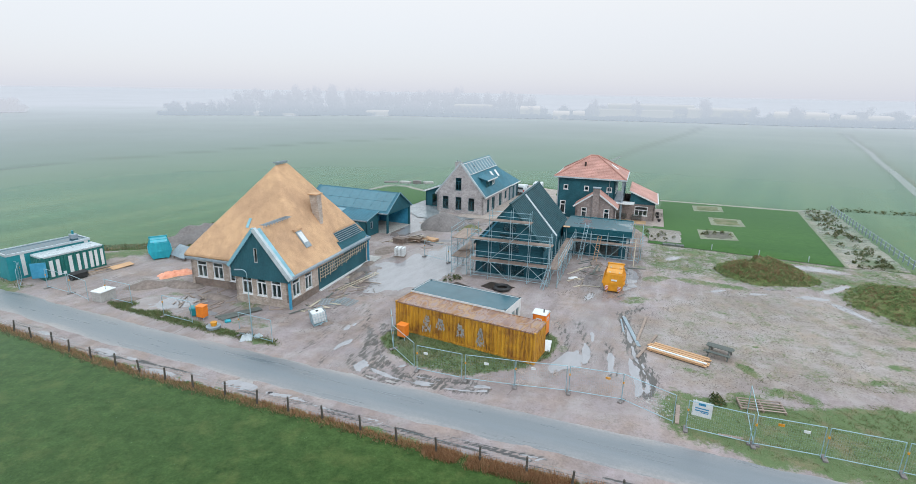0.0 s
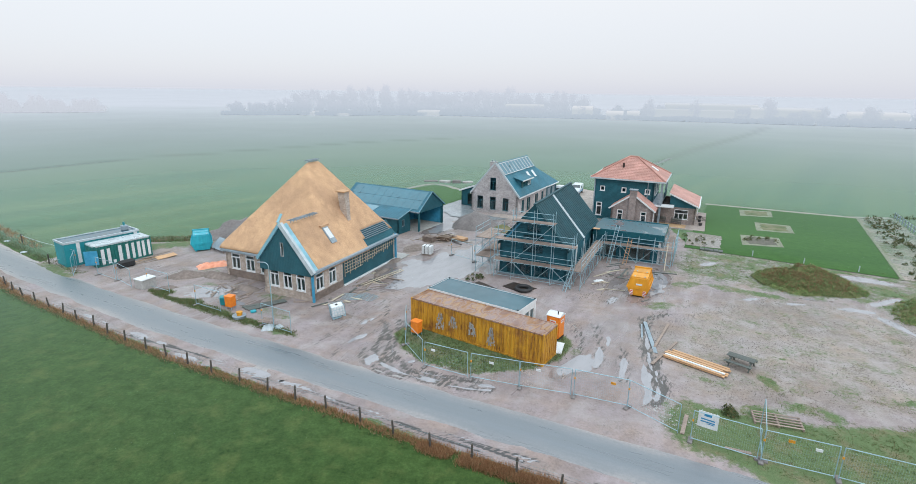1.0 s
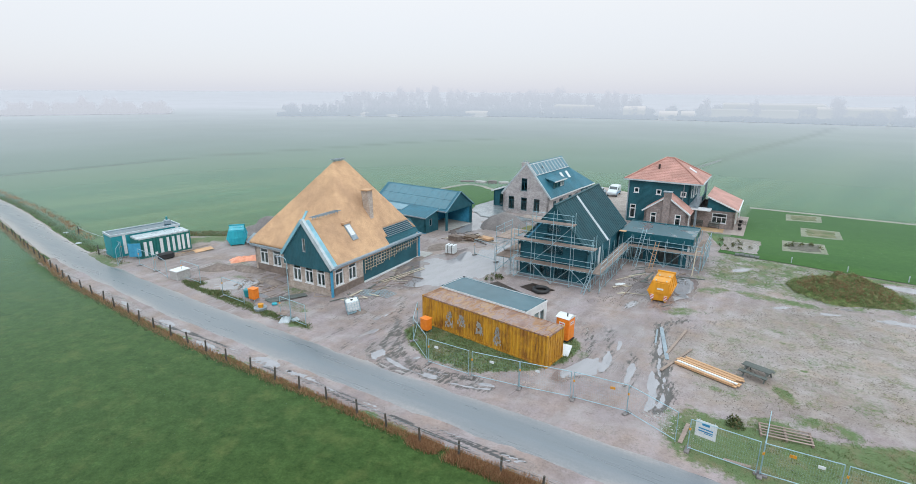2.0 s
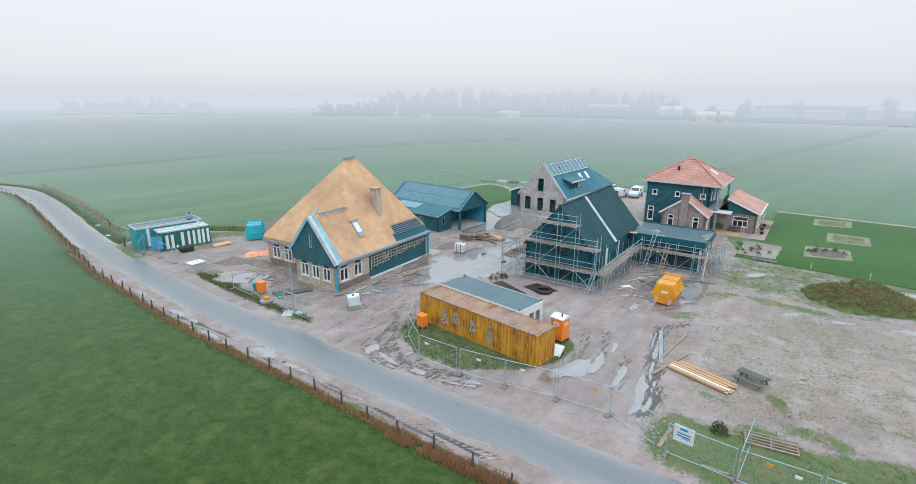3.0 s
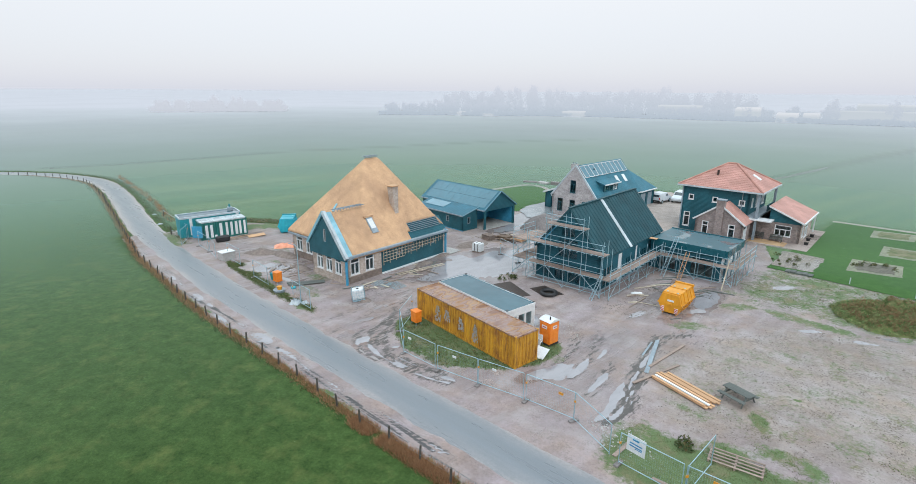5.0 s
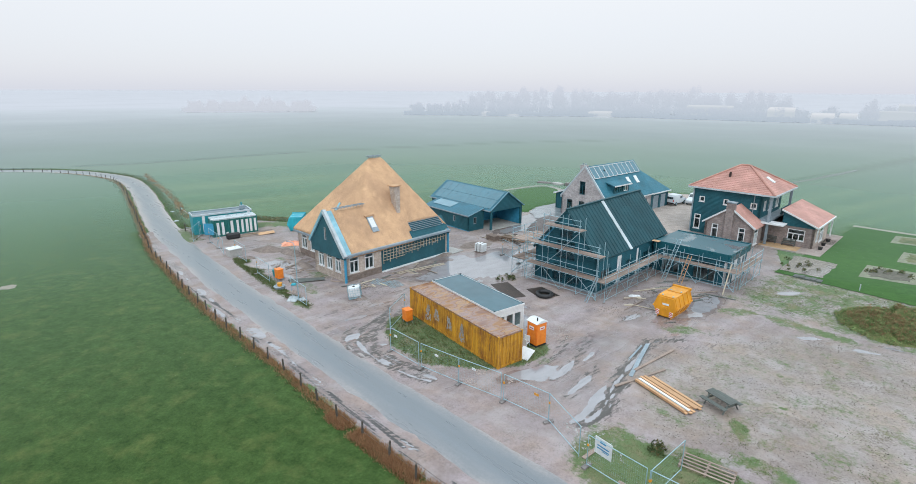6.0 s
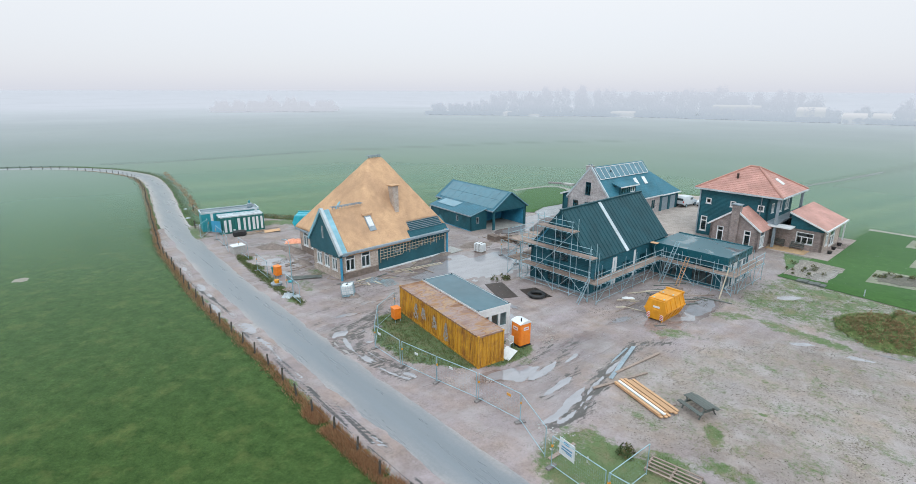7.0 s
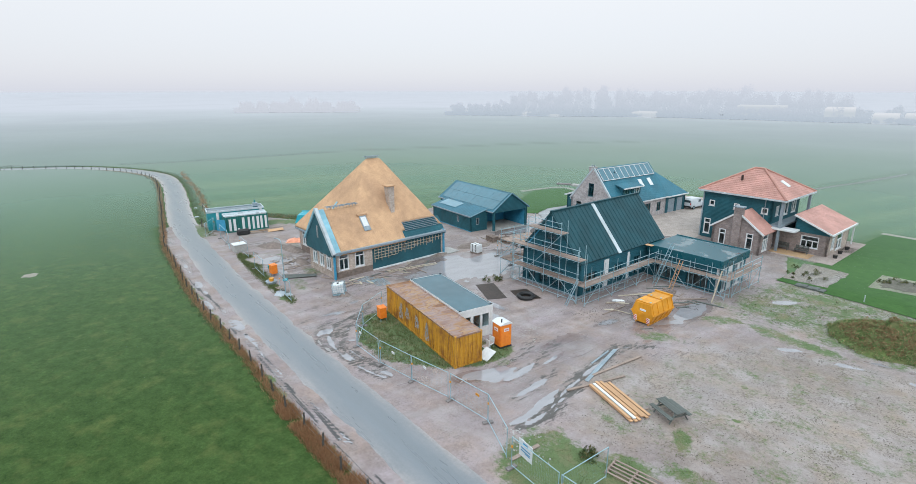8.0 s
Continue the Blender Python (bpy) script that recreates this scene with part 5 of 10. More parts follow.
def farmhouse():
    t = thing("farmhouse", placed(-15.4, 45.45, 0, -17.5), "pyramid-roofed farmhouse under construction with fresh golden thatch", "house")
    slope, x_eave, z0 = 1.24, 0.38, 3.3
    W, D, B = -13.3, 15.25, 2.2

    def z_right(x): return z0 - slope * x
    def z_left(x): return 11.9 + slope * (x + 7.1)
    def z_front(y): return 3.3 + 1.245 * (y - 1.9)
    def z_back(y): return 11.9 - 1.72 * (y - 10.75)
    def z_bay_left(x): return 7.25 + 1.18 * (x + 3.2)

    def smin(a, b, k=0.35):
        h = max(k - abs(a - b), 0.0) / k
        return min(a, b) - h * h * k * 0.25

    def z_roof(x, y):
        main = smin(smin(z_right(x), z_left(x)), smin(z_front(y), z_back(y)))
        main = smin(main, 11.95, 0.2)
        bay = smin(z_right(x), z_bay_left(x), 0.2)
        return max(main, bay) if y < 7 else main

    step = 0.21
    xs = list(np.linspace(-13.75, x_eave, int(14.13 / step)))
    ys = list(np.linspace(0.75, 15.6, int(14.85 / step)))
    bm = bmesh.new()
    cache = {}

    def vert(i, j):
        if (i, j) not in cache:
            x, y = xs[i], ys[j]
            z = z_roof(x, y) + 0.05 * noise.noise((x * 0.9, y * 0.9, 2)) + 0.035 * noise.noise((x * 3, y * 3, 7))
            cache[i, j] = bm.verts.new((x, y, z))
        return cache[i, j]

    for i in range(len(xs) - 1):
        for j in range(len(ys) - 1):
            cx, cy = (xs[i] + xs[i + 1]) / 2, (ys[j] + ys[j + 1]) / 2
            if cy < 1.75 and cx < -6.15:
                continue
            if (-1.18 < cx < -0.4 and 9.75 < cy < 14.9) or (cx >= -0.4 and cy > 9.4):
                continue
            bm.faces.new((vert(i, j), vert(i + 1, j), vert(i + 1, j + 1), vert(i, j + 1)))
    roof = part("thatched_roof", bm, M_THATCH, t, "golden new reed thatch", True)
    mod = roof.modifiers.new("thickness", "SOLIDIFY")
    mod.thickness, mod.offset = 0.28, -1.0

    # the part of the roof still open: dark deck with slats
    hx0, hx1, hy0, hy1 = -1.3, 0.3, 9.3, 15.5
    bm = bmesh.new()
    slab(bm, [(hx0, hy0, z_right(hx0) - 0.2), (hx1, hy0, z_right(hx1) - 0.2), (hx1, hy1, z_right(hx1) - 0.2), (hx0, hy1, z_right(hx0) - 0.2)], 0.05)
    part("roof_deck", bm, M_BOARD, t, "dark uncovered roof deck")
    for k in range(6):
        x = -1.14 + k * 0.14
        bm = bmesh.new()
        beam(bm, (x, 9.75, z_right(x) - 0.02), (x, 14.9, z_right(x) - 0.02), 0.075, 0.05)
        part("roof_slat", bm, M_LEAD, t, "grey roof slat" if k == 0 else "")
    # walls
    win_z = (0.92, 2.68)
    flat = lambda h: (lambda x: h)
    bay_wins = [(0.70, 1.85), (2.35, 3.45), (3.95, 5.05)]
    bm = bmesh.new()
    m_bay = placed(-5.9, 0)
    wall(bm, m_bay, 5.9, flat(3.05), 0.3, [(a, b, *win_z) for a, b in bay_wins], 0.62)
    part("bay_wall", bm, M_BRICK_PALE, t, "pale brick wall of the front bay")
    bm = bmesh.new()
    wall(bm, placed(-5.93, -0.03), 5.96, flat(0.62), 0.33, (), -0.1)
    part("plinth", bm, M_BRICK_PALE, t)
    for a, b in bay_wins:
        window(t, m_bay @ placed(a, 0.05, win_z[0]), b - a, win_z[1] - win_z[0], 2, 1.3, bar=0.1, label="white window with two sashes and a toplight")
    m_right = Matrix.Translation((0, 0, 0)) @ pose(0, 0, 0, 0, 0, 90)
    right_wins = [(0.55, 1.75), (2.55, 3.75)]
    bm = bmesh.new()
    wall(bm, m_right, 4.8, flat(3.05), 0.3, [(a, b, *win_z) for a, b in right_wins], 0.75)
    part("side_wall", bm, M_BRICK_PALE, t, "pale brick side wall")
    bm = bmesh.new()
    wall(bm, pose(0.03, 0, 0, 0, 0, 90), 4.8, flat(0.75), 0.33, (), -0.1)
    part("side_plinth", bm, M_BRICK_DARK, t, "dark brown brick plinth")
    for a, b in right_wins:
        window(t, m_right @ placed(a, 0.05, win_z[0]), b - a, win_z[1] - win_z[0], 2, 1.3, bar=0.1)
    small = [(5.2 + 2.0, 1.75, 2.35), (8.9, 1.75, 2.35), (10.7, 1.8, 2.4), (12.6, 1.8, 2.4)]
    bm = bmesh.new()
    wall(bm, pose(-0.03, 4.8, 0, 0, 0, 90), D - 4.8, flat(3.05), 0.25, [(a - 4.8, a - 4.1, lo, hi) for a, lo, hi in small], 0.12)
    part("timber_wall", bm, M_GABLE, t, "dark green membrane-covered timber wall")
    for a, lo, hi in small:
        window(t, pose(-0.03, a, lo, 0, 0, 90), 0.7, hi - lo, 1, 0, M_LEAD, False)
    bm = bmesh.new()
    box(bm, -0.1, 0.20, 4.8, D, 0.0, 0.16)
    part("sill_strip", bm, M_WHITE, t, "white strip along the wall foot")
    # battens of the lattice on the timber wall
    y = 5.1
    while y < D - 0.2:
        low = 1.05 + 0.085 * (y - 5.0) + (0.12 if int(y * 10) % 3 else -0.1)
        part("batten", beam(bmesh.new(), (0.045, y, low), (0.045, y, 2.82), 0.055, 0.05), M_BATTEN, t)
        y += 0.47
    for z, y0, y1 in ((2.72, 5.0, D - 0.1), (2.38, 5.0, D - 0.1), (2.04, 5.0, 13.6), (1.7, 5.0, 10.6), (1.38, 5.0, 8.2)):
        part("batten", beam(bmesh.new(), (0.10, y0, z), (0.10, y1, z), 0.045, 0.05), M_BATTEN, t)
    # recessed front wall, side and back
    m_rec = placed(W, B)
    rec_wins = [(0.75, 2.0), (2.75, 4.0), (4.75, 6.0)]
    bm = bmesh.new()
    wall(bm, m_rec, -5.9 - W, flat(3.05), 0.3, [(a, b, *win_z) for a, b in rec_wins], 0.85)
    part("front_wall", bm, M_BRICK_PALE, t)
    for a, b in rec_wins:
        window(t, m_rec @ placed(a, 0.05, win_z[0]), b - a, win_z[1] - win_z[0], 2, 1.3, bar=0.1)
    bm = bmesh.new()
    wall(bm, placed(W + 0.5, B - 0.05), -5.95 - W - 0.5, flat(0.85), 0.3, (), -0.1)
    for k in range(4):
        a0, a1 = radians(180 + 22.5 * k), radians(180 + 22.5 * (k + 1))
        c = Vector((W + 0.5, B + 0.5, 0))
        p = [c + Vector((math.cos(a) * r, math.sin(a) * r, 0)) for a in (a0, a1) for r in (0.55, 0.25)]
        hexa(bm, [Vector((v.x, v.y, z)) for z in (-0.1, 0.85) for v in (p[0], p[2], p[3], p[1])])
    part("front_plinth", bm, M_BRICK_DARK, t, "dark brown plinth with a rounded corner")
    bm = bmesh.new()
    wall(bm, pose(-5.9, B, 0, 0, 0, -90), B, flat(3.3), 0.3, ())
    part("bay_side_wall", bm, M_BRICK_PALE, t)
    bm = bmesh.new()
    wall(bm, pose(W, D, 0, 0, 0, -90), D - B, flat(3.2), 0.3, ())
    part("far_side_wall", bm, M_BRICK_PALE, t)
    bm = bmesh.new()
    wall(bm, pose(0, D, 0, 0, 0, 180), -W, flat(3.2), 0.3, ())
    part("back_wall", bm, M_BRICK_PALE, t)
    part("room_floor", boxed(W + 0.3, -0.3, B + 0.3, D - 0.3, -0.05, 0.12), M_CURTAIN, t)
    part("room_partition", boxed(W + 0.3, -0.3, 4.6, 4.75, 0.12, 3.0), M_CURTAIN, t)
    # gutters and posts
    part("gutter", boxed(-0.02, 0.42, 0.0, D + 0.25, 2.86, 3.12, bevel=0.03), M_LEAD, t, "grey-blue boxed gutter")
    part("gutter", boxed(W - 0.35, -6.0, B - 0.42, B, 2.86, 3.12, bevel=0.03), M_LEAD, t)
    part("gutter", boxed(W - 0.4, W, B - 0.4, D + 0.2, 2.86, 3.12, bevel=0.03), M_LEAD, t)
    part("corner_post", boxed(0.0, 0.2, -0.16, 0.06, -0.05, 3.3, bevel=0.02), M_FOIL, t, "corner post wrapped in blue foil")
    part("corner_post", boxed(-0.12, 0.2, D - 0.06, D + 0.14, -0.05, 3.2, bevel=0.02), M_FOIL, t)
    # green gable of the bay, with its slit window
    apex = (3.0, 7.3)
    gl, gr = -6.15, 0.2

    def gable_top(x):
        return 3.75 + (7.3 - 3.75) * x / 2.95 if x <= 2.95 else 7.3 - (x - 2.95) * (7.3 - 3.25) / (gr - gl - 2.95)
    bm = bmesh.new()
    wall(bm, placed(gl, -0.2), gr - gl, gable_top, 0.2, [(2.72, 3.12, 4.2, 5.6)], 2.62, (2.95,))
    part("gable", bm, M_GABLE, t, "dark green boarded gable")
    window(t, placed(gl + 2.72, -0.16, 4.2), 0.4, 1.4, 1, 0, M_CURTAIN, False)
    bm = bmesh.new()
    beam(bm, (-3.2, -0.22, 7.45), (0.42, -0.22, 2.98), 0.34, 0.42)
    part("barge_board", bm, M_TRIM, t, "broad pale barge board")
    bm = bmesh.new()
    beam(bm, (-3.2, -0.22, 7.45), (-6.35, -0.22, 3.62), 0.3, 0.3)
    part("barge_board", bm, M_FOIL_PALE, t, "pale blue wrapped barge board")
    bm = bmesh.new()
    slab(bm, [(-3.15, -0.02, z_right(-3.15) + 0.08), (0.42, -0.02, z_right(0.42) + 0.08), (0.42, 0.72, z_right(0.42) + 0.08), (-3.15, 0.72, z_right(-3.15) + 0.08)], 0.1)
    part("foil_strip", bm, M_FOIL_PALE, t, "pale blue foil strip beside the thatch")
    bm = bmesh.new()
    slab(bm, [(-6.3, -0.02, z_bay_left(-6.3) + 0.08), (-3.2, -0.02, z_bay_left(-3.2) + 0.08), (-3.2, 0.72, z_bay_left(-3.2) + 0.08), (-6.3, 0.72, z_bay_left(-6.3) + 0.08)], 0.1)
    part("foil_strip", bm, M_FOIL_PALE, t)
    bm = bmesh.new()
    slab(bm, [(-7.68, 4.1, z_front(4.1) + 0.1), (-7.36, 4.1, z_front(4.1) + 0.1), (-7.36, 4.75, z_front(4.75) + 0.1), (-7.68, 4.75, z_front(4.75) + 0.1)], 0.3)
    part("roof_window", bm, M_FOIL_PALE, t, "roof window still covered with blue foil")
    ridge_stand(t, (-3.05, 0.9, 7.5), (-3.05, 4.9, 7.5), 10, 0.6)
    ridge_stand(t, (-6.95, 8.6, 12.12), (-6.95, 10.5, 12.12), 8, 0.6)
    # chimney and roof window
    bm = bmesh.new()
    hexa(bm, [(-2.9, 9.1, 5.0), (-2.0, 9.0, 5.0), (-2.0, 9.4, 5.0), (-2.9, 9.4, 5.0), (-3.15, 8.75, 9.0), (-2.3, 8.75, 9.0), (-2.3, 9.65, 9.0), (-3.15, 9.65, 9.0)])
    part("chimney", bm, M_BRICK_PALE, t, "pale brick chimney capped with straw-coloured board")
    part("chimney_cap", boxed(-3.3, -2.15, 8.6, 9.8, 9.0, 9.1), M_TIMBER, t)
    a, b2 = -2.2, -1.0
    bm = bmesh.new()
    up = Vector((slope, 0, 1)).normalized()
    q = [Vector((x, y, z_right(x))) + up * 0.12 for x, y in ((a, 4.55), (b2, 4.55), (b2, 5.4), (a, 5.4))]
    slab(bm, q, 0.35)
    ob = part("roof_window", bm, M_LEAD, t, "roof window with a grey surround")
    q = [Vector((x, y, z_right(x))) + up * 0.13 for x, y in ((a + 0.1, 4.65), (b2 - 0.35, 4.65), (b2 - 0.35, 5.3), (a + 0.1, 5.3))]
    bm = bmesh.new()
    slab(bm, q, 0.02)
    part("roof_pane", bm, M_WHITE, ob, "plain white pane")
    bm = bmesh.new()
    beam(bm, Vector((a - 0.1, 4.35, z_right(a - 0.1))) + up * 0.1, Vector((a - 0.1, 5.6, z_right(a - 0.1))) + up * 0.1, 0.3, 0.2)
    part("thatch_lip", bm, M_THATCH, t)
    return t


farmhouse()


# ---- the dark garage behind it ----
def garage():
    t = thing("garage", placed(-8.96, 75.47, 0, -23.5), "dark green timber garage with solar roof and open end", "garage")
    L, y0, y1, yr, ze, zr = -14.0, -3.1, 3.5, 0.2, 3.05, 5.3
    th = 0.2

    def gab(x): return ze + (zr - ze) * min(x, (y1 - y0) - x) / ((y1 - y0) / 2)
    bm = bmesh.new()
    wall(bm, placed(L, y0), -L - 2.6, lambda x: ze, th)
    part("long_wall", bm, M_BOARD, t)
    bm = bmesh.new()
    wall(bm, pose(0, y1, 0, 0, 0, 180), -L, lambda x: ze, th)
    part("long_wall", bm, M_BOARD, t)
    bm = bmesh.new()
    wall(bm, pose(L, y1, 0, 0, 0, -90), y1 - y0, gab, th, (), 0, ((y1 - y0) / 2,))
    part("end_wall", bm, M_BOARD, t)
    bm = bmesh.new()
    wall(bm, pose(0, y0, 0, 0, 0, 90), y1 - y0, gab, th, [(0.35, y1 - y0 - 0.35, 0.0, 2.75)], 0, ((y1 - y0) / 2,))
    part("open_gable", bm, M_BOARD, t, "boarded gable over the open end")
    part("post", boxed(-2.6, -2.35, y0, y0 + 0.25, 0, ze), M_BOARD, t)
    # blue sheeting inside the open end
    part("blue_sheeting", boxed(-5.2, -5.14, y0 + 0.3, y1 - 0.3, 0.05, 2.7), M_FOIL, t, "bright blue sheeting inside")
    part("blue_sheeting", boxed(-5.1, -0.3, y1 - 0.3, y1 - 0.25, 0.05, 2.7), M_FOIL, t)
    part("floor_slab", boxed(L, 0.1, y0, y1, -0.05, 0.06), M_CONCRETE, t)
    for s, ye in ((-1, y0 - 0.25), (1, y1 + 0.25)):
        bm = bmesh.new()
        k = (zr - ze) / ((y1 - y0) / 2)
        pts = [(L - 0.2, ye, ze - 0.25 * k + 0.12), (0.2, ye, ze - 0.25 * k + 0.12), (0.2, yr, zr + 0.12), (L - 0.2, yr, zr + 0.12)]
        slab(bm, pts if s < 0 else pts[::-1], 0.14)
        roof = part("roof", bm, M_METAL_ROOF, t, "blue-grey roof")
        if s < 0:
            for i in range(9):
                for j in range(2):
                    xa, xb = L + 0.5 + i * 1.48, L + 0.5 + i * 1.48 + 1.46
                    f0, f1 = 0.08 + 0.43 * j, 0.08 + 0.43 * j + 0.42
                    p = [Vector((x, ye + (yr - ye) * f, ze - 0.25 * k + 0.17 + (zr - ze + 0.25 * k) * f)) for x, f in ((xa, f0), (xb, f0), (xb, f1), (xa, f1))]
                    bm = bmesh.new()
                    slab(bm, p, 0.03)
                    part("solar_panel", bm, M_SOLAR, roof)
        bm = bmesh.new()
        beam(bm, (0.22, ye, ze - 0.25 * k + 0.1), (0.22, yr, zr + 0.12), 0.08, 0.14)
        part("verge_trim", bm, M_ROOFLIGHT, t, "blue-grey verge trim")
    part("eave_trim", boxed(L - 0.2, 0.2, y0 - 0.36, y0 - 0.26, ze - 0.22, ze - 0.06), M_LEAD, t)
    # lean-to
    lx0, lx1, ly = -11.6, -1.5, -6.1
    bm = bmesh.new()
    wall(bm, placed(lx0, ly), lx1 - lx0, lambda x: 2.4, th, [(2.2, 3.1, 0.05, 2.1), (6.6, 7.1, 1.0, 1.9)])
    part("lean_to_wall", bm, M_BOARD, t)
    part("door", boxed(lx0 + 2.2, lx0 + 3.1, ly + 0.05, ly + 0.1, 0.05, 2.1), M_GABLE, t)
    window(t, placed(lx0 + 6.6, ly + 0.03, 1.0), 0.5, 0.9, 1, 0, M_LEAD, False)
    for x, turn in ((lx1, 90), (lx0, -90)):
        bm = bmesh.new()
        if turn == 90:
            wall(bm, pose(lx1, ly, 0, 0, 0, 90), y0 - ly, lambda x: 2.4 + 0.75 * x / (y0 - ly), th, [(1.0, 1.55, 1.0, 2.0)])
        else:
            wall(bm, pose(lx0, y0, 0, 0, 0, -90), y0 - ly, lambda x: 3.15 - 0.75 * x / (y0 - ly), th)
        part("lean_to_end", bm, M_BOARD, t)
    window(t, pose(lx1 - 0.03, ly + 1.0, 1.0, 0, 0, 90), 0.55, 1.0, 1, 0, M_LEAD, False)
    bm = bmesh.new()
    slab(bm, [(lx0 - 0.2, ly - 0.25, 2.42), (lx1 + 0.2, ly - 0.25, 2.42), (lx1 + 0.2, y0 - 0.05, 3.24), (lx0 - 0.2, y0 - 0.05, 3.24)], 0.12)
    roof = part("lean_to_roof", bm, M_METAL_ROOF, t)
    bm = bmesh.new()
    slab(bm, [(lx0 + 0.6, ly + 0.8, 2.76), (lx0 + 5.0, ly + 0.8, 2.76), (lx0 + 5.0, y0 - 0.5, 3.18), (lx0 + 0.6, y0 - 0.5, 3.18)], 0.04)
    part("roof_light", bm, M_ROOFLIGHT, roof, "pale translucent roof light")
    part("fascia", boxed(lx0 - 0.2, lx1 + 0.25, ly - 0.3, ly - 0.25, 2.26, 2.44), M_LEAD, t)
    bm = bmesh.new()
    beam(bm, (lx1 + 0.24, ly - 0.3, 2.36), (lx1 + 0.24, y0, 3.2), 0.08, 0.12)
    part("verge_trim", bm, M_ROOFLIGHT, t)
    part("wall_foot", boxed(lx0, lx1 + 0.03, ly - 0.03, ly + 0.1, 0.0, 0.15), M_FOIL, t, "blue membrane at the wall foot")
    return t


garage()


# ---- the brick house with solar roof ----
def brick_house():
    t = thing("brick_house", placed(-0.15 - 0.24, 87.28 - 0.56, 0, -22.3), "tall gabled brick house with slate roof and solar panels", "house")
    c, hw, L, ze, zr = 0.3, 4.15, 13.9, 3.3, 8.2
    k = (zr - ze) / hw

    def gab(x): return zr - k * abs(x - hw)
    wins = [(-2.6 + hw - 0.5, 0.65, 2.75), (-0.25 + hw - 0.5, 0.65, 2.75), (2.05 + hw - 0.5, 0.65, 2.75), (-0.3 + hw - 0.5, 3.9, 5.95)]
    m_g = placed(c - hw, 0)
    bm = bmesh.new()
    wall(bm, m_g, 2 * hw, gab, 0.3, [(x, x + 1.05, lo, hi) for x, lo, hi in wins], 0, (hw,))
    part("gable_wall", bm, M_BRICK_GREY, t, "grey-brown brick gable")
    for x, lo, hi in wins:
        window(t, m_g @ placed(x, 0.08, lo), 1.05, hi - lo, 2, 1.45, M_BOARD, True, label="dark framed tall window")
    doors = [(2.0, 3.1, 0.05, 2.3), (4.3, 5.9, 0.05, 2.35), (8.2, 9.7, 0.05, 2.35), (11.4, 12.5, 0.8, 2.3)]
    m_r = pose(c + hw, 0, 0, 0, 0, 90)
    bm = bmesh.new()
    wall(bm, m_r, L, lambda x: ze, 0.3, doors)
    part("side_wall", bm, M_BRICK_GREY, t)
    for a, b, lo, hi in doors:
        window(t, m_r @ placed(a, 0.1, lo), b - a, hi - lo, 2, 0, M_BOARD, False)
    bm = bmesh.new()
    wall(bm, pose(c - hw, L, 0, 0, 0, -90), L, lambda x: ze, 0.3)
    part("far_side_wall", bm, M_BRICK_GREY, t)
    bm = bmesh.new()
    wall(bm, pose(c + hw, L, 0, 0, 0, 180), 2 * hw, gab, 0.3, (), 0, (hw,))
    part("back_gable", bm, M_BRICK_GREY, t)
    part("room_floor", boxed(c - hw + 0.3, c + hw - 0.3, 0.3, L - 0.3, 2.85, 3.0), M_CURTAIN, t)
    e = 0.3
    for s in (-1, 1):
        pts = [(c + s * (hw + e), 0.12, ze - e * k + 0.12), (c + s * (hw + e), L + 0.15, ze - e * k + 0.12), (c, L + 0.15, zr + 0.12), (c, 0.12, zr + 0.12)]
        bm = bmesh.new()
        slab(bm, pts if s > 0 else pts[::-1], 0.16)
        roof = part("roof", bm, M_SLATE, t, "blue-grey slate roof")
        bm = bmesh.new()
        beam(bm, (c + s * (hw + e), 0.02, ze - e * k + 0.16), (c, 0.02, zr + 0.2), 0.22, 0.24)
        part("verge_trim", bm, M_TRIM, t, "pale verge trim")
        part("gutter", boxed(c + s * (hw + e) - 0.09, c + s * (hw + e) + 0.09, 0.1, L + 0.1, ze - e * k - 0.1, ze - e * k + 0.08), M_WHITE, t)
        if s > 0:
            nrm = Vector((k, 0, 1)).normalized()

            def on(f, y, lift): return Vector((c + (hw + e) * (1 - f), y, ze - e * k + 0.12 + (zr - ze + e * k) * f)) + nrm * lift
            for i in range(10):
                a = 0.55 + i * 1.3
                bm = bmesh.new()
                slab(bm, [on(0.66, a, 0.1), on(0.66, a + 1.2, 0.1), on(0.95, a + 1.2, 0.1), on(0.95, a, 0.1)], 0.05)
                part("solar_panel", bm, M_SOLAR, roof)
            bm = bmesh.new()
            for i in range(11):
                a = 0.5 + i * 1.3
                beam(bm, on(0.65, a, 0.1), on(0.96, a, 0.1), 0.09, 0.08)
            beam(bm, on(0.65, 0.5, 0.1), on(0.65, 13.5, 0.1), 0.12, 0.08)
            beam(bm, on(0.96, 0.5, 0.1), on(0.96, 13.5, 0.1), 0.12, 0.08)
            part("panel_frame", bm, M_WHITE, roof, "pale frame round the solar panels")
            # roof windows all white: reflected sky put into the colour
            for y in (8.6, 11.0):
                bm = bmesh.new()
                slab(bm, [on(0.36, y, 0.08), on(0.36, y + 0.85, 0.08), on(0.56, y + 0.85, 0.08), on(0.56, y, 0.08)], 0.06)
                part("roof_window", bm, M_WHITE, roof, "roof window, sky reflection painted white")
    # dormer
    dx0, dx1, dy0, dy1, dz0, dz1 = c + 1.2, c + 3.55, 3.0, 7.4, 3.6, 5.35
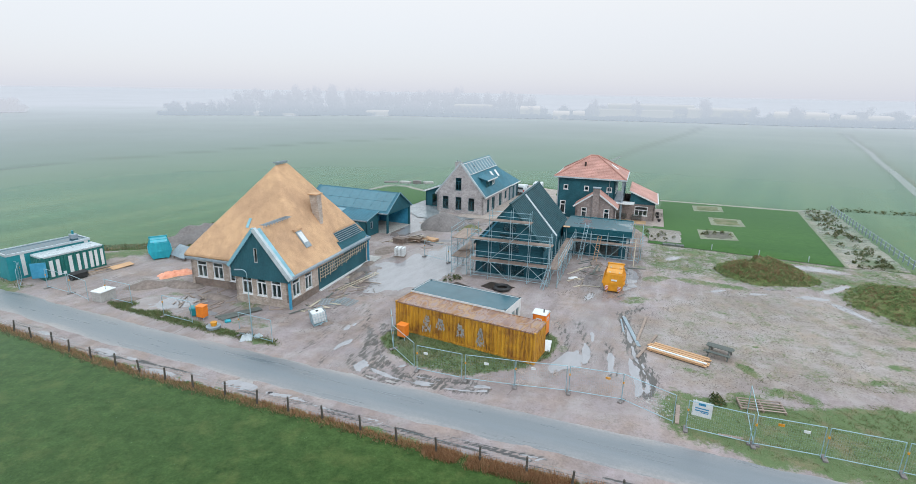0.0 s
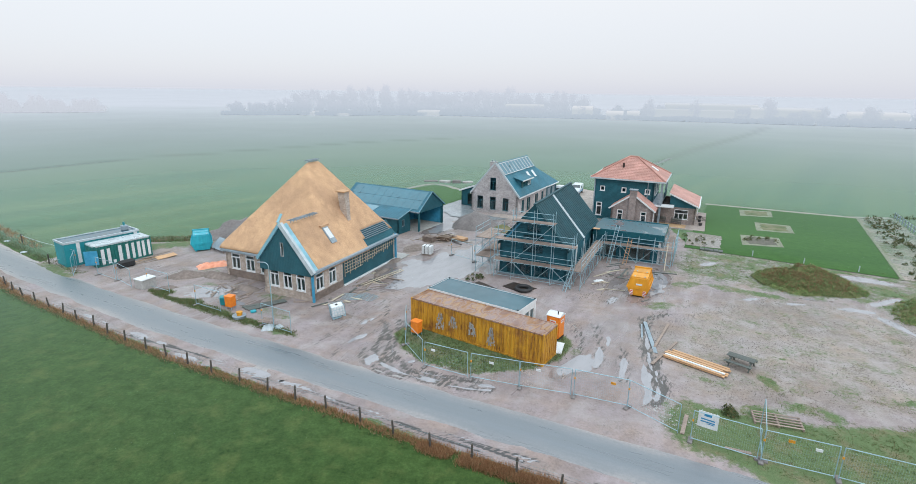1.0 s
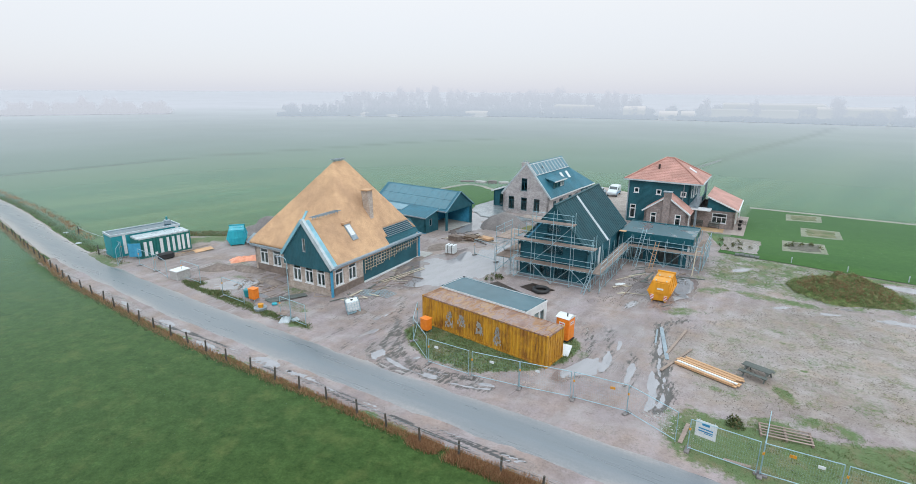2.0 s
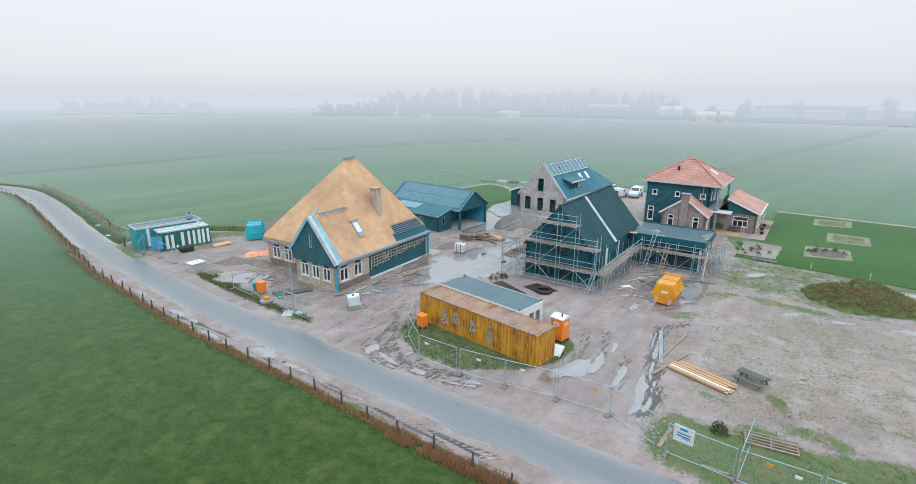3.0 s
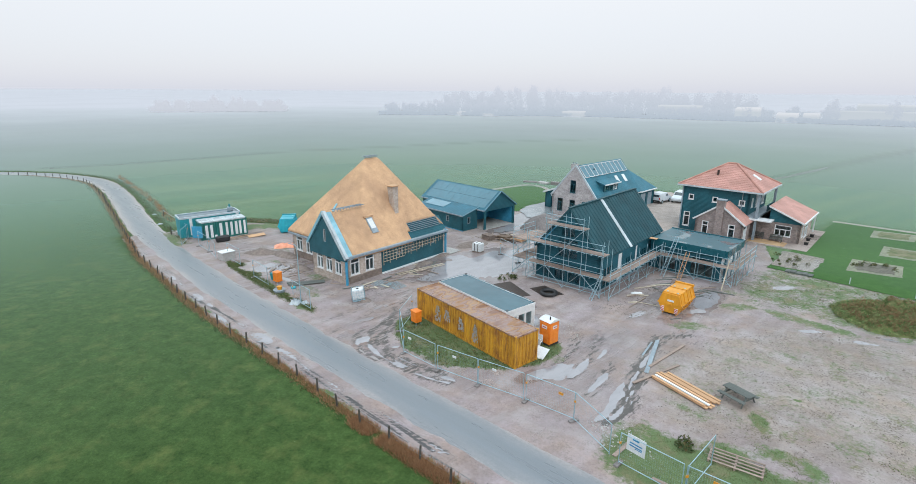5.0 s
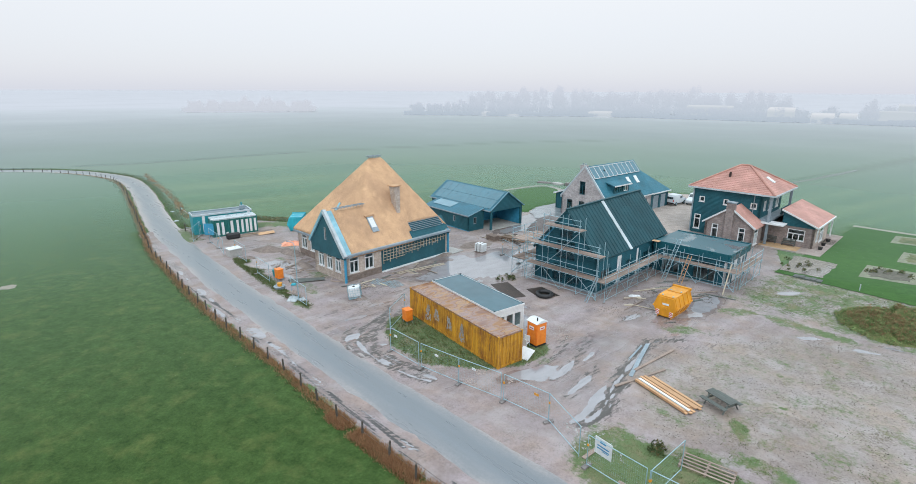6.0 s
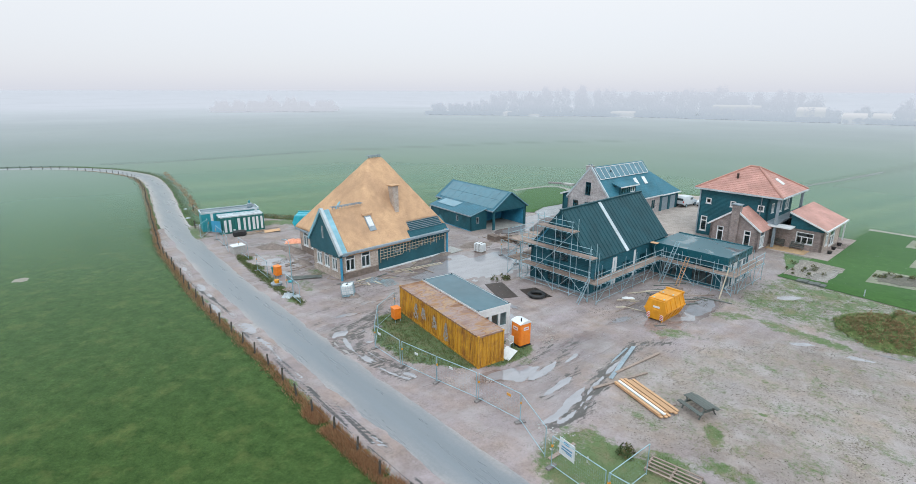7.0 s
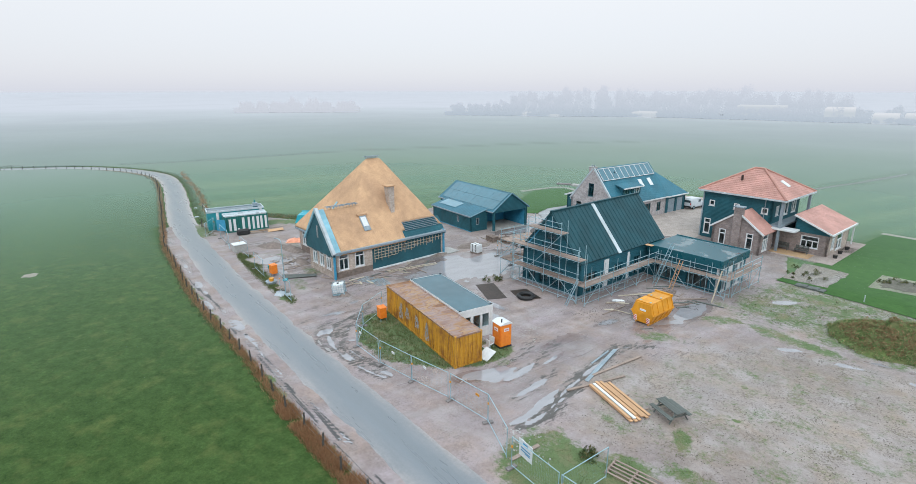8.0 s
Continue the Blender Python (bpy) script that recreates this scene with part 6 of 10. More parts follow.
    for y in (dy0, dy1 - 0.12):
        part("dormer_cheek", boxed(dx0, dx1, y, y + 0.12, dz0, dz1), M_SLATE, t)
    bm = bmesh.new()
    wall(bm, pose(dx1, dy0, 0, 0, 0, 90), dy1 - dy0, lambda x: dz1, 0.12, [(0.3, 1.5, 4.25, 5.2), (1.7, 2.7, 4.25, 5.2), (2.9, 4.1, 4.25, 5.2)], dz0 - 0.3)
    part("dormer_front", bm, M_BOARD, t)
    for a, b in ((0.3, 1.5), (1.7, 2.7), (2.9, 4.1)):
        window(t, pose(dx1 - 0.02, dy0 + a, 4.25, 0, 0, 90), b - a, 0.95, 2, 0, M_WHITE if a == 2.9 else M_BOARD, False)
    bm = bmesh.new()
    slab(bm, [(dx1 + 0.35, dy0 - 0.3, dz1 + 0.06), (dx1 + 0.35, dy1 + 0.3, dz1 + 0.06), (dx0 - 0.9, dy1 + 0.3, dz1 + 1.0), (dx0 - 0.9, dy0 - 0.3, dz1 + 1.0)], 0.14)
    part("dormer_roof", bm, M_SLATE, t)
    part("dormer_trim", boxed(dx1 + 0.34, dx1 + 0.42, dy0 - 0.3, dy1 + 0.3, dz1 - 0.1, dz1 + 0.09), M_WHITE, t)
    part("flue", tube(bmesh.new(), (c + 0.9, 4.0, 6.8), (c + 0.9, 4.0, 7.6), 0.1, 8), M_RUBBER, t)
    # chimney
    part("chimney", boxed(c - 0.9, c + 0.1, -0.04, 0.75, 6.6, 8.45), M_BRICK_GREY, t, "brick chimney on the gable peak")
    cap = part("chimney_cap", boxed(c - 0.96, c + 0.16, -0.1, 0.81, 8.45, 8.53), M_CONCRETE, t)
    for x in (c - 0.65, c - 0.15):
        part("chimney_pot", tube(bmesh.new(), (x, 0.35, 8.53), (x, 0.35, 8.8), 0.11, 8), M_LEAD, cap)
    # hipped rear annexe
    ya, yb, za, zq = L, L + 5.8, 2.95, 6.3
    for s in (-1, 1):
        bm = bmesh.new()
        wall(bm, pose(c + s * hw, ya if s > 0 else yb, 0, 0, 0, 90 * s), yb - ya, lambda x: za, 0.3, [(0.8, 2.8, 0.05, 2.4), (3.4, 5.2, 0.05, 2.4)] if s > 0 else ())
        part("annexe_wall", bm, M_BOARD, t)
    for a, b in ((0.8, 2.8), (3.4, 5.2)):
        part("garage_door", boxed(c + hw - 0.2, c + hw - 0.12, ya + a, ya + b, 0.05, 2.4), M_LEAD, t, "grey-blue garage door")
    bm = bmesh.new()
    wall(bm, pose(c + hw, yb, 0, 0, 0, 180), 2 * hw, lambda x: za, 0.3)
    part("annexe_end", bm, M_BOARD, t)
    r = (c, ya + 2.6, zq)
    bm = bmesh.new()
    slab(bm, [(c + hw + e, ya + 0.16, za), (c + hw + e, yb + e, za), r, (c, ya + 0.16, zq)], 0.12)
    slab(bm, [(c - hw - e, yb + e, za), (c - hw - e, ya + 0.16, za), (c, ya + 0.16, zq), r], 0.12)
    slab(bm, [(c + hw + e, yb + e, za), (c - hw - e, yb + e, za), r], 0.12)
    part("annexe_roof", bm, M_SLATE, t)
    part("annexe_gutter", boxed(c + hw + e - 0.08, c + hw + e + 0.1, ya + 0.2, yb + e, za - 0.16, za + 0.02), M_WHITE, t)
    # low wing at the garden side
    wx0 = c - hw - 3.6
    bm = bmesh.new()
    wall(bm, placed(wx0, 3.0), 3.6, lambda x: 2.7 + 1.3 * x / 3.6, 0.25, [(1.2, 3.0, 0.2, 2.3)])
    part("wing_wall", bm, M_BOARD, t)
    window(t, placed(wx0 + 1.2, 3.08, 0.2), 1.8, 2.1, 2, 0, M_BOARD, False)
    bm = bmesh.new()
    wall(bm, pose(wx0, 9.0, 0, 0, 0, -90), 6.0, lambda x: 2.7, 0.25)
    part("wing_wall", bm, M_BOARD, t)
    bm = bmesh.new()
    wall(bm, pose(c - hw, 9.0, 0, 0, 0, 180), 3.6, lambda x: 4.0 - 1.3 * x / 3.6, 0.25)
    part("wing_wall", bm, M_BOARD, t)
    bm = bmesh.new()
    slab(bm, [(wx0 - 0.3, 2.7, 2.75), (c - hw, 2.7, 4.15), (c - hw, 9.3, 4.15), (wx0 - 0.3, 9.3, 2.75)], 0.14)
    part("wing_roof", bm, M_SLATE, t)
    bm = bmesh.new()
    beam(bm, (wx0 - 0.3, 2.66, 2.7), (c - hw, 2.66, 4.1), 0.1, 0.26)
    part("wing_trim", bm, M_WHITE, t)
    return t


brick_house()


# ---- the black barn house with its flat extension ----
def barn_house():
    t = thing("barn_house", placed(5.47, 55.29, 0, -19), "unfinished black timber barn house with a flat-roofed extension", "house")
    hw, L, ze, zr = 3.75, 15.2, 3.75, 8.1
    k = (zr - ze) / hw

    def gab(x): return zr - k * abs(x - hw)
    holes = [(2.3, 3.6, 0.3, 2.3), (4.0, 5.6, 0.3, 2.3), (2.6, 4.9, 2.9, 4.9), (3.0, 4.5, 5.2, 6.6), (0.8, 1.8, 0.3, 2.3)]
    bm = bmesh.new()
    wall(bm, placed(-hw, 0), 2 * hw, gab, 0.3, holes, 0.0, (hw,))
    part("front_gable", bm, M_BOARD_BLACK, t, "black boarded gable with bare openings")
    for a, b, lo, hi in holes:
        window(t, placed(-hw + a, 0.1, lo), b - a, hi - lo, 2, 0, M_BOARD_BLACK, False)
        part("membrane", boxed(-hw + a, -hw + b, 0.24, 0.27, lo, hi), M_GABLE, t, "dark green membrane closing the opening")
    side = [(1.0, 3.0, 0.25, 2.3), (4.2, 5.1, 0.1, 3.2), (6.2, 7.6, 0.25, 2.3), (8.4, 8.9, 0.1, 3.2), (9.8, 11.4, 0.25, 2.4)]
    m_r = pose(hw, 0, 0, 0, 0, 90)
    bm = bmesh.new()
    wall(bm, m_r, L, lambda x: ze, 0.3, side)
    part("side_wall", bm, M_BOARD_BLACK, t)
    for a, b, lo, hi in side:
        if hi > 3:
            bm = bmesh.new()
            wall(bm, m_r @ placed(a, 0.04, lo), b - a, lambda x, h=hi - lo: h, 0.05)
            part("white_panel", bm, M_WHITE, t, "white unpainted wall panel")
        else:
            window(t, m_r @ placed(a, 0.1, lo), b - a, hi - lo, 3, 0, M_BOARD_BLACK, False)
    bm = bmesh.new()
    wall(bm, pose(-hw, L, 0, 0, 0, -90), L, lambda x: ze, 0.3)
    part("far_side_wall", bm, M_BOARD_BLACK, t)
    bm = bmesh.new()
    wall(bm, pose(hw, L, 0, 0, 0, 180), 2 * hw, gab, 0.3, (), 0, (hw,))
    part("back_gable", bm, M_BOARD_BLACK, t)
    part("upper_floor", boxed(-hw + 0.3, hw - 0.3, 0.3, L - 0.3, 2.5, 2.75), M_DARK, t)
    part("ground_floor", boxed(-hw, hw, 0, L, -0.05, 0.1), M_CONCRETE, t)
    part("wall_foot", boxed(-hw - 0.04, hw + 0.04, -0.04, 0.1, 0.0, 0.2), M_LEAD, t)
    part("wall_foot", boxed(hw - 0.1, hw + 0.04, 0.12, 11.9, 0.0, 0.2), M_LEAD, t)
    e = 0.28
    for s in (-1, 1):
        xe, zb = s * (hw + e), ze - e * k + 0.2
        pts = [(xe, -0.2, zb), (xe, L + 0.2, zb), (0, L + 0.2, zr + 0.2), (0, -0.2, zr + 0.2)]
        bm = bmesh.new()
        slab(bm, pts if s > 0 else pts[::-1], 0.2)
        roof = part("roof", bm, M_BLACK_ROOF, t, "black standing-seam roof")
        nrm = Vector((s * k, 0, 1)).normalized()
        y = 0.0
        while y < L:
            if abs(y - 6.45) > 0.4:
                bm = bmesh.new()
                beam(bm, Vector((xe, y, zb)) + nrm * 0.02, Vector((0, y, zr + 0.2)) + nrm * 0.01, 0.022, 0.035)
                part("seam", bm, M_BLACK_ROOF, roof)
            y += 0.62
        if s > 0:
            bm = bmesh.new()
            slab(bm, [Vector(p) + nrm * 0.06 for p in ((xe + 0.05, 6.2, zb - 0.05), (xe + 0.05, 6.72, zb - 0.05), (0, 6.72, zr + 0.22), (0, 6.2, zr + 0.22))], 0.05)
            part("pale_strip", bm, M_TRIM, t, "white unfinished strip down the black roof")
    part("ridge_cap", boxed(-0.15, 0.15, -0.2, L + 0.2, zr + 0.17, zr + 0.27), M_BLACK_ROOF, t)
    # membrane scraps on the gable edge
    bm = bmesh.new()
    slab(bm, [(-3.3, -0.03, 4.3), (-2.9, -0.03, 4.3), (-1.1, -0.03, 6.5), (-1.6, -0.03, 6.3)][::-1], 0.02)
    part("membrane", bm, M_FOIL, t, "blue membrane scrap at the gable edge")
    # flat extension
    fx0, fx1, fy0, fy1, fz = hw + 0.28, 12.1, 12.0, 17.9, 3.3
    bm = bmesh.new()
    wall(bm, placed(fx0, fy0), fx1 - fx0, lambda x: fz, 0.3, [(1.0, 3.0, 0.2, 2.3), (4.6, 7.0, 0.2, 2.3)])
    part("extension_wall", bm, M_BOARD_BLACK, t)
    for a, b in ((1.0, 3.0), (4.6, 7.0)):
        window(t, placed(fx0 + a, fy0 + 0.1, 0.2), b - a, 2.1, 3, 0, M_BOARD_BLACK, False)
    m_e = pose(fx1, fy0, 0, 0, 0, 90)
    bm = bmesh.new()
    wall(bm, m_e, fy1 - fy0, lambda x: fz, 0.3, [(0.6, 1.5, 0.2, 2.4), (3.4, 4.2, 0.2, 2.4), (4.6, 5.4, 0.2, 2.4)])
    part("extension_wall", bm, M_WHITE, t, "wall with white sheathing panels")
    for a, b in ((0.6, 1.5), (3.4, 4.2), (4.6, 5.4)):
        window(t, m_e @ placed(a, 0.1, 0.2), b - a, 2.2, 1, 0, M_LEAD, False)
    for a, b in ((0.0, 0.55), (1.6, 1.9), (3.0, 3.3), (5.5, 5.9)):
        bm = bmesh.new()
        wall(bm, m_e @ placed(a, -0.03), b - a, lambda x: 2.5, 0.028)
        part("dark_panel", bm, M_BOARD_BLACK, t)
    bm = bmesh.new()
    wall(bm, pose(fx1, fy1, 0, 0, 0, 180), fx1 - fx0, lambda x: fz, 0.3)
    part("extension_wall", bm, M_BOARD_BLACK, t)
    part("flat_roof", boxed(fx0 + 0.02, fx1 + 0.15, fy0 - 0.15, fy1 + 0.15, fz - 0.02, fz + 0.22), M_MEMBRANE, t, "wet dark roof membrane with standing water")
    for a in ((fx0 + 0.02, fx1 + 0.25, fy0 - 0.27, fy0 - 0.12), (fx0 + 0.02, fx1 + 0.25, fy1 + 0.12, fy1 + 0.27)):
        part("roof_edge", boxed(*a, fz - 0.55, fz + 0.3, bevel=0.02), M_MEMBRANE, t)
    part("roof_edge", boxed(fx1 + 0.12, fx1 + 0.27, fy0 - 0.12, fy1 + 0.12, fz - 0.55, fz + 0.3, bevel=0.02), M_MEMBRANE, t)
    part("roof_board", boxed(fx0 + 0.1, fx0 + 0.9, fy0 - 1.0, fy0 - 0.4, fz + 0.32, fz + 0.37), M_TIMBER, t, "loose pale board at the roof corner")
    return t


barn_house()


# ---- the red-tiled house ----
def red_house():
    t = thing("red_roofed_house", placed(25.72, 82.24, 0, -19), "two-storey dark green house with an orange-red tiled hip roof", "house")
    X0, X1, Y0, Y1, ze, zr = -10.5, -1.5, 0.45, 9.75, 6.55, 9.75
    small = [(0.9, 1.65, 4.6, 5.4), (4.2, 4.95, 4.6, 5.4), (7.7, 8.5, 4.6, 5.4), (0.5, 1.4, 0.6, 2.75)]
    bm = bmesh.new()
    wall(bm, placed(X0, Y0), X1 - X0, lambda x: ze, 0.3, small)
    part("front_wall", bm, M_BOARD, t)
    for a, b, lo, hi in small:
        window(t, placed(X0 + a, Y0 + 0.03, lo), b - a, hi - lo, 1, 1.5 if hi < 3 else 0, bar=0.13, label="small square white window" if hi > 3 else "tall white window")
    rw = [(1.2, 2.2, 4.3, 5.6), (3.4, 5.4, 4.0, 5.8), (6.6, 8.2, 4.0, 5.8), (1.0, 2.2, 0.6, 2.6)]
    m_r = pose(X1, Y0, 0, 0, 0, 90)
    bm = bmesh.new()
    wall(bm, m_r, Y1 - Y0, lambda x: ze, 0.3, rw)
    part("side_wall", bm, M_BOARD, t)
    for a, b, lo, hi in rw:
        window(t, m_r @ placed(a, 0.03, lo), b - a, hi - lo, 2, 0, bar=0.12)
    for m, w in ((pose(X0, Y1, 0, 0, 0, -90), Y1 - Y0), (pose(X1, Y1, 0, 0, 0, 180), X1 - X0)):
        bm = bmesh.new()
        wall(bm, m, w, lambda x: ze, 0.3)
        part("rear_wall", bm, M_BOARD, t)
    part("upper_floor", boxed(X0 + 0.3, X1 - 0.3, Y0 + 0.3, Y1 - 0.3, 3.0, 3.2), M_CURTAIN, t)
    part("soffit", boxed(-11.0, 0.0, 0.0, 10.2, ze, ze + 0.06), M_WHITE, t)
    # hip roof with courses of tiles
    e = [(-11.1, -0.1, ze + 0.2), (0.1, -0.1, ze + 0.2), (0.1, 10.3, ze + 0.2), (-11.1, 10.3, ze + 0.2)]
    ra, rb = (-6.1, 5.1, zr), (-4.9, 5.1, zr)
    for pts, mat in (((e[0], e[1], rb, ra), M_RED_TILE), ((e[1], e[2], rb), M_RED_TILE_Y), ((e[2], e[3], ra, rb), M_RED_TILE), ((e[3], e[0], ra), M_RED_TILE_Y)):
        bm = bmesh.new()
        slab(bm, pts, 0.12)
        roof = part("roof", bm, mat, t, "orange-red pantile roof face")
        a, b = Vector(pts[0]), Vector(pts[1])
        c, d = (Vector(pts[2]), Vector(pts[3])) if len(pts) == 4 else (Vector(pts[2]), Vector(pts[2]))
        n = (b - a).cross(d - a).normalized()
        for i in range(15):
            f = (i + 0.1) / 15.5
            p, q = a.lerp(d, f), b.lerp(c, f)
            if (q - p).length < 0.6:
                continue
            bm = bmesh.new()
            beam(bm, p + n * 0.005, q + n * 0.005, 0.04, 0.04)
            part("tile_course", bm, M_RIDGE, roof)
    for p, q in ((e[0], ra), (e[1], rb), (e[2], rb), (e[3], ra), (ra, rb)):
        bm = bmesh.new()
        tube(bm, Vector(p) + Vector((0, 0, 0.03)), Vector(q) + Vector((0, 0, 0.03)), 0.14, 7)
        part("ridge_tiles", bm, M_RIDGE, t)
    for a in ((-11.15, 0.15, -0.22, -0.1, 0), (-11.15, 0.15, 10.3, 10.42, 0), (0.1, 0.22, -0.1, 10.3, 0), (-11.22, -11.1, -0.1, 10.3, 0)):
        part("gutter", boxed(*a[:4], ze + 0.02, ze + 0.22), M_TRIM, t, "pale gutter board")
    n = Vector((0, -(zr - ze - 0.2) / 5.2, 1)).normalized()
    part("vent_pipe", tube(bmesh.new(), (-6.6, 2.6, 8.1), (-6.6, 2.6, 8.95), 0.16, 8), M_STEEL_PLATE, t)
    # white plate, the sky's reflection painted on as its colour
    bm = bmesh.new()
    sl = (zr - ze - 0.2) / 5.0
    q = [Vector((x, y, ze + 0.2 + (0.1 - x) * sl + 0.08)) for x, y in ((-2.6, 4.7), (-1.5, 4.7), (-1.5, 5.6), (-2.6, 5.6))]
    slab(bm, q, 0.1)
    part("roof_window", bm, M_WHITE, t, "roof window, sky reflection painted white")
    # corner posts of the veranda, balcony
    for x, y in ((-0.35, 0.35), (-0.35, 9.85)):
        part("veranda_post", boxed(x - 0.15, x + 0.15, y - 0.15, y + 0.15, 0, ze), M_LEAD, t, "grey veranda post")
    part("downpipe", tube(bmesh.new(), (X1 - 0.9, Y0 - 0.08, 0), (X1 - 0.9, Y0 - 0.08, ze), 0.06, 6), M_LEAD, t)
    part("corner_board", boxed(X0 - 0.05, X0 + 0.12, Y0 - 0.05, Y0 + 0.1, 0, ze), M_LEAD, t)
    part("balcony_slab", boxed(X1, -0.2, 0.6, 9.6, 3.15, 3.4), M_LEAD, t)
    part("balcony_rail", boxed(-0.3, -0.2, 5.5, 9.7, 3.4, 4.3), M_BOARD, t)
    part("canopy", boxed(X1 + 0.02, 1.6, -0.1, 1.7, 2.95, 3.14), M_WHITE, t, "white-edged porch canopy")
    # brick front extension with gable and chimney
    bx0, bx1, by0, bze, bzr = -7.0, -0.95, -3.4, 2.85, 5.0
    hw = (bx1 - bx0) / 2

    def gab(x): return bzr - (bzr - bze) / hw * abs(x - hw)
    wins = [(0.9, 1.75, 0.55, 2.65), (4.3, 5.15, 0.55, 2.65)]
    bm = bmesh.new()
    wall(bm, placed(bx0, by0), 2 * hw, gab, 0.3, wins, 0, (hw,))
    part("extension_gable", bm, M_BRICK_RED, t, "brown brick gable")
    for a, b, lo, hi in wins:
        window(t, placed(bx0 + a, by0 + 0.04, lo), b - a, hi - lo, 1, 1.5, bar=0.12, label="tall white window")
    for m, o in ((pose(bx1, by0, 0, 0, 0, 90), [(0.8, 2.4, 0.4, 2.5)]), (pose(bx0, Y0, 0, 0, 0, -90), ())):
        bm = bmesh.new()
        wall(bm, m, Y0 - by0, lambda x: bze, 0.3, o)
        part("extension_wall", bm, M_BRICK_RED, t)
    window(t, pose(bx1, by0 + 0.8, 0.4, 0, 0, 90) @ placed(0, 0.04), 1.6, 2.1, 3, 1.5, bar=0.1)
    k = (bzr - bze) / hw
    xm = (bx0 + bx1) / 2
    for s in (-1, 1):
        xe, zb = xm + s * (hw + 0.35), bze - 0.35 * k + 0.15
        pts = [(xe, by0 - 0.1, zb), (xe, Y0, zb), (xm, Y0, bzr + 0.15), (xm, by0 - 0.1, bzr + 0.15)]
        bm = bmesh.new()
        slab(bm, pts if s > 0 else pts[::-1], 0.14)
        part("extension_roof", bm, M_RED_TILE_Y, t)
        bm = bmesh.new()
        beam(bm, (xe, by0 - 0.16, zb - 0.02), (xm, by0 - 0.16, bzr + 0.13), 0.12, 0.2)
        part("barge_board", bm, M_WHITE, t, "white barge board")
    part("chimney", boxed(xm - 0.5, xm + 0.5, by0 - 0.25, by0 + 0.5, 0, 5.75), M_BRICK_RED, t, "brick chimney in the gable")
    part("chimney_cap", boxed(xm - 0.6, xm + 0.6, by0 - 0.35, by0 + 0.6, 5.75, 5.88), M_LEAD, t)
    # side wing with monopitch roof
    wx0, wx1, wy0, wy1, wz0, wz1 = 0.9, 4.75, 2.2, 10.0, 4.75, 3.05
    bm = bmesh.new()
    wall(bm, placed(wx0 - 2.4, wy0), wx1 - wx0 + 2.4, lambda x: 2.75, 0.3, [(3.2, 5.2, 0.9, 2.4)])
    part("wing_wall", bm, M_BRICK_RED, t, "brown brick wing wall")
    window(t, placed(wx0 - 2.4 + 3.2, wy0 + 0.04, 0.9), 2.0, 1.5, 3, 0.9, bar=0.1, label="wide white window")
    bm = bmesh.new()
    wall(bm, placed(wx0, wy0 - 0.04), wx1 - wx0, lambda x: wz0 + (wz1 - wz0) * x / (wx1 - wx0), 0.3, (), 2.75)
    part("wing_boarding", bm, M_BOARD, t)
    side = [(1.2, 2.4, 0.8, 2.5), (3.2, 5.4, 0.4, 2.5)]
    m_w = pose(wx1, wy0, 0, 0, 0, 90)
    bm = bmesh.new()
    wall(bm, m_w, wy1 - wy0, lambda x: 3.0, 0.3, side)
    part("wing_side", bm, M_BRICK_PALE, t)
    for a, b, lo, hi in side:
        window(t, m_w @ placed(a, 0.04, lo), b - a, hi - lo, 2, 1.3, bar=0.1)
    bm = bmesh.new()
    wall(bm, pose(wx1, wy1, 0, 0, 0, 180), wx1 - wx0 + 2.4, lambda x: 3.0, 0.3)
    part("wing_back", bm, M_BRICK_RED, t)
    bm = bmesh.new()
    slab(bm, [(wx0 - 0.2, wy0 - 0.35, wz0 + 0.15), (wx1 + 0.4, wy0 - 0.35, wz1 + 0.02), (wx1 + 0.4, wy1 + 1.6, wz1 + 0.02), (wx0 - 0.2, wy1 + 1.6, wz0 + 0.15)], 0.14)
    part("wing_roof", bm, M_RED_TILE_Y, t)
    bm = bmesh.new()
    beam(bm, (wx0 - 0.2, wy0 - 0.4, wz0 + 0.08), (wx1 + 0.4, wy0 - 0.4, wz1 - 0.05), 0.1, 0.19)
    part("wing_barge", bm, M_WHITE, t)
    part("wing_gutter", boxed(wx1 + 0.36, wx1 + 0.5, wy0 - 0.4, wy1 + 1.6, wz1 - 0.14, wz1 + 0.06), M_WHITE, t)
    for y in (wy1 + 1.3,):
        part("wing_post", boxed(wx1 + 0.1, wx1 + 0.25, y, y + 0.15, 0, wz1 - 0.05), M_WHITE, t)
    # paving and terrace
    part("terrace", boxed(-1.4, 6.3, -0.9, 12.8, -0.02, 0.15), M_PAVING, t, "pale paved terrace")
    part("terrace_sand", boxed(-0.9, 3.6, -0.5, 1.9, -0.02, 0.17), M_OCHRE, t, "ochre sand bed of the unfinished paving")
    return t


red_house()


# ---- containers, cabin and toilet on the grass island ----
ISLE = -27.7


def isle(u, v, z=0.0):
    """A place by distances along and across the container's long side."""
    c, s = math.cos(radians(ISLE)), math.sin(radians(ISLE))
    return pose(u * c - v * s, u * s + v * c, z, 0, 0, ISLE)


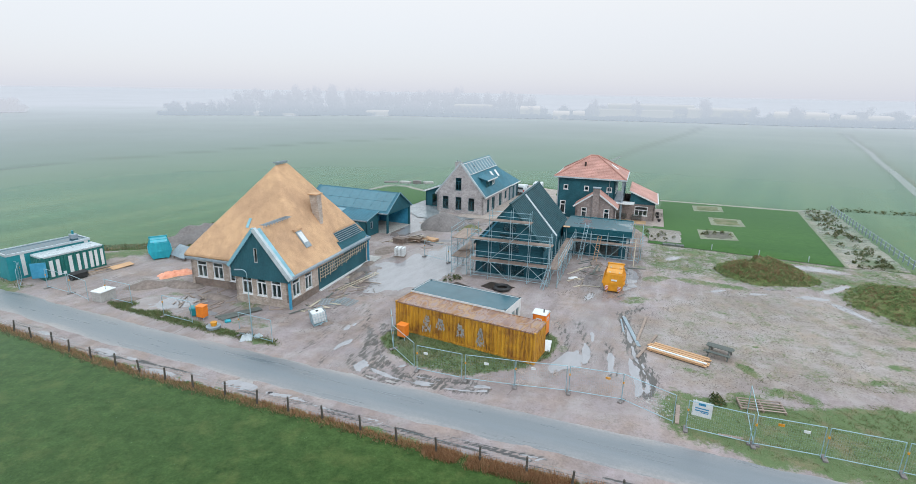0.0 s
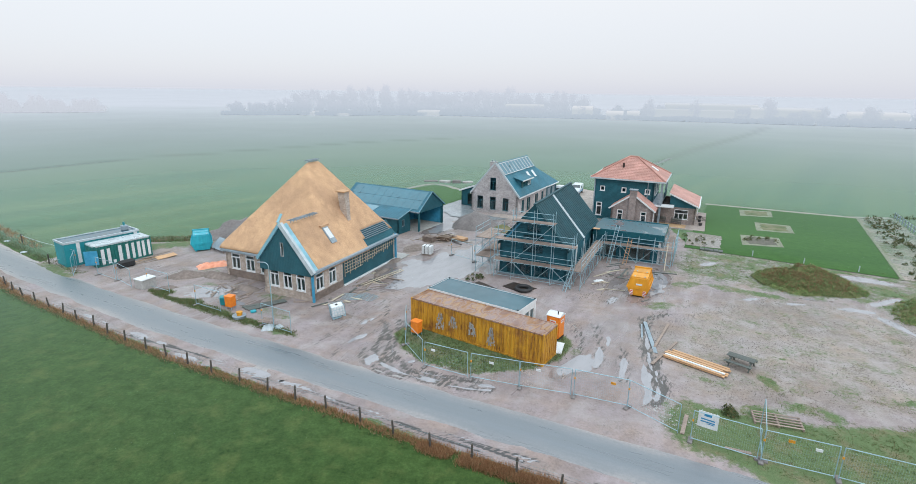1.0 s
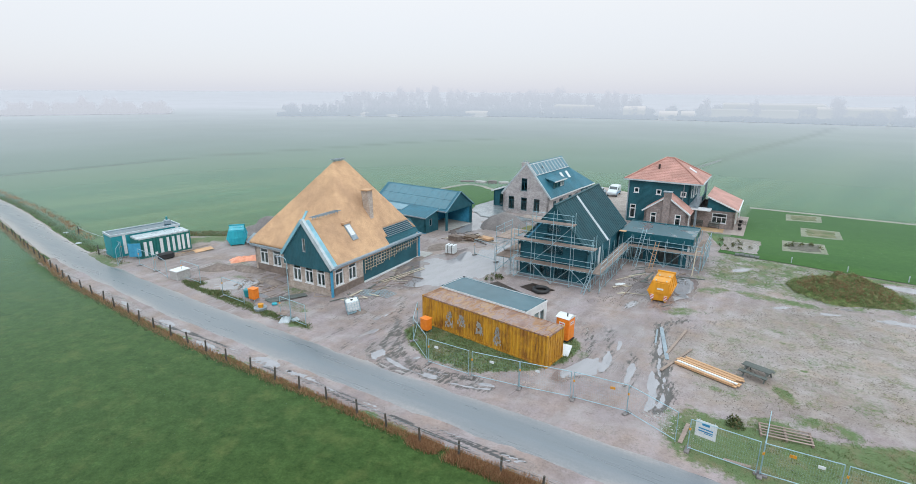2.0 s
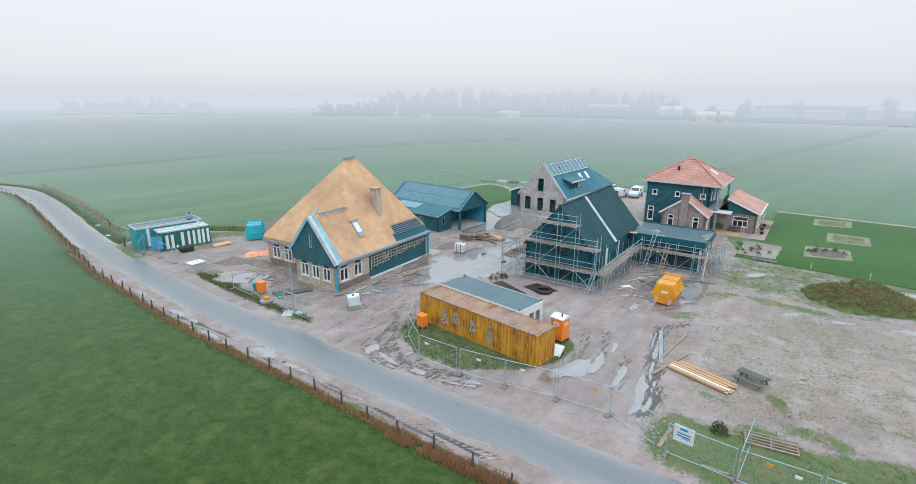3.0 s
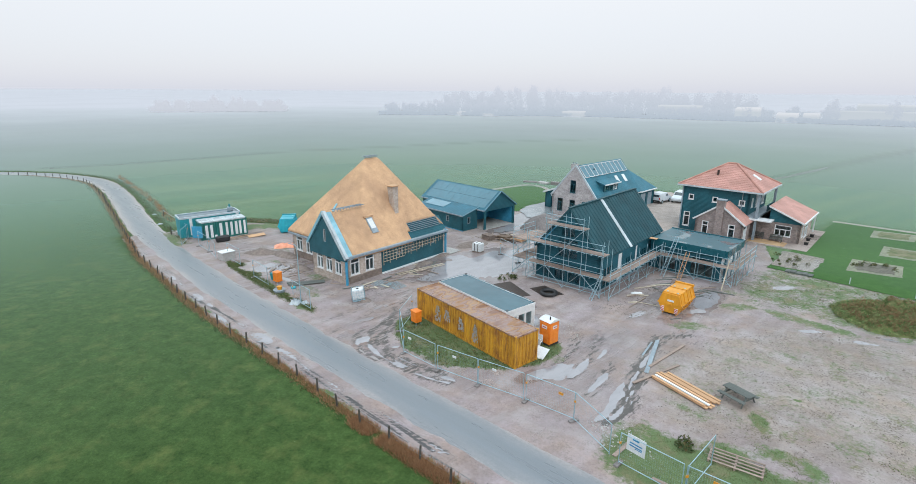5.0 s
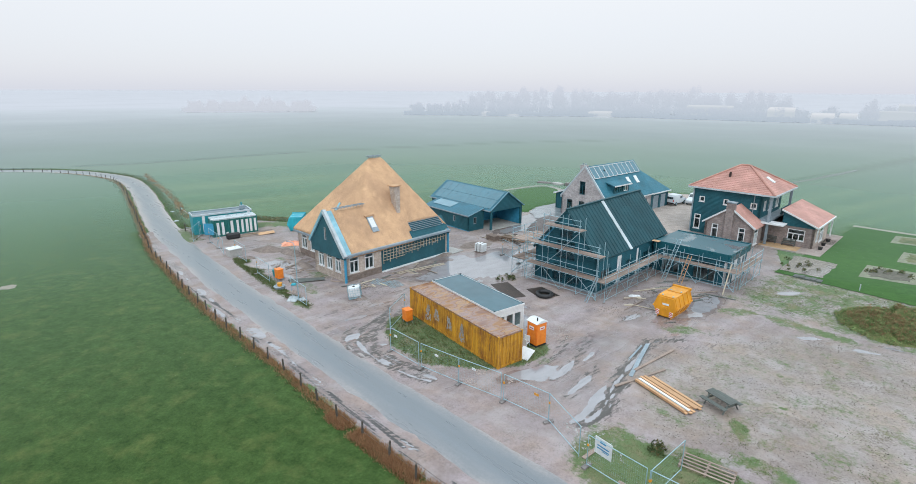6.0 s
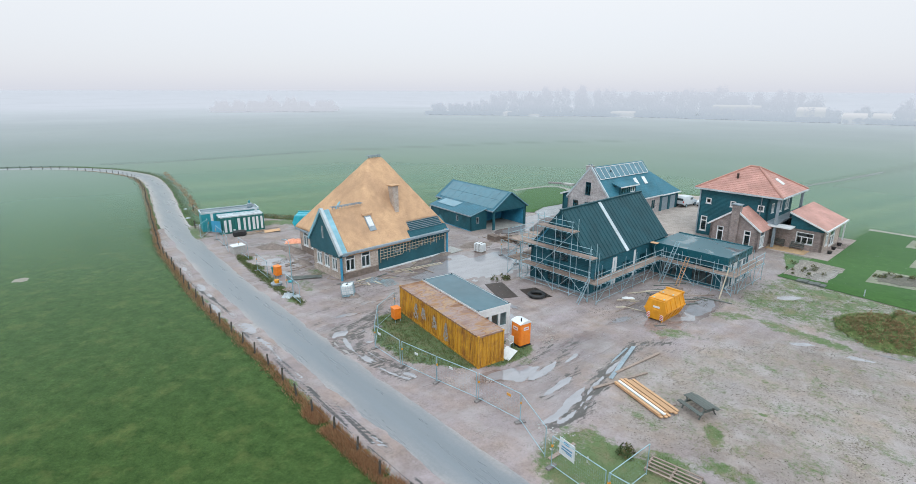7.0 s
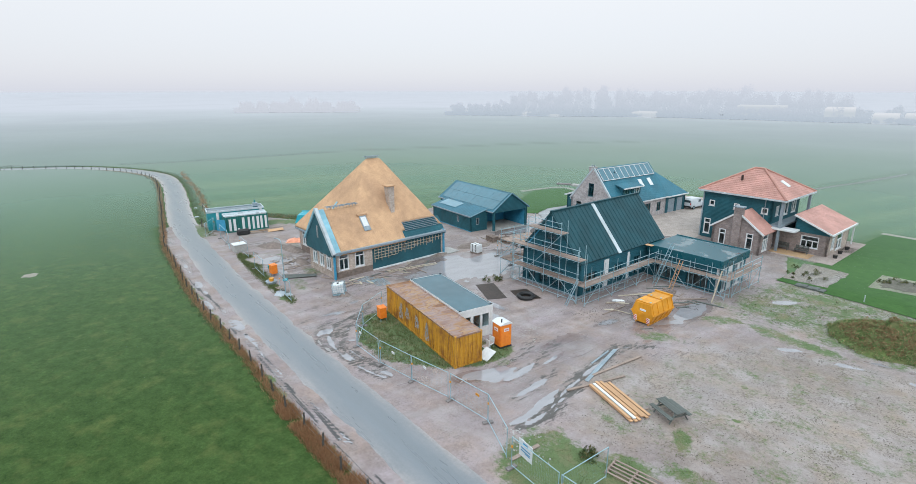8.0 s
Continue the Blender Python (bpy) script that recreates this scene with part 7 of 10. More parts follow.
def corrugated(bm, p, q, z0, z1, pitch=0.28, depth=0.045, cap=0.0):
    """A trapezoid-ribbed steel sheet standing between two points; its outer face is to the right of the way from p to q."""
    p, q = Vector((*p, 0)), Vector((*q, 0))
    d = (q - p)
    n = d.length
    d.normalize()
    out = Vector((d.y, -d.x, 0))
    k = max(2, int(n / pitch))
    prof = []
    for i in range(k):
        a = n * i / k
        s = n / k
        prof += [(a, 0), (a + 0.5 * s, 0), (a + 0.6 * s, -depth), (a + 0.9 * s, -depth)]
    prof.append((n, 0))
    low = [bm.verts.new(p + d * a + out * o + Vector((0, 0, z0))) for a, o in prof]
    top = [bm.verts.new(p + d * a + out * o + Vector((0, 0, z1))) for a, o in prof]
    for i in range(len(prof) - 1):
        bm.faces.new((low[i], low[i + 1], top[i + 1], top[i]))


def container(m, L, W, H, paint, roof_paint, label, name="shipping_container", doors=True):
    """A shipping container: ribbed sides and roof, corner posts, rails, castings and doors."""
    t = thing(name, m, label, "container")
    sides = [((0.12, 0.02), (L - 0.12, 0.02)), ((L - 0.02, 0.12), (L - 0.02, W - 0.12)), ((L - 0.12, W - 0.02), (0.12, W - 0.02)), ((0.02, W - 0.12), (0.02, 0.12))]
    for i, (p, q) in enumerate(sides):
        if i == 3 and doors:
            continue
        bm = bmesh.new()
        corrugated(bm, p, q, 0.16, H - 0.1, 0.32, 0.065)
        part("side_panel" if i in (0, 2) else "end_panel", bm, paint, t)
    for x in (0, L - 0.14):
        for y in (0, W - 0.14):
            part("corner_post", boxed(x, x + 0.14, y, y + 0.14, 0, H, bevel=0.015), paint, t)
    for y in (0.0, W - 0.1):
        part("bottom_rail", boxed(0.14, L - 0.14, y, y + 0.1, 0.02, 0.17), paint, t)
        part("top_rail", boxed(0.14, L - 0.14, y, y + 0.1, H - 0.11, H), roof_paint, t)
    for x in (0.0, L - 0.1):
        part("end_rail", boxed(x, x + 0.1, 0.14, W - 0.14, 0.02, 0.17), paint, t)
        part("end_header", boxed(x, x + 0.1, 0.14, W - 0.14, H - 0.13, H), roof_paint, t)
    bm = bmesh.new()
    n = int(L / 0.42)
    prev = None
    for i in range(n * 4 + 1):
        x = 0.1 + (L - 0.2) * i / (n * 4)
        z = H - 0.03 + (0.018 if i % 4 in (1, 2) else 0.0)
        row = [bm.verts.new((x, y, z)) for y in (0.1, W - 0.1)]
        if prev:
            bm.faces.new((prev[0], row[0], row[1], prev[1]))
        prev = row
    part("roof", bm, roof_paint, t, "rust-stained roof")
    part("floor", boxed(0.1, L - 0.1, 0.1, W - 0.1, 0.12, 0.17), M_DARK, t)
    if doors:
        for a, b in ((0.14, W / 2 - 0.01), (W / 2 + 0.01, W - 0.14)):
            leaf = part("door", boxed(0.02, 0.07, a, b, 0.18, H - 0.14), paint, t)
            for y in (a + 0.25, b - 0.25):
                part("lock_bar", tube(bmesh.new(), (-0.02, y, 0.1), (-0.02, y, H - 0.1), 0.022, 6), M_GALV, leaf)
    for x in (-0.01, L - 0.165):
        for y in (-0.01, W - 0.165):
            for z in (-0.005, H - 0.11):
                part("corner_casting", boxed(x, x + 0.175, y, y + 0.175, z, z + 0.118, bevel=0.015), paint, t)
    return t


rusty = container(isle(-23.95, 34.5, 0.04), 12.5, 2.42, 2.6, M_RUST, M_RUST_ROOF, "long ochre shipping container streaked with rust")
# sprayed paint on the side: loose grey blots
rng = random.Random(21)
for cx, w, h, base in ((3.1, 0.9, 1.5, 0.5), (4.4, 0.9, 0.9, 1.0), (6.2, 0.9, 1.0, 0.8), (8.0, 0.7, 1.5, 0.45)):
    bm = bmesh.new()
    for _ in range(70):
        f = rng.random()
        x = cx + rng.uniform(-0.5, 0.5) * w * (1.1 - 0.7 * f)
        z = base + f * h
        s, tall = rng.uniform(0.015, 0.05), rng.uniform(0.05, 0.26)
        box(bm, x - s, x + s, -0.006, -0.002, z - tall / 2, z + tall / 2)
    part("sprayed_mark", bm, M_CONCRETE, rusty, "pale grey sprayed mark")


def site_cabin():
    L, W, H = 9.0, 3.25, 2.75
    t = thing("site_cabin", isle(-23.95, 37.0, 0.03), "white flat-roofed site cabin with grey roof", "site cabin")
    bm = bmesh.new()
    wall(bm, placed(0, 0), L, lambda x: H - 0.12, 0.1)
    part("wall", bm, M_WHITE, t)
    o = [(0.35, 1.15, 0.85, 2.1), (1.3, 2.1, 0.15, 2.1), (2.2, 2.95, 0.85, 2.1)]
    m = pose(L, 0, 0, 0, 0, 90)
    bm = bmesh.new()
    wall(bm, m, W, lambda x: H - 0.12, 0.1, o)
    part("end_wall", bm, M_WHITE, t)
    for a, b, lo, hi in o:
        window(t, m @ placed(a, 0.02, lo), b - a, hi - lo, 1, 0, sill=False, bar=0.05)
    bm = bmesh.new()
    wall(bm, pose(L, W, 0, 0, 0, 180), L, lambda x: H - 0.12, 0.1)
    part("wall", bm, M_WHITE, t)
    bm = bmesh.new()
    wall(bm, pose(0, W, 0, 0, 0, -90), W, lambda x: H - 0.12, 0.1)
    part("end_wall", bm, M_WHITE, t)
    part("floor", boxed(0.1, L - 0.1, 0.1, W - 0.1, 0.05, 0.15), M_CURTAIN, t)
    part("roof", boxed(0.06, L - 0.06, 0.06, W - 0.06, H - 0.14, H - 0.05), M_CABIN_ROOF, t, "wet grey roof sheet")
    for a in ((-0.04, L + 0.04, -0.04, 0.07), (-0.04, L + 0.04, W - 0.07, W + 0.04)):
        part("roof_rim", boxed(*a, H - 0.22, H, bevel=0.01), M_WHITE, t)
        part("rim_cap", boxed(a[0] + 0.02, a[1] - 0.02, a[2] + 0.02, a[3] - 0.02, H - 0.005, H + 0.012), M_CABIN_ROOF, t, "dark sealed edge of the roof")
    for a in ((-0.04, 0.07, 0.07, W - 0.07), (L - 0.07, L + 0.04, 0.07, W - 0.07)):
        part("roof_rim", boxed(*a, H - 0.22, H, bevel=0.01), M_WHITE, t)
        part("rim_cap", boxed(a[0] + 0.02, a[1] - 0.02, a[2] + 0.02, a[3] - 0.02, H - 0.005, H + 0.012), M_CABIN_ROOF, t, "dark sealed edge of the roof")
    for x in (0.02, L - 0.14):
        for y in (0.02, W - 0.14):
            part("corner_casting", boxed(x, x + 0.12, y, y + 0.12, H - 0.02, H + 0.05), M_RUBBER, t)
            part("corner_post", boxed(x - 0.05, x + 0.16, y - 0.05, y + 0.16, 0, H - 0.23), M_WHITE, t)
    part("base_rail", boxed(-0.03, L + 0.03, -0.03, 0.1, 0, 0.14), M_LEAD, t)
    return t


site_cabin()


def toilet():
    t = thing("portable_toilet", isle(-13.4, 39.2, 0.03), "orange portable toilet with a white roof", "toilet")
    s, H = 1.12, 2.05
    part("base", boxed(-0.02, s + 0.02, -0.02, s + 0.02, 0, 0.14), M_RUBBER, t)
    bm = bmesh.new()
    box(bm, 0, s, 0, s, 0.14, H)
    bmesh.ops.bevel(bm, geom=bm.edges[:], offset=0.05, segments=2, affect="EDGES")
    body = part("body", bm, M_ORANGE, t)
    part("door", boxed(0.14, s - 0.14, -0.03, 0.01, 0.2, H - 0.12, bevel=0.02), M_ORANGE, body)
    for a in ((s - 0.015, s + 0.012, 0.35, 0.85, 1.45, 1.72), (0.3, 0.82, -0.05, -0.031, 1.45, 1.72)):
        part("sticker", boxed(*a), M_WHITE, body, "white sticker")
        b = list(a)
        if a[1] > 1:
            b[0], b[1], b[2], b[3], b[4], b[5] = s + 0.013, s + 0.016, 0.42, 0.78, 1.54, 1.62
        else:
            b[2], b[3], b[0], b[1], b[4], b[5] = -0.054, -0.051, 0.38, 0.74, 1.54, 1.62
        part("printed_bar", boxed(*b), M_RED, body)
    bm = bmesh.new()
    prev = None
    for i in range(9):
        a = i / 8
        y = -0.05 + (s + 0.1) * a
        z = H + 0.3 * math.sin(math.pi * (0.12 + 0.76 * a)) - 0.1
        row = [bm.verts.new((x, y, z)) for x in (-0.05, s + 0.05)] + [bm.verts.new((x, y, H - 0.02)) for x in (-0.05, s + 0.05)]
        if prev:
            bm.faces.new((prev[0], prev[1], row[1], row[0]))
            bm.faces.new((prev[2], row[2], row[3], prev[3]))
            bm.faces.new((prev[0], row[0], row[2], prev[2]))
            bm.faces.new((prev[1], prev[3], row[3], row[1]))
        else:
            bm.faces.new((row[0], row[1], row[3], row[2]))
        prev = row
    bm.faces.new((prev[1], prev[0], prev[2], prev[3]))
    part("roof", bm, M_WHITE, t, "domed white roof")
    part("vent_pipe", tube(bmesh.new(), (0.85, 0.3, H), (0.85, 0.3, H + 0.42), 0.055, 8), M_RUBBER, t)
    return t


toilet()


def old_chair(m):
    t = thing("white_chair", m, "discarded white chair with a yellowed seat, by the container", "chair", "discarded chairs")
    part("seat", boxed(-0.25, 0.25, -0.25, 0.25, 0.4, 0.46, bevel=0.015), M_WHITE, t)
    part("back", boxed(-0.25, 0.25, 0.21, 0.27, 0.46, 0.95, bevel=0.015), M_WHITE, t)
    part("cushion", boxed(-0.2, 0.2, -0.2, 0.2, 0.462, 0.5, bevel=0.01), M_PAVING, t, "yellowed cushion")
    for x in (-0.22, 0.22):
        for y in (-0.22, 0.22):
            part("leg", tube(bmesh.new(), (x, y, 0), (x, y, 0.4), 0.02, 6), M_GALV, t)
    return t


chair = old_chair(isle(-12.6, 38.0, 0.04))
copy_thing(chair, isle(-12.9, 38.65, 0.04) @ pose(0, 0, 0, 0, 0, 20))
b = part("white_board", slab(bmesh.new(), [(0, 0, 0.05), (1.1, 0, 0.05), (1.1, 1.0, 0.55), (0, 1.0, 0.55)], 0.04), M_WHITE)
b.matrix_world = isle(-12.2, 36.95, 0.03) @ pose(0, 0, 0, 0, 0, 10)
tagged(b, "white board lying tilted beside the container", "board")
bm = bmesh.new()
tube(bm, (0, 0, 0), (0, 0, 0.5), 0.3, 14)
b = part("dark_barrel", bm, M_RUBBER)
b.matrix_world = isle(-13.0, 37.4, 0.03)
tagged(b, "squat dark barrel behind the container", "barrel")


def fuel_box(m):
    t = thing("orange_box_on_legs", m, "small orange metal box on legs in the grass", "equipment box")
    part("body", boxed(-0.38, 0.38, -0.32, 0.32, 0.28, 1.25, bevel=0.03), M_ORANGE, t)
    part("lid", boxed(-0.42, 0.42, -0.36, 0.36, 1.25, 1.32, bevel=0.02), M_ORANGE, t)
    for x in (-0.32, 0.32):
        for y in (-0.26, 0.26):
            part("leg", tube(bmesh.new(), (x, y, 0), (x, y, 0.3), 0.026, 6), M_GALV, t)
    return t


fuel_box(pose(-4.35, 39.9, 0.04, 0, 0, -27))


# ---- skips ----
def skip(m, L, W, H, paint, label, stripes=True):
    """A closed skip: six-sided section with a waist, ribs on its flanks, two lids."""
    t = thing("skip", m, label, "skip")
    sec = [(0.3, 0.14), (-0.1, H * 0.5), (0.22, H * 0.97), (W - 0.22, H * 0.97), (W + 0.1, H * 0.5), (W - 0.3, 0.14)]
    ends = ((0.0, 0.12), (L, -0.05))
    bm = bmesh.new()
    a = [bm.verts.new((0.12 * abs(z - H * 0.5) / H, y, z)) for y, z in sec]
    b = [bm.verts.new((L, y, z)) for y, z in sec]
    bm.faces.new(a[:1] + a[1:2] + a[4:])
    bm.faces.new(a[1:5])
    bm.faces.new(b[::-1])
    for i in range(6):
        j = (i + 1) % 6
        bm.faces.new((a[j], a[i], b[i], b[j]))
    bmesh.ops.recalc_face_normals(bm, faces=bm.faces[:])
    bmesh.ops.bevel(bm, geom=bm.edges[:], offset=0.03, segments=1, affect="EDGES")
    body = part("body", bm, paint, t)
    for x in (L * 0.06, L * 0.28, L * 0.52, L * 0.76, L * 0.96):
        for pts in (sec[0:3], sec[3:6]):
            for (y0, z0), (y1, z1) in zip(pts, pts[1:]):
                part("rib", beam(bmesh.new(), (x, y0, z0), (x, y1, z1), 0.09, 0.1), paint, body)
    for y in (-0.1, W + 0.1):
        part("side_rail", beam(bmesh.new(), (0.0, y, H * 0.5), (L, y, H * 0.5), 0.1, 0.12), paint, body)
    for y in (0.32, W - 0.42):
        part("foot_rail", boxed(0.1, L - 0.1, y, y + 0.1, 0.0, 0.15), paint, body)
    for k in range(2):
        x = 0.15 + k * (L / 2 - 0.05)
        lid = part("lid", boxed(x, x + L / 2 - 0.25, 0.2, W - 0.2, H * 0.97, H + 0.03, bevel=0.02), paint, t)
        for y in (0.4, W - 0.6):
            part("hinge", boxed(x + 0.1, x + 0.3, y, y + 0.12, H + 0.03, H + 0.08), M_GALV, lid)
    part("back_rim", boxed(L - 0.18, L + 0.04, 0.1, W - 0.1, H * 0.95, H + 0.14, bevel=0.03), paint, body)
    part("front_hook", boxed(-0.06, 0.02, W / 2 - 0.2, W / 2 + 0.2, H * 0.42, H * 0.55, bevel=0.02), paint, body)
    if stripes:
        for y in (0.2, W - 0.5):
            board = part("warning_plate", boxed(-0.02, 0.03, y, y + 0.3, 0.22, 0.72), M_WHITE, body, "red and white warning plate")
            for k in range(3):
                z = 0.24 + 0.16 * k
                bm = bmesh.new()
                hexa(bm, [(-0.026, y, z), (-0.02, y, z), (-0.02, y + 0.3, z + 0.07), (-0.026, y + 0.3, z + 0.07), (-0.026, y, z + 0.08), (-0.02, y, z + 0.08), (-0.02, y + 0.3, z + 0.15), (-0.026, y + 0.3, z + 0.15)])
                part("red_stripe", bm, M_RED, board)
        part("plate", boxed(-0.02, 0.03, W * 0.32, W * 0.62, H * 0.62, H * 0.7), M_WHITE, body)
    return t


skip(pose(15.02, 51.55, 0.03, 0, 0, -19 + 90) @ placed(0, -1.9), 3.5, 1.95, 2.05, M_YELLOW, "yellow closed skip with warning stripes in the yard")
skip(pose(-34.9, 59.2, 0.03, 0, 0, 122) @ placed(0, -1.0), 3.0, 2.2, 2.05, M_TURQ, "turquoise closed skip at the field edge", False)


# ---- green containers by the road ----
GC = pose(-42.75, 51.35, 0.03, 0, 0, 60.8)
green = container(GC, 6.06, 2.44, 2.45, M_GREEN, M_PALE_ROOF, "dark green container with big white painted marks", "green_container", False)
for x, w, z, h in ((0.62, 0.34, 0.25, 1.75), (1.24, 0.34, 0.25, 1.75), (1.76, 0.3, 0.25, 0.32), (2.42, 0.36, 0.25, 1.85), (3.22, 0.3, 0.25, 1.85), (3.84, 0.3, 0.25, 1.85), (4.44, 0.34, 0.25, 1.85), (4.98, 0.3, 0.25, 1.85), (5.58, 0.3, 0.25, 1.85)):
    part("white_mark", boxed(x, x + w, -0.022, -0.008, z, z + h), M_WHITE, green, "plain white painted mark")
part("roof_sheet", boxed(0.05, 6.0, 0.05, 2.4, 2.45, 2.5, bevel=0.01), M_PALE_ROOF, green, "pale grey roof sheet")
cabin = thing("teal_cabin", GC @ placed(-1.9, 2.75), "teal site cabin with pale roof rim behind the green container", "site cabin")
for a in ((0, 7.9, 0, 0.1), (0, 7.9, 2.6, 2.7)):
    part("wall", boxed(*a, 0, 2.7), M_TEAL, cabin)
for a in ((0, 0.1, 0.1, 2.6), (7.8, 7.9, 0.1, 2.6)):
    part("end_wall", boxed(*a, 0, 2.7), M_TEAL, cabin)
part("roof", boxed(0.02, 7.88, 0.02, 2.68, 2.7, 2.76), M_CABIN_ROOF, cabin)
for a in ((-0.06, 7.96, -0.06, 0.08), (-0.06, 7.96, 2.62, 2.76)):
    part("roof_rim", boxed(*a, 2.62, 2.86), M_TRIM, cabin, "pale roof rim")
for a in ((-0.06, 0.08, 0.08, 2.62), (7.82, 7.96, 0.08, 2.62)):
    part("roof_rim", boxed(*a, 2.62, 2.86), M_TRIM, cabin)
part("white_corner", boxed(7.3, 7.7, -0.03, -0.005, 0.3, 2.6), M_WHITE, cabin)
part("white_corner", boxed(1.2, 1.55, -0.03, -0.005, 0.3, 2.6), M_WHITE, cabin)
part("roof_unit", boxed(6.6, 7.3, 1.0, 1.7, 2.76, 3.35, bevel=0.08), M_LEAD, cabin, "grey unit on the roof")
part("roof_unit", tube(bmesh.new(), (6.9, 1.3, 3.3), (6.9, 1.3, 3.75), 0.12, 8), M_TEAL, cabin)
b = part("blue_board", boxed(-1.35, 0, -0.03, 0.03, 0.5, 2.1), M_FOIL)
b.matrix_world = GC @ pose(0.1, -0.55, 0, 0, 0, -38)
tagged(b, "bright blue sheet tied to a fence panel", "sheet")


# ---- site fence ----
def fence_panel(m, label="galvanised mesh site fence panel"):
    """A mesh panel 3.45 m long on two block feet."""
    t = thing("mesh_fence", m, label, "fence", "site fence panels")
    L, H = 3.45, 2.05
    for x in (0, L):
        part("upright", tube(bmesh.new(), (x, 0, 0.1), (x, 0, H), 0.026, 6), M_GALV, t)
    for z in (0.22, H):
        part("rail", tube(bmesh.new(), (0, 0, z), (L, 0, z), 0.024, 6), M_GALV, t)
    verts, faces = [], []
    for i in range(1, 29):
        x = L * i / 29
        k = len(verts)
        verts += [(x - 0.0018, 0, 0.22), (x + 0.0018, 0, 0.22), (x + 0.0018, 0, H), (x - 0.0018, 0, H)]
        faces.append((k, k + 1, k + 2, k + 3))
    for i in range(1, 8):
        z = 0.22 + (H - 0.22) * i / 8
        k = len(verts)
        verts += [(0, 0.004, z - 0.0018), (L, 0.004, z - 0.0018), (L, 0.004, z + 0.0018), (0, 0.004, z + 0.0018)]
        faces.append((k, k + 1, k + 2, k + 3))
    me = bpy.data.meshes.new("wire_mesh")
    me.from_pydata(verts, [], faces)
    me.materials.append(M_GALV)
    ob = new("wire_mesh", me)
    ob.parent = t
    tagged(ob, kind="stuff")
    for x in (0.0,):
        part("foot", boxed(x - 0.13, x + 0.13, -0.34, 0.34, 0.0, 0.13, bevel=0.02), M_SANDPILE, t)
    part("clip", boxed(-0.04, 0.05, -0.04, 0.04, 1.36, 1.5), M_YELLOW, t, "yellow fence clip")
    return t


FENCE = [(-4.9, 38.0), (-2.75, 34.75), (0.75, 33.5), (4.2, 32.8), (7.8, 32.2), (11.15, 31.3), (14.2, 28.35), (17.55, 26.95), (21.05, 25.9), (24.5, 24.7), (27.9, 23.4), (31.3, 22.2), (34.7, 21.0)]
proto = None


def fence_at(a, b, z=0.03):
    global proto
    d = math.atan2(b[1] - a[1], b[0] - a[0])
    m = pose(a[0], a[1], z, 0, 0, math.degrees(d))
    if proto is None:
        proto = fence_panel(m)
        return proto
    return copy_thing(proto, m)


for a, b in zip(FENCE, FENCE[1:]):
    fence_at(a, b)
fence_at((-5.5, 41.3), (-4.9, 38.0))
fence_at((-17.8, 39.9), (-14.6, 38.5))
fence_at((-25.9, 43.2), (-22.8, 41.9))
fence_at((-33.4, 46.9), (-30.2, 45.6))
fence_at((-41.0, 49.4), (-37.8, 48.0))
fence_at((-48.5, 52.8), (-45.3, 51.3))
fence_at((-45.2, 51.4), (-43.2, 48.6))
fence_at((-37.7, 48.1), (-34.6, 46.2))
fence_at((17.6, 27.0), (18.9, 30.2))
fence_at((-1.2, 60.0), (1.6, 58.2))
fence_at((-4.2, 62.3), (-1.2, 60.1))

# notice board on the fence
sign = thing("notice_board", pose(14.55, 28.62, 1.0, 0, 0, -27), "white notice board with blue print hung on the site fence", "sign")
part("board", boxed(0, 1.1, -0.06, -0.035, 0, 1.02), M_WHITE, sign)
for a in ((0.32, 0.72, 0.74, 0.9), (0.16, 0.92, 0.5, 0.58), (0.16, 0.92, 0.34, 0.42), (0.5, 0.92, 0.26, 0.31)):
    part("printed_bar", boxed(a[0], a[1], -0.064, -0.061, a[2], a[3]), M_BLUE_PRINT, sign, "plain blue bar")
for x in (0.15, 0.95):
    part("tie", tube(bmesh.new(), (x, -0.05, 0.98), (x, 0.05, 1.06), 0.012, 5), M_GALV, sign)
for i, (x, y, s, mat) in enumerate([(18.9, 26.9, 24, M_YELLOW), (20.0, 26.3, 0, M_WHITE), (5.4, 32.75, 0, M_WHITE), (2.2, 33.3, 0, M_WHITE), (10.2, 31.7, 0, M_YELLOW), (-2.1, 34.6, 0, M_WHITE), (26.2, 24.2, 0, M_YELLOW)]):
    b = part("fence_tag", boxed(-0.16, 0.16, -0.02, 0.02, 0, 0.16), mat)
    b.matrix_world = pose(x, y - 0.09, 1.5, 0, 0, -17)
    tagged(b, "small plate hung on the mesh fence", "plate", "plates on the fence")

# ---- timber, table and rack on the sandy ground ----


def bar_thing(name, p, q, w, h, mat, label, category, group=""):
    """A single plank or bar lying from p to q."""
    p, q = Vector(p), Vector(q)
    c = (p + q) / 2
    ob = part(name, beam(bmesh.new(), p - c, q - c, w, h), mat)
    ob.location = c
    return tagged(ob, label, category, group)


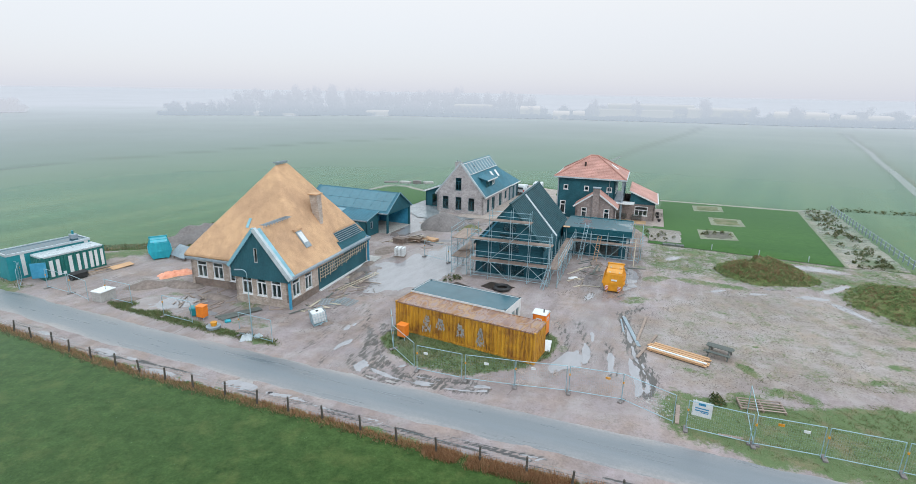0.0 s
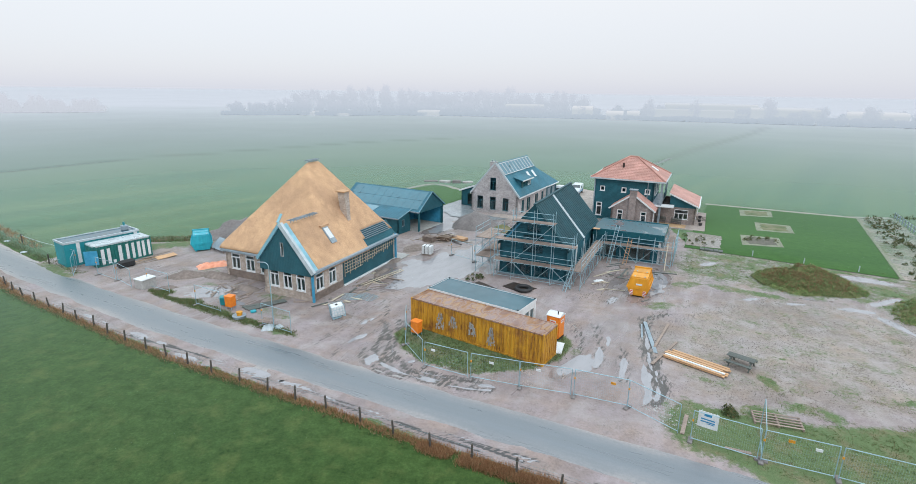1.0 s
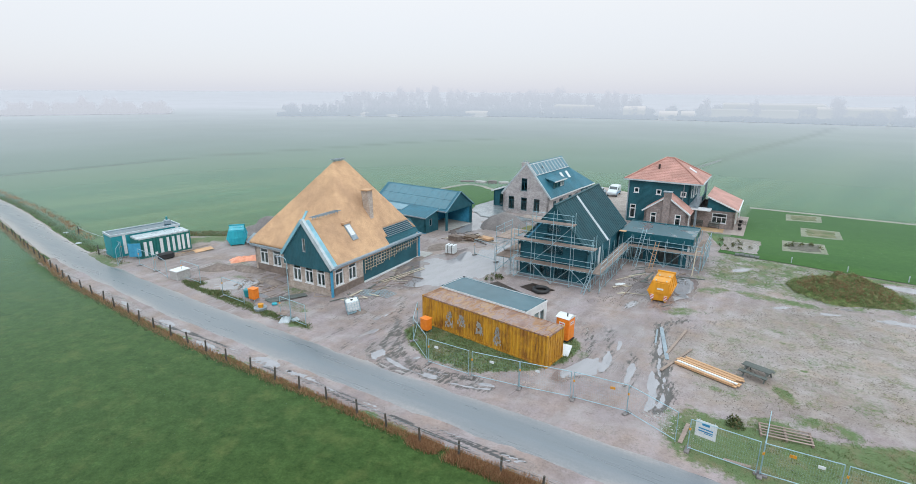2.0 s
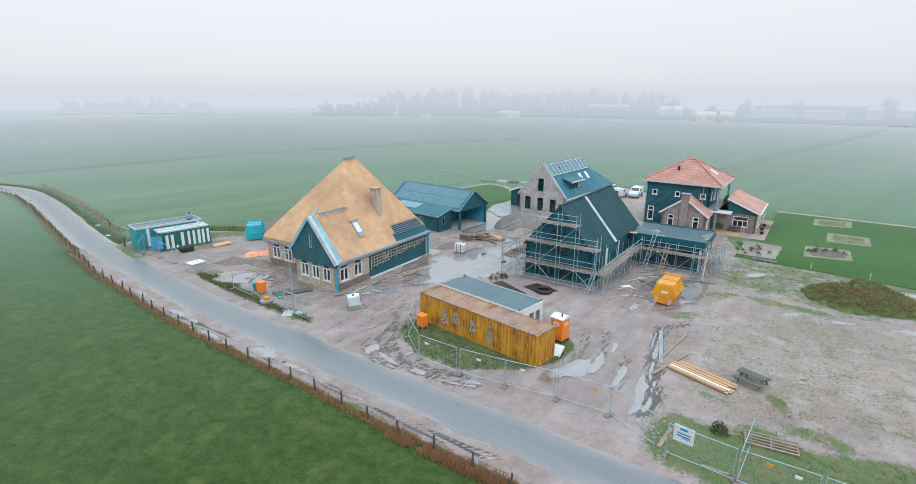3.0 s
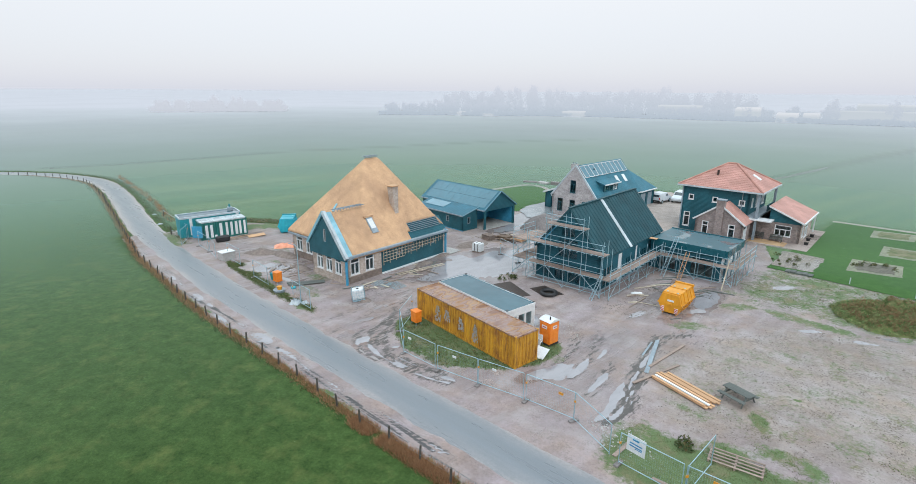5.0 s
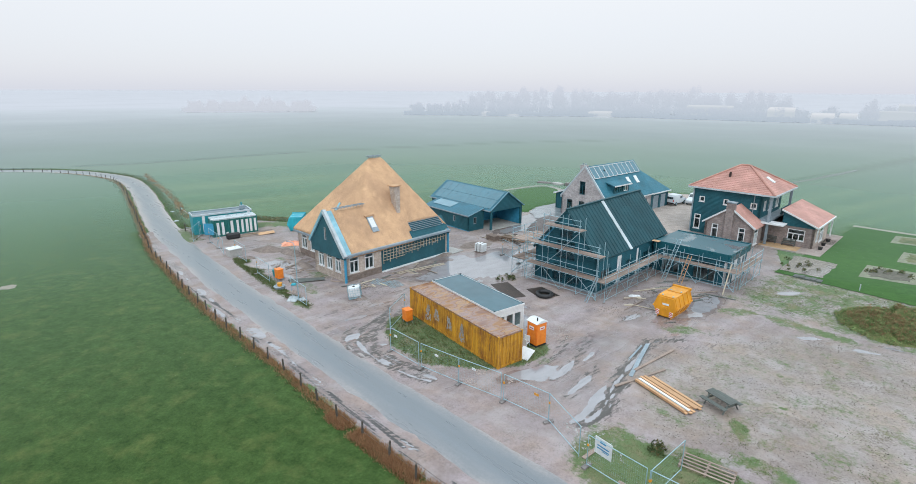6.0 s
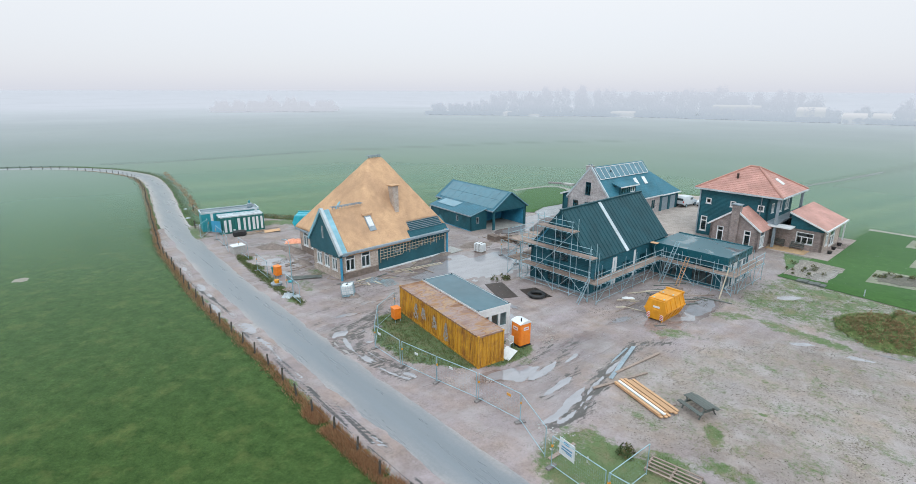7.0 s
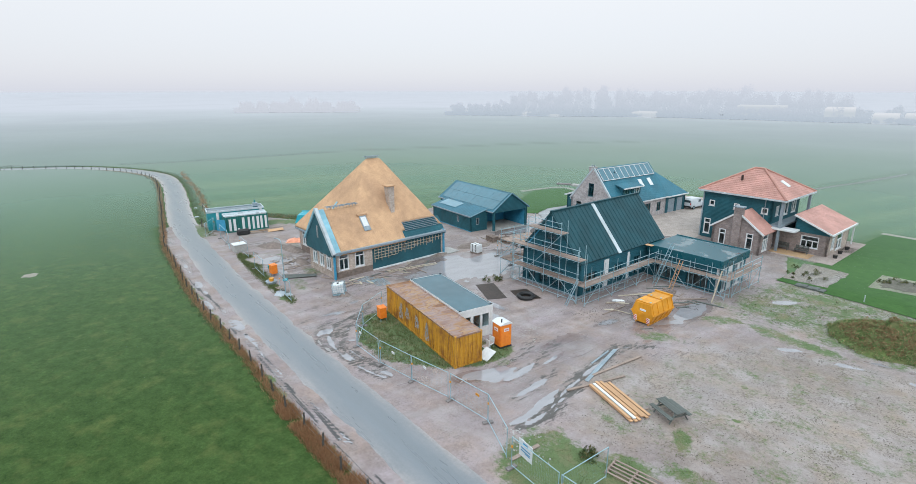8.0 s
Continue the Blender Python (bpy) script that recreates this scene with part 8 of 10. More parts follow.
rng = random.Random(5)
for p, q in (((15.4, 38.8), (16.4, 40.2)), ((17.0, 37.6), (17.9, 39.1)), ((18.4, 36.7), (19.4, 38.1))):
    bar_thing("bearer", (*p, 0.07), (*q, 0.07), 0.09, 0.09, M_PLANK, "short timber bearer under the planks", "timber", "plank bearers")
d = Vector((19.18 - 15.95, 36.95 - 39.45, 0)).normalized()
n = Vector((-d.y, d.x, 0))
for k in range(10):
    o, lift = (k % 6 - 2.5) * 0.29, 0.16 + 0.07 * (k // 6) + 0.004 * k
    a = Vector((15.75, 39.3, lift)) + n * o + d * rng.uniform(-0.15, 0.15)
    bar_thing("plank", a, a + d * rng.uniform(4.2, 4.5), 0.2, 0.065, M_WHITE if k == 7 else M_TIMBER, "white coated long plank in the stack" if k == 7 else "fresh orange-brown plank in a low stack", "plank", "stacked planks")
for p, q, w in (((14.1, 37.4), (17.0, 41.4), 0.22), ((15.0, 40.3), (17.3, 45.0), 0.2), ((13.9, 28.9), (14.75, 30.9), 0.24), ((16.0, 27.9), (17.3, 27.5), 0.2)):
    bar_thing("loose_plank", (*p, 0.1), (*q, 0.12), w, 0.05, M_PLANK, "single weathered plank lying on the ground", "plank", "loose planks")


for p, q, w in (((14.85, 39.3), (15.3, 45.1), 0.3), ((14.3, 41.6), (14.9, 44.6), 0.14)):
    bar_thing("grey_strip", (*p, 0.07), (*q, 0.09), w, 0.05, M_LEAD, "long pale grey-blue sheet strip lying in the ruts", "strip", "grey strips")


def picnic_table(m):
    t = thing("picnic_table", m, "dark grey weathered wooden picnic table", "picnic table")
    for k in range(4):
        y = -0.36 + 0.19 * k
        part("table_board", boxed(-0.95, 0.95, y, y + 0.17, 0.7, 0.745), M_GREYWOOD, t)
    for s in (-1, 1):
        for k in range(2):
            y = s * 0.72 - 0.16 + 0.17 * k
            part("bench_board", boxed(-0.95, 0.95, y, y + 0.15, 0.42, 0.465), M_GREYWOOD, t)
    for x in (-0.7, 0.7):
        part("cross_bar", boxed(x - 0.04, x + 0.04, -0.85, 0.85, 0.33, 0.42), M_GREYWOOD, t)
        part("top_bar", boxed(x - 0.04, x + 0.04, -0.36, 0.36, 0.61, 0.7), M_GREYWOOD, t)
        for s in (-1, 1):
            part("leg", beam(bmesh.new(), (x + 0.06, s * 0.72, 0), (x + 0.06, s * 0.28, 0.7), 0.09, 0.05), M_GREYWOOD, t)
    return t


picnic_table(pose(20.72, 38.1, 0.04, 0, 0, -38))


def slat_rack(m, L=2.75, W=1.1, n=5):
    t = thing("slatted_frame", m, "low slatted wooden frame lying in the grass", "wooden frame")
    for k in range(n):
        y = W * k / (n - 1)
        part("slat", boxed(0, L, y - 0.05, y + 0.05, 0.14, 0.17), M_PLANK, t)
    for x in (0.05, L / 2, L - 0.05):
        part("bearer", boxed(x - 0.05, x + 0.05, -0.05, W + 0.05, 0.0, 0.14), M_PLANK, t)
    return t


slat_rack(pose(18.72, 30.65, 0.06, 4, 0, -11))


# ---- scaffolding round the barn house ----
BARN = pose(5.47, 55.29, 0.02, 0, 0, -19)


def scaffold(label, xs, ys, decks, height, outer, rails=True, foot=0.0):
    """Two rows of standards with ledgers, boards and braces. xs or ys holds the bays along the run; decks are (z, from, to) along it."""
    t = thing("scaffold", BARN, label, "scaffold", "scaffolds")
    along_x = len(xs) > 2
    run = xs if along_x else ys
    pair = ys if along_x else xs

    def at(a, b, z): return (a, b, z) if along_x else (b, a, z)
    for i, a in enumerate(run):
        for b in pair:
            h = height[i] if isinstance(height, (list, tuple)) else height
            part("standard", tube(bmesh.new(), at(a, b, 0), at(a, b, h), 0.030, 6), M_GALV, t)
            part("base_plate", boxed(*(v for p in zip(at(a - 0.12, b - 0.12, 0)[:2], at(a + 0.12, b + 0.12, 0)[:2]) for v in p), 0.0, 0.03), M_PLANK, t)
    for z, lo, hi in decks:
        for b in pair:
            part("ledger", tube(bmesh.new(), at(lo, b, z - 0.06), at(hi, b, z - 0.06), 0.026, 6), M_GALV, t)
        for a in run:
            if lo - 0.1 <= a <= hi + 0.1:
                part("transom", tube(bmesh.new(), at(a, pair[0] - 0.15, z - 0.1), at(a, pair[1] + 0.15, z - 0.1), 0.028, 6), M_GALV, t)
        n = int((hi - lo) / 0.75)
        for k in range(n):
            a = lo + (hi - lo) * (k + 0.5) / n
            part("putlog", tube(bmesh.new(), at(a, pair[0] - 0.3, z - 0.09), at(a, pair[1] + 0.3, z - 0.09), 0.022, 5), M_GALV, t)
        nb = 5
        for k in range(nb):
            b0 = pair[0] + (pair[1] - pair[0]) * (k + 0.06) / nb
            b1 = pair[0] + (pair[1] - pair[0]) * (k + 0.94) / nb
            a = lo - 0.15
            while a < hi + 0.1:
                e = min(a + 3.0, hi + 0.2)
                p, q = at(a, b0, 0), at(e - 0.02, b1, 0)
                part("board", boxed(min(p[0], q[0]), max(p[0], q[0]), min(p[1], q[1]), max(p[1], q[1]), z - 0.02 + 0.012 * (k % 2), z + 0.03 + 0.012 * (k % 2)), M_PLANK, t)
                a = e
        if rails:
            for g in (0.55, 1.05):
                part("guard_rail", tube(bmesh.new(), at(lo - 0.15, outer, z + g), at(hi + 0.15, outer, z + g), 0.026, 6), M_GALV, t)
    top = decks[0][0]
    for i in range(0, len(run) - 1, 2):
        part("brace", tube(bmesh.new(), at(run[i], outer, 0.1), at(run[i + 1], outer, top), 0.023, 6), M_GALV, t)
    for i in range(1, len(run) - 1, 2):
        part("brace", tube(bmesh.new(), at(run[i + 1], outer, 0.1), at(run[i], outer, top), 0.026, 6), M_GALV, t)
    for b in pair:
        part("base_ledger", tube(bmesh.new(), at(run[0], b, 0.35), at(run[-1], b, 0.35), 0.026, 6), M_GALV, t)
    return t


front = scaffold("galvanised scaffold with board decks before the barn gable", [-3.9, -1.9, 0.4, 2.4, 4.7], (-1.35, -0.35), [(2.05, -3.9, 4.7), (4.4, -3.9, 4.7), (6.6, -1.9, 2.4)], [5.6, 7.8, 7.9, 7.8, 5.8], -1.35)
for a, b in (((-1.9, -1.35, 2.1), (0.4, -1.35, 4.3)), ((0.4, -1.35, 4.4), (2.4, -1.35, 6.5)), ((2.4, -1.35, 0.1), (4.7, -1.35, 2.0))):
    part("brace", tube(bmesh.new(), a, b, 0.026, 6), M_GALV, front)
scaffold("galvanised scaffold along the barn's long side", (4.55, 5.6), [-1.3, 1.0, 3.2, 5.4, 7.6, 9.6, 11.4], [(2.05, -1.3, 11.4)], [5.3, 3.3, 3.3, 3.3, 3.3, 3.3, 3.4], 5.6)
scaffold("galvanised scaffold before the flat extension", [5.75, 7.6, 9.6, 11.4, 13.4], (10.7, 11.7), [(2.05, 5.75, 13.4)], 3.25, 10.7)
scaffold("galvanised scaffold at the end of the flat extension", (12.55, 13.6), [11.85, 13.8, 15.9, 18.2], [(2.05, 11.85, 18.2)], 3.25, 13.6)
left = scaffold("galvanised scaffold tower beside the barn", (-6.3, -4.5), [-0.9, 1.1, 3.2, 5.2], [(2.05, -0.9, 5.2), (4.2, -0.9, 3.2)], [5.4, 5.4, 5.2, 3.4], -6.3)
for a, b in (((-6.3, -0.9, 2.1), (-4.5, -0.9, 4.1)), ((-6.3, -0.9, 0.1), (-4.5, -0.9, 2.0)), ((-6.3, 1.1, 2.1), (-6.3, 3.2, 4.1))):
    part("brace", tube(bmesh.new(), a, b, 0.026, 6), M_GALV, left)


def ladder(p, q, mat, label, w=0.42):
    p, q = Vector(p), Vector(q)
    t = thing("ladder", pose(p.x, p.y, p.z), label, "ladder", "ladders on the scaffold")
    d = q - p
    side = d.cross(Vector((0, 0, 1))).normalized() * w / 2
    for s in (side, -side):
        part("stile", beam(bmesh.new(), s, d + s, 0.05, 0.07), mat, t)
    n = int(d.length / 0.29)
    for i in range(1, n):
        part("rung", tube(bmesh.new(), d * i / n - side, d * i / n + side, 0.018, 5), mat, t)
    return t


def barn_at(x, y, z): return BARN @ Vector((x, y, z))


ladder(barn_at(4.2, -2.3, 0), barn_at(4.75, -1.42, 2.5), M_GALV, "aluminium ladder up to the scaffold deck")
ladder(barn_at(6.6, 9.4, 0), barn_at(7.0, 11.65, 4.2), M_GALV, "long aluminium ladder against the flat roof")
ladder(barn_at(8.4, 9.5, 0), barn_at(8.7, 10.6, 3.0), M_TIMBER, "wooden ladder against the scaffold")
bar_thing("prop", barn_at(12.9, 9.2, 0.05), barn_at(12.9, 10.6, 3.0), 0.1, 0.1, M_BATTEN, "slanting timber prop at the scaffold corner", "prop")
for i in range(5):
    a = 5.4 + 0.24 * i
    p, q = BARN @ Vector((-6.2 + 0.1 * i, 1.0, 2.12 + 0.03 * i)), BARN @ Vector((-4.0, 1.8 + 0.2 * i, 2.14 + 0.03 * i))
    bar_thing("spare_board", p, q, 0.22, 0.04, M_PLANK, "spare scaffold board lying on the deck", "board", "spare boards")


# ---- fence along the pasture ----
POSTS = smooth_line([(-190, 21.5), (-166, 42), (-148, 58), (-137.2, 68.2), (-129.8, 72), (-119.8, 74.6), (-109, 74.9), (-98.6, 72.6), (-88, 67.6), (-75.6, 60.8), (-61.3, 52.8), (-50.4, 46.7), (-43.4, 42.8), (-34.5, 38.9), (-26.5, 35.3), (-17.5, 31.9), (-8, 28.6), (-0.2, 25.6), (8, 22.9), (17, 19.8), (30, 15.6)], 8)
rng = random.Random(9)
post_line = along(POSTS, 2.55)
proto_post = None
prev = None
for i, (x, y, dx, dy) in enumerate(post_line):
    m = pose(x + rng.uniform(-0.1, 0.1), y + rng.uniform(-0.1, 0.1), 0, rng.uniform(-5, 5), rng.uniform(-5, 5), rng.uniform(0, 90))
    if proto_post is None:
        bm = bmesh.new()
        tube(bm, (0, 0, -0.2), (0, 0, 1.0), 0.075, 7, 0.06)
        proto_post = part("fence_post", bm, M_POST)
        tagged(proto_post, "rough dark round fence post at the pasture edge", "fence post", "pasture fence posts")
        proto_post.matrix_world = m
    else:
        copy_thing(proto_post, m)
for z in (0.45, 0.85):
    verts, faces = [], []
    for x, y, dx, dy in post_line:
        verts += [(x, y, z - 0.006), (x, y, z + 0.006)]
    for i in range(len(post_line) - 1):
        faces.append((2 * i, 2 * i + 2, 2 * i + 3, 2 * i + 1))
    me = bpy.data.meshes.new("fence_wire")
    me.from_pydata(verts, [], faces)
    me.materials.append(M_GALV)
    tagged(new("fence_wire", me), "thin wire strung along the pasture fence", "wire", "", "stuff")


def band(line, lo, hi, n, seed):
    """Random spots in a strip beside a line."""
    r = random.Random(seed)
    pts = along(line, 0.5)
    out = []
    for _ in range(n):
        x, y, dx, dy = r.choice(pts)
        o, f = r.uniform(lo, hi), r.uniform(-0.3, 0.3)
        out.append((x - dy * o + dx * f, y + dx * o + dy * f))
    return out


near_posts = [p for p in POSTS if p[0] > -2]
mid_posts = [p for p in POSTS if -125 < p[0] <= -1]
clumped = [p for p in band(near_posts, -0.5, 0.3, 5600, 1) if noise.noise((0.75 * p[0], 0.75 * p[1], 4.0)) > -0.28]
tufts("dry_reed", clumped, 0.25, 0.36, M_DRY, "tall rusty brown dead grass along the pasture fence", "dead grass", 15, 2, 0, 0.012)
tufts("dry_grass", band(mid_posts, -0.35, 0.3, 7000, 3), 0.2, 0.28, M_DRY, "brown dead grass at the fence foot", "dead grass", 8, 4, 0, 0.013)
tufts("fence_grass", band(POSTS, -0.7, 0.0, 2200, 5), 0.18, 0.25, M_BLADES, "long green grass along the pasture fence", "grass", 5, 6, 0, 0.03)
far_road = [p for p in ROAD if -112 < p[0] < -44]
tufts("roadside_grass", band(far_road, 2.3, 3.2, 900, 7), 0.22, 0.3, M_BLADES, "rough roadside grass on the far side of the lane", "grass", 5, 8, 0, 0.03)

reed_bank = smooth_line([(-104, 82.6), (-100.6, 81), (-87.5, 74.5), (-77, 69.4), (-66, 63.3), (-61, 60.3), (-55.5, 57.4)], 6)
tufts("bank_reed", band(reed_bank, -0.45, 0.45, 260, 21), 0.36, 0.4, M_DRY, "brown dead reed along the ditch beside the lane", "dead grass", 10, 22, 0, 0.03)
tufts("bank_grass", band(reed_bank, -1.8, 1.2, 700, 23), 0.18, 0.4, M_BLADES, "rough dark grass on the ditch bank", "grass", 6, 24, 0, 0.04)

field_bank = smooth_line([(-50.5, 58.6), (-46.5, 62.2), (-42, 63.6), (-37.5, 64.6), (-33, 66.6), (-30.5, 69.5), (-28.6, 76)], 6)
tufts("bank_weeds", band(field_bank, -0.9, 1.0, 700, 25), 0.24, 0.4, M_DOCK, "brown dead weeds along the field edge", "dead weeds", 8, 26, 0, 0.04)
tufts("bank_weeds", band(field_bank, -1.2, 1.4, 1100, 27), 0.26, 0.4, M_BLADES, "rough green weeds along the field edge", "weeds", 7, 28, 0, 0.04)


def sown(poly, n, seed, least=0.3):
    """Spots that lie where the ground is grown over."""
    r = random.Random(seed + 1)
    return [p for p in scatter(poly, n, seed) if max(0.0, grown(*p) - least) * 1.6 > r.random()]


near_verge = [(12.8, 29.6), (13.6, 28.0), (17.5, 26.0), (25, 23.4), (40, 18.5), (46, 27), (37, 33), (29, 35.0), (23.5, 38), (20.5, 38), (16.5, 36.0), (14.3, 32)]
tufts("island_grass", sown(ISLAND, 4500, 11), 0.14, 0.22, M_BLADES, "rough grass tufts round the container", "grass", 6, 12, 0.03, 0.02)
tufts("strip_grass", sown(STRIP, 3200, 13), 0.17, 0.25, M_BLADES, "rough grass tufts beside the road", "grass", 6, 14, 0.03, 0.022)
tufts("verge_grass", sown(near_verge, 9000, 15), 0.08, 0.25, M_BLADES, "rough green verge grass behind the site fence", "grass", 6, 16, 0.03, 0.02)
tufts("patch_grass", sown(GREEN_PATCH, 6000, 17, 0.45), 0.12, 0.3, M_BLADES, "weeds and rough grass between yard and lawn", "grass", 6, 18, 0.03, 0.026)


def clods(name, poly, n, size, material, label, seed, z):
    """Small angular lumps, joined into one mesh."""
    r = random.Random(seed)
    verts, faces = [], []
    for x, y in scatter(poly, n, seed):
        if noise.noise((x * 0.4, y * 0.4, 1)) < -0.1:
            continue
        s = size * r.uniform(0.4, 1.4)
        k = len(verts)
        for a in range(5):
            t = 1.2566 * a + r.uniform(-0.3, 0.3)
            verts.append((x + s * math.cos(t), y + s * math.sin(t), z + 0.005))
        verts.append((x + r.uniform(-0.3, 0.3) * s, y + r.uniform(-0.3, 0.3) * s, z + 0.015 + s * r.uniform(0.4, 0.9)))
        faces += [(k + a, k + (a + 1) % 5, k + 5) for a in range(5)]
    me = bpy.data.meshes.new(name)
    me.from_pydata(verts, [], faces)
    me.materials.append(material)
    return tagged(new(name, me), label, "clods", "", "stuff")


clods("clods", SAND, 5000, 0.034, M_SOIL, "dark earth clods strewn over the sandy ground", 31, 0.033)
clods("stones", [(1.4, 33.9), (3, 32.9), (5.4, 33.0), (7.6, 34.6), (7.4, 36.0), (5, 35.4), (2.8, 34.8)], 3000, 0.032, M_PAVING, "pale stones by the fence", 33, 0.046)
clods("rubble", [(12, 32), (13.2, 29.2), (16, 29.2), (16, 32)], 160, 0.07, M_CONCRETE, "pale rubble in the verge", 34, 0.03)


# ---- heaps and mounds ----
def mound(name, cx, cy, rx, ry, h, turn, material, label, category, seed, rough=0.35, kind="", foot=0.9):
    bm = bmesh.new()
    n, rings = 40, 11
    rows = []
    for j in range(rings + 1):
        f = j / rings
        row = []
        for i in range(n):
            a = 2 * math.pi * i / n
            x, y = rx * f * math.cos(a), ry * f * math.sin(a)
            edge = 1 + 0.22 * noise.noise((math.cos(a) * 1.5 + seed, math.sin(a) * 1.5, 0))
            z = h * max(0.0, math.cos(f * math.pi / 2)) ** foot * (1 + rough * noise.noise((x * 0.7 + seed, y * 0.7, 2))) + 0.16 * rough * noise.noise((x * 2.4, y * 2.4, seed)) * (1 - f)
            row.append(bm.verts.new((x * edge, y * edge, z - 0.05 * f)))
        rows.append(row)
    for p, q in zip(rows[1:], rows[2:]):
        for i in range(n):
            bm.faces.new((p[i], q[i], q[(i + 1) % n], p[(i + 1) % n]))
    bm.faces.new(rows[1])
    bmesh.ops.delete(bm, geom=rows[0], context="VERTS")
    ob = part(name, bm, material, None, "", True)
    ob.matrix_world = pose(cx, cy, 0.03, 0, 0, turn)
    return tagged(ob, label, category, "", kind)


mound("earth_mound", 35.0, 57.8, 5.2, 3.9, 1.45, -12, M_MOUND, "overgrown earth mound with brown and green weeds", "mound", 1.5, 0.6, "", 1.2)
mound("earth_mound", 45.5, 48.5, 6.6, 6.4, 1.3, -25, M_MOUND, "long overgrown earth mound", "mound", 4.5, 0.6, "", 1.7)
mound("earth_mound", 48.0, 40.5, 7.0, 5.0, 1.0, -25, M_MOUND, "low grassy earth mound", "mound", 7.5, 0.6, "", 1.7)
mound("soil_mound", -35.0, 68.5, 6.5, 2.6, 1.6, 58, M_SANDPILE, "dark soil heap at the field edge", "heap", 2.5, 0.6)
mound("heap_of_sand", -2.4, 76.9, 3.6, 2.7, 2.1, -10, M_SANDPILE, "grey sand pile in the yard", "heap", 3.5, 0.25)
for x, y, a, b, h, turn, k in ((-31.6, 50.6, 2.2, 1.2, 0.5, 20, 11.5), (-28.2, 51.0, 2.4, 1.1, 0.45, -15, 12.5), (-23.4, 48.0, 1.8, 0.8, 0.35, -20, 13.5), (-31.4, 46.8, 1.2, 0.7, 0.3, 30, 14.5)):
    mound("earth_bank", x, y, a, b, h, turn, M_DUG, "low heap of dug brown earth before the farmhouse", "heap", k, 0.5)
for x, y, a, b, h, turn, k in ((-10.6, 59.0, 1.6, 0.7, 0.22, 66, 15.5), (-9.0, 64.6, 2.6, 1.4, 0.35, 60, 16.5), (-11.2, 55.0, 1.8, 0.6, 0.2, 70, 17.5)):
    mound("earth_bank", x, y, a, b, h, turn, M_DUG, "low bank of trodden brown earth in the yard", "heap", k, 0.5)
mound("overgrown_heap", 1.6, 75.4, 1.8, 1.4, 0.8, 10, M_ROUGH, "small overgrown heap beside the sand", "heap", 5.5, 0.4)


def bush(spots, n, size, seed, name, label, z=0.0, mat=None):
    """Bushes as clouds of small leaves, one mesh."""
    r = random.Random(seed)
    verts, faces = [], []
    for x, y, h in spots:
        for _ in range(n):
            a, e, q = r.uniform(0, 6.283), r.uniform(0, 1.4), r.uniform(0.35, 1) ** 0.6
            px, py, pz = x + h * 0.75 * q * math.cos(a) * math.cos(e), y + h * 0.75 * q * math.sin(a) * math.cos(e), z + h * q * math.sin(e) + 0.03
            k = len(verts)
            for _ in range(3):
                verts.append((px + r.uniform(-size, size), py + r.uniform(-size, size), pz + r.uniform(-size, size)))
            faces.append((k, k + 1, k + 2))
    me = bpy.data.meshes.new(name)
    me.from_pydata(verts, [], faces)
    me.materials.append(mat or M_SHRUB)
    return tagged(new(name, me), label, "shrub", "", "stuff")


def mound_weeds(cx, cy, rx, ry, h, turn, seed, n, mat, label, reach=1.0, rough=0.6, foot=1.7, tall=(0.15, 0.5)):
    """Weeds as loose clumps of leaves standing on a mound."""
    q = random.Random(int(10 * cx) + n)
    c, s = math.cos(radians(turn)), math.sin(radians(turn))
    verts, faces = [], []
    for _ in range(n):
        a, f = q.uniform(0, 6.283), reach * q.random() ** 0.5
        x, y = rx * f * math.cos(a), ry * f * math.sin(a)
        z = h * max(0.0, math.cos(f * math.pi / 2)) ** foot * (1 + rough * noise.noise((x * 0.7 + seed, y * 0.7, 2))) + 0.16 * rough * noise.noise((x * 2.4, y * 2.4, seed)) * (1 - f) - 0.05 * f
        edge = 1 + 0.22 * noise.noise((math.cos(a) * 1.5 + seed, math.sin(a) * 1.5, 0))
        px, py, size = cx + (x * c - y * s) * edge, cy + (x * s + y * c) * edge, q.uniform(*tall)
        for _ in range(46):
            u, e, k = q.uniform(0, 6.283), q.uniform(0, 1.4), q.uniform(0.3, 1) ** 0.6
            p = (px + size * 0.8 * k * math.cos(u) * math.cos(e), py + size * 0.8 * k * math.sin(u) * math.cos(e), max(0.03, z) + size * k * math.sin(e))
            m = len(verts)
            verts += [tuple(v + q.uniform(-0.075, 0.075) for v in p) for _ in range(3)]
            faces.append((m, m + 1, m + 2))
    me = bpy.data.meshes.new("mound_weeds")
    me.from_pydata(verts, [], faces)
    me.materials.append(mat)
    return tagged(new("mound_weeds", me), label, "weeds", "", "stuff")


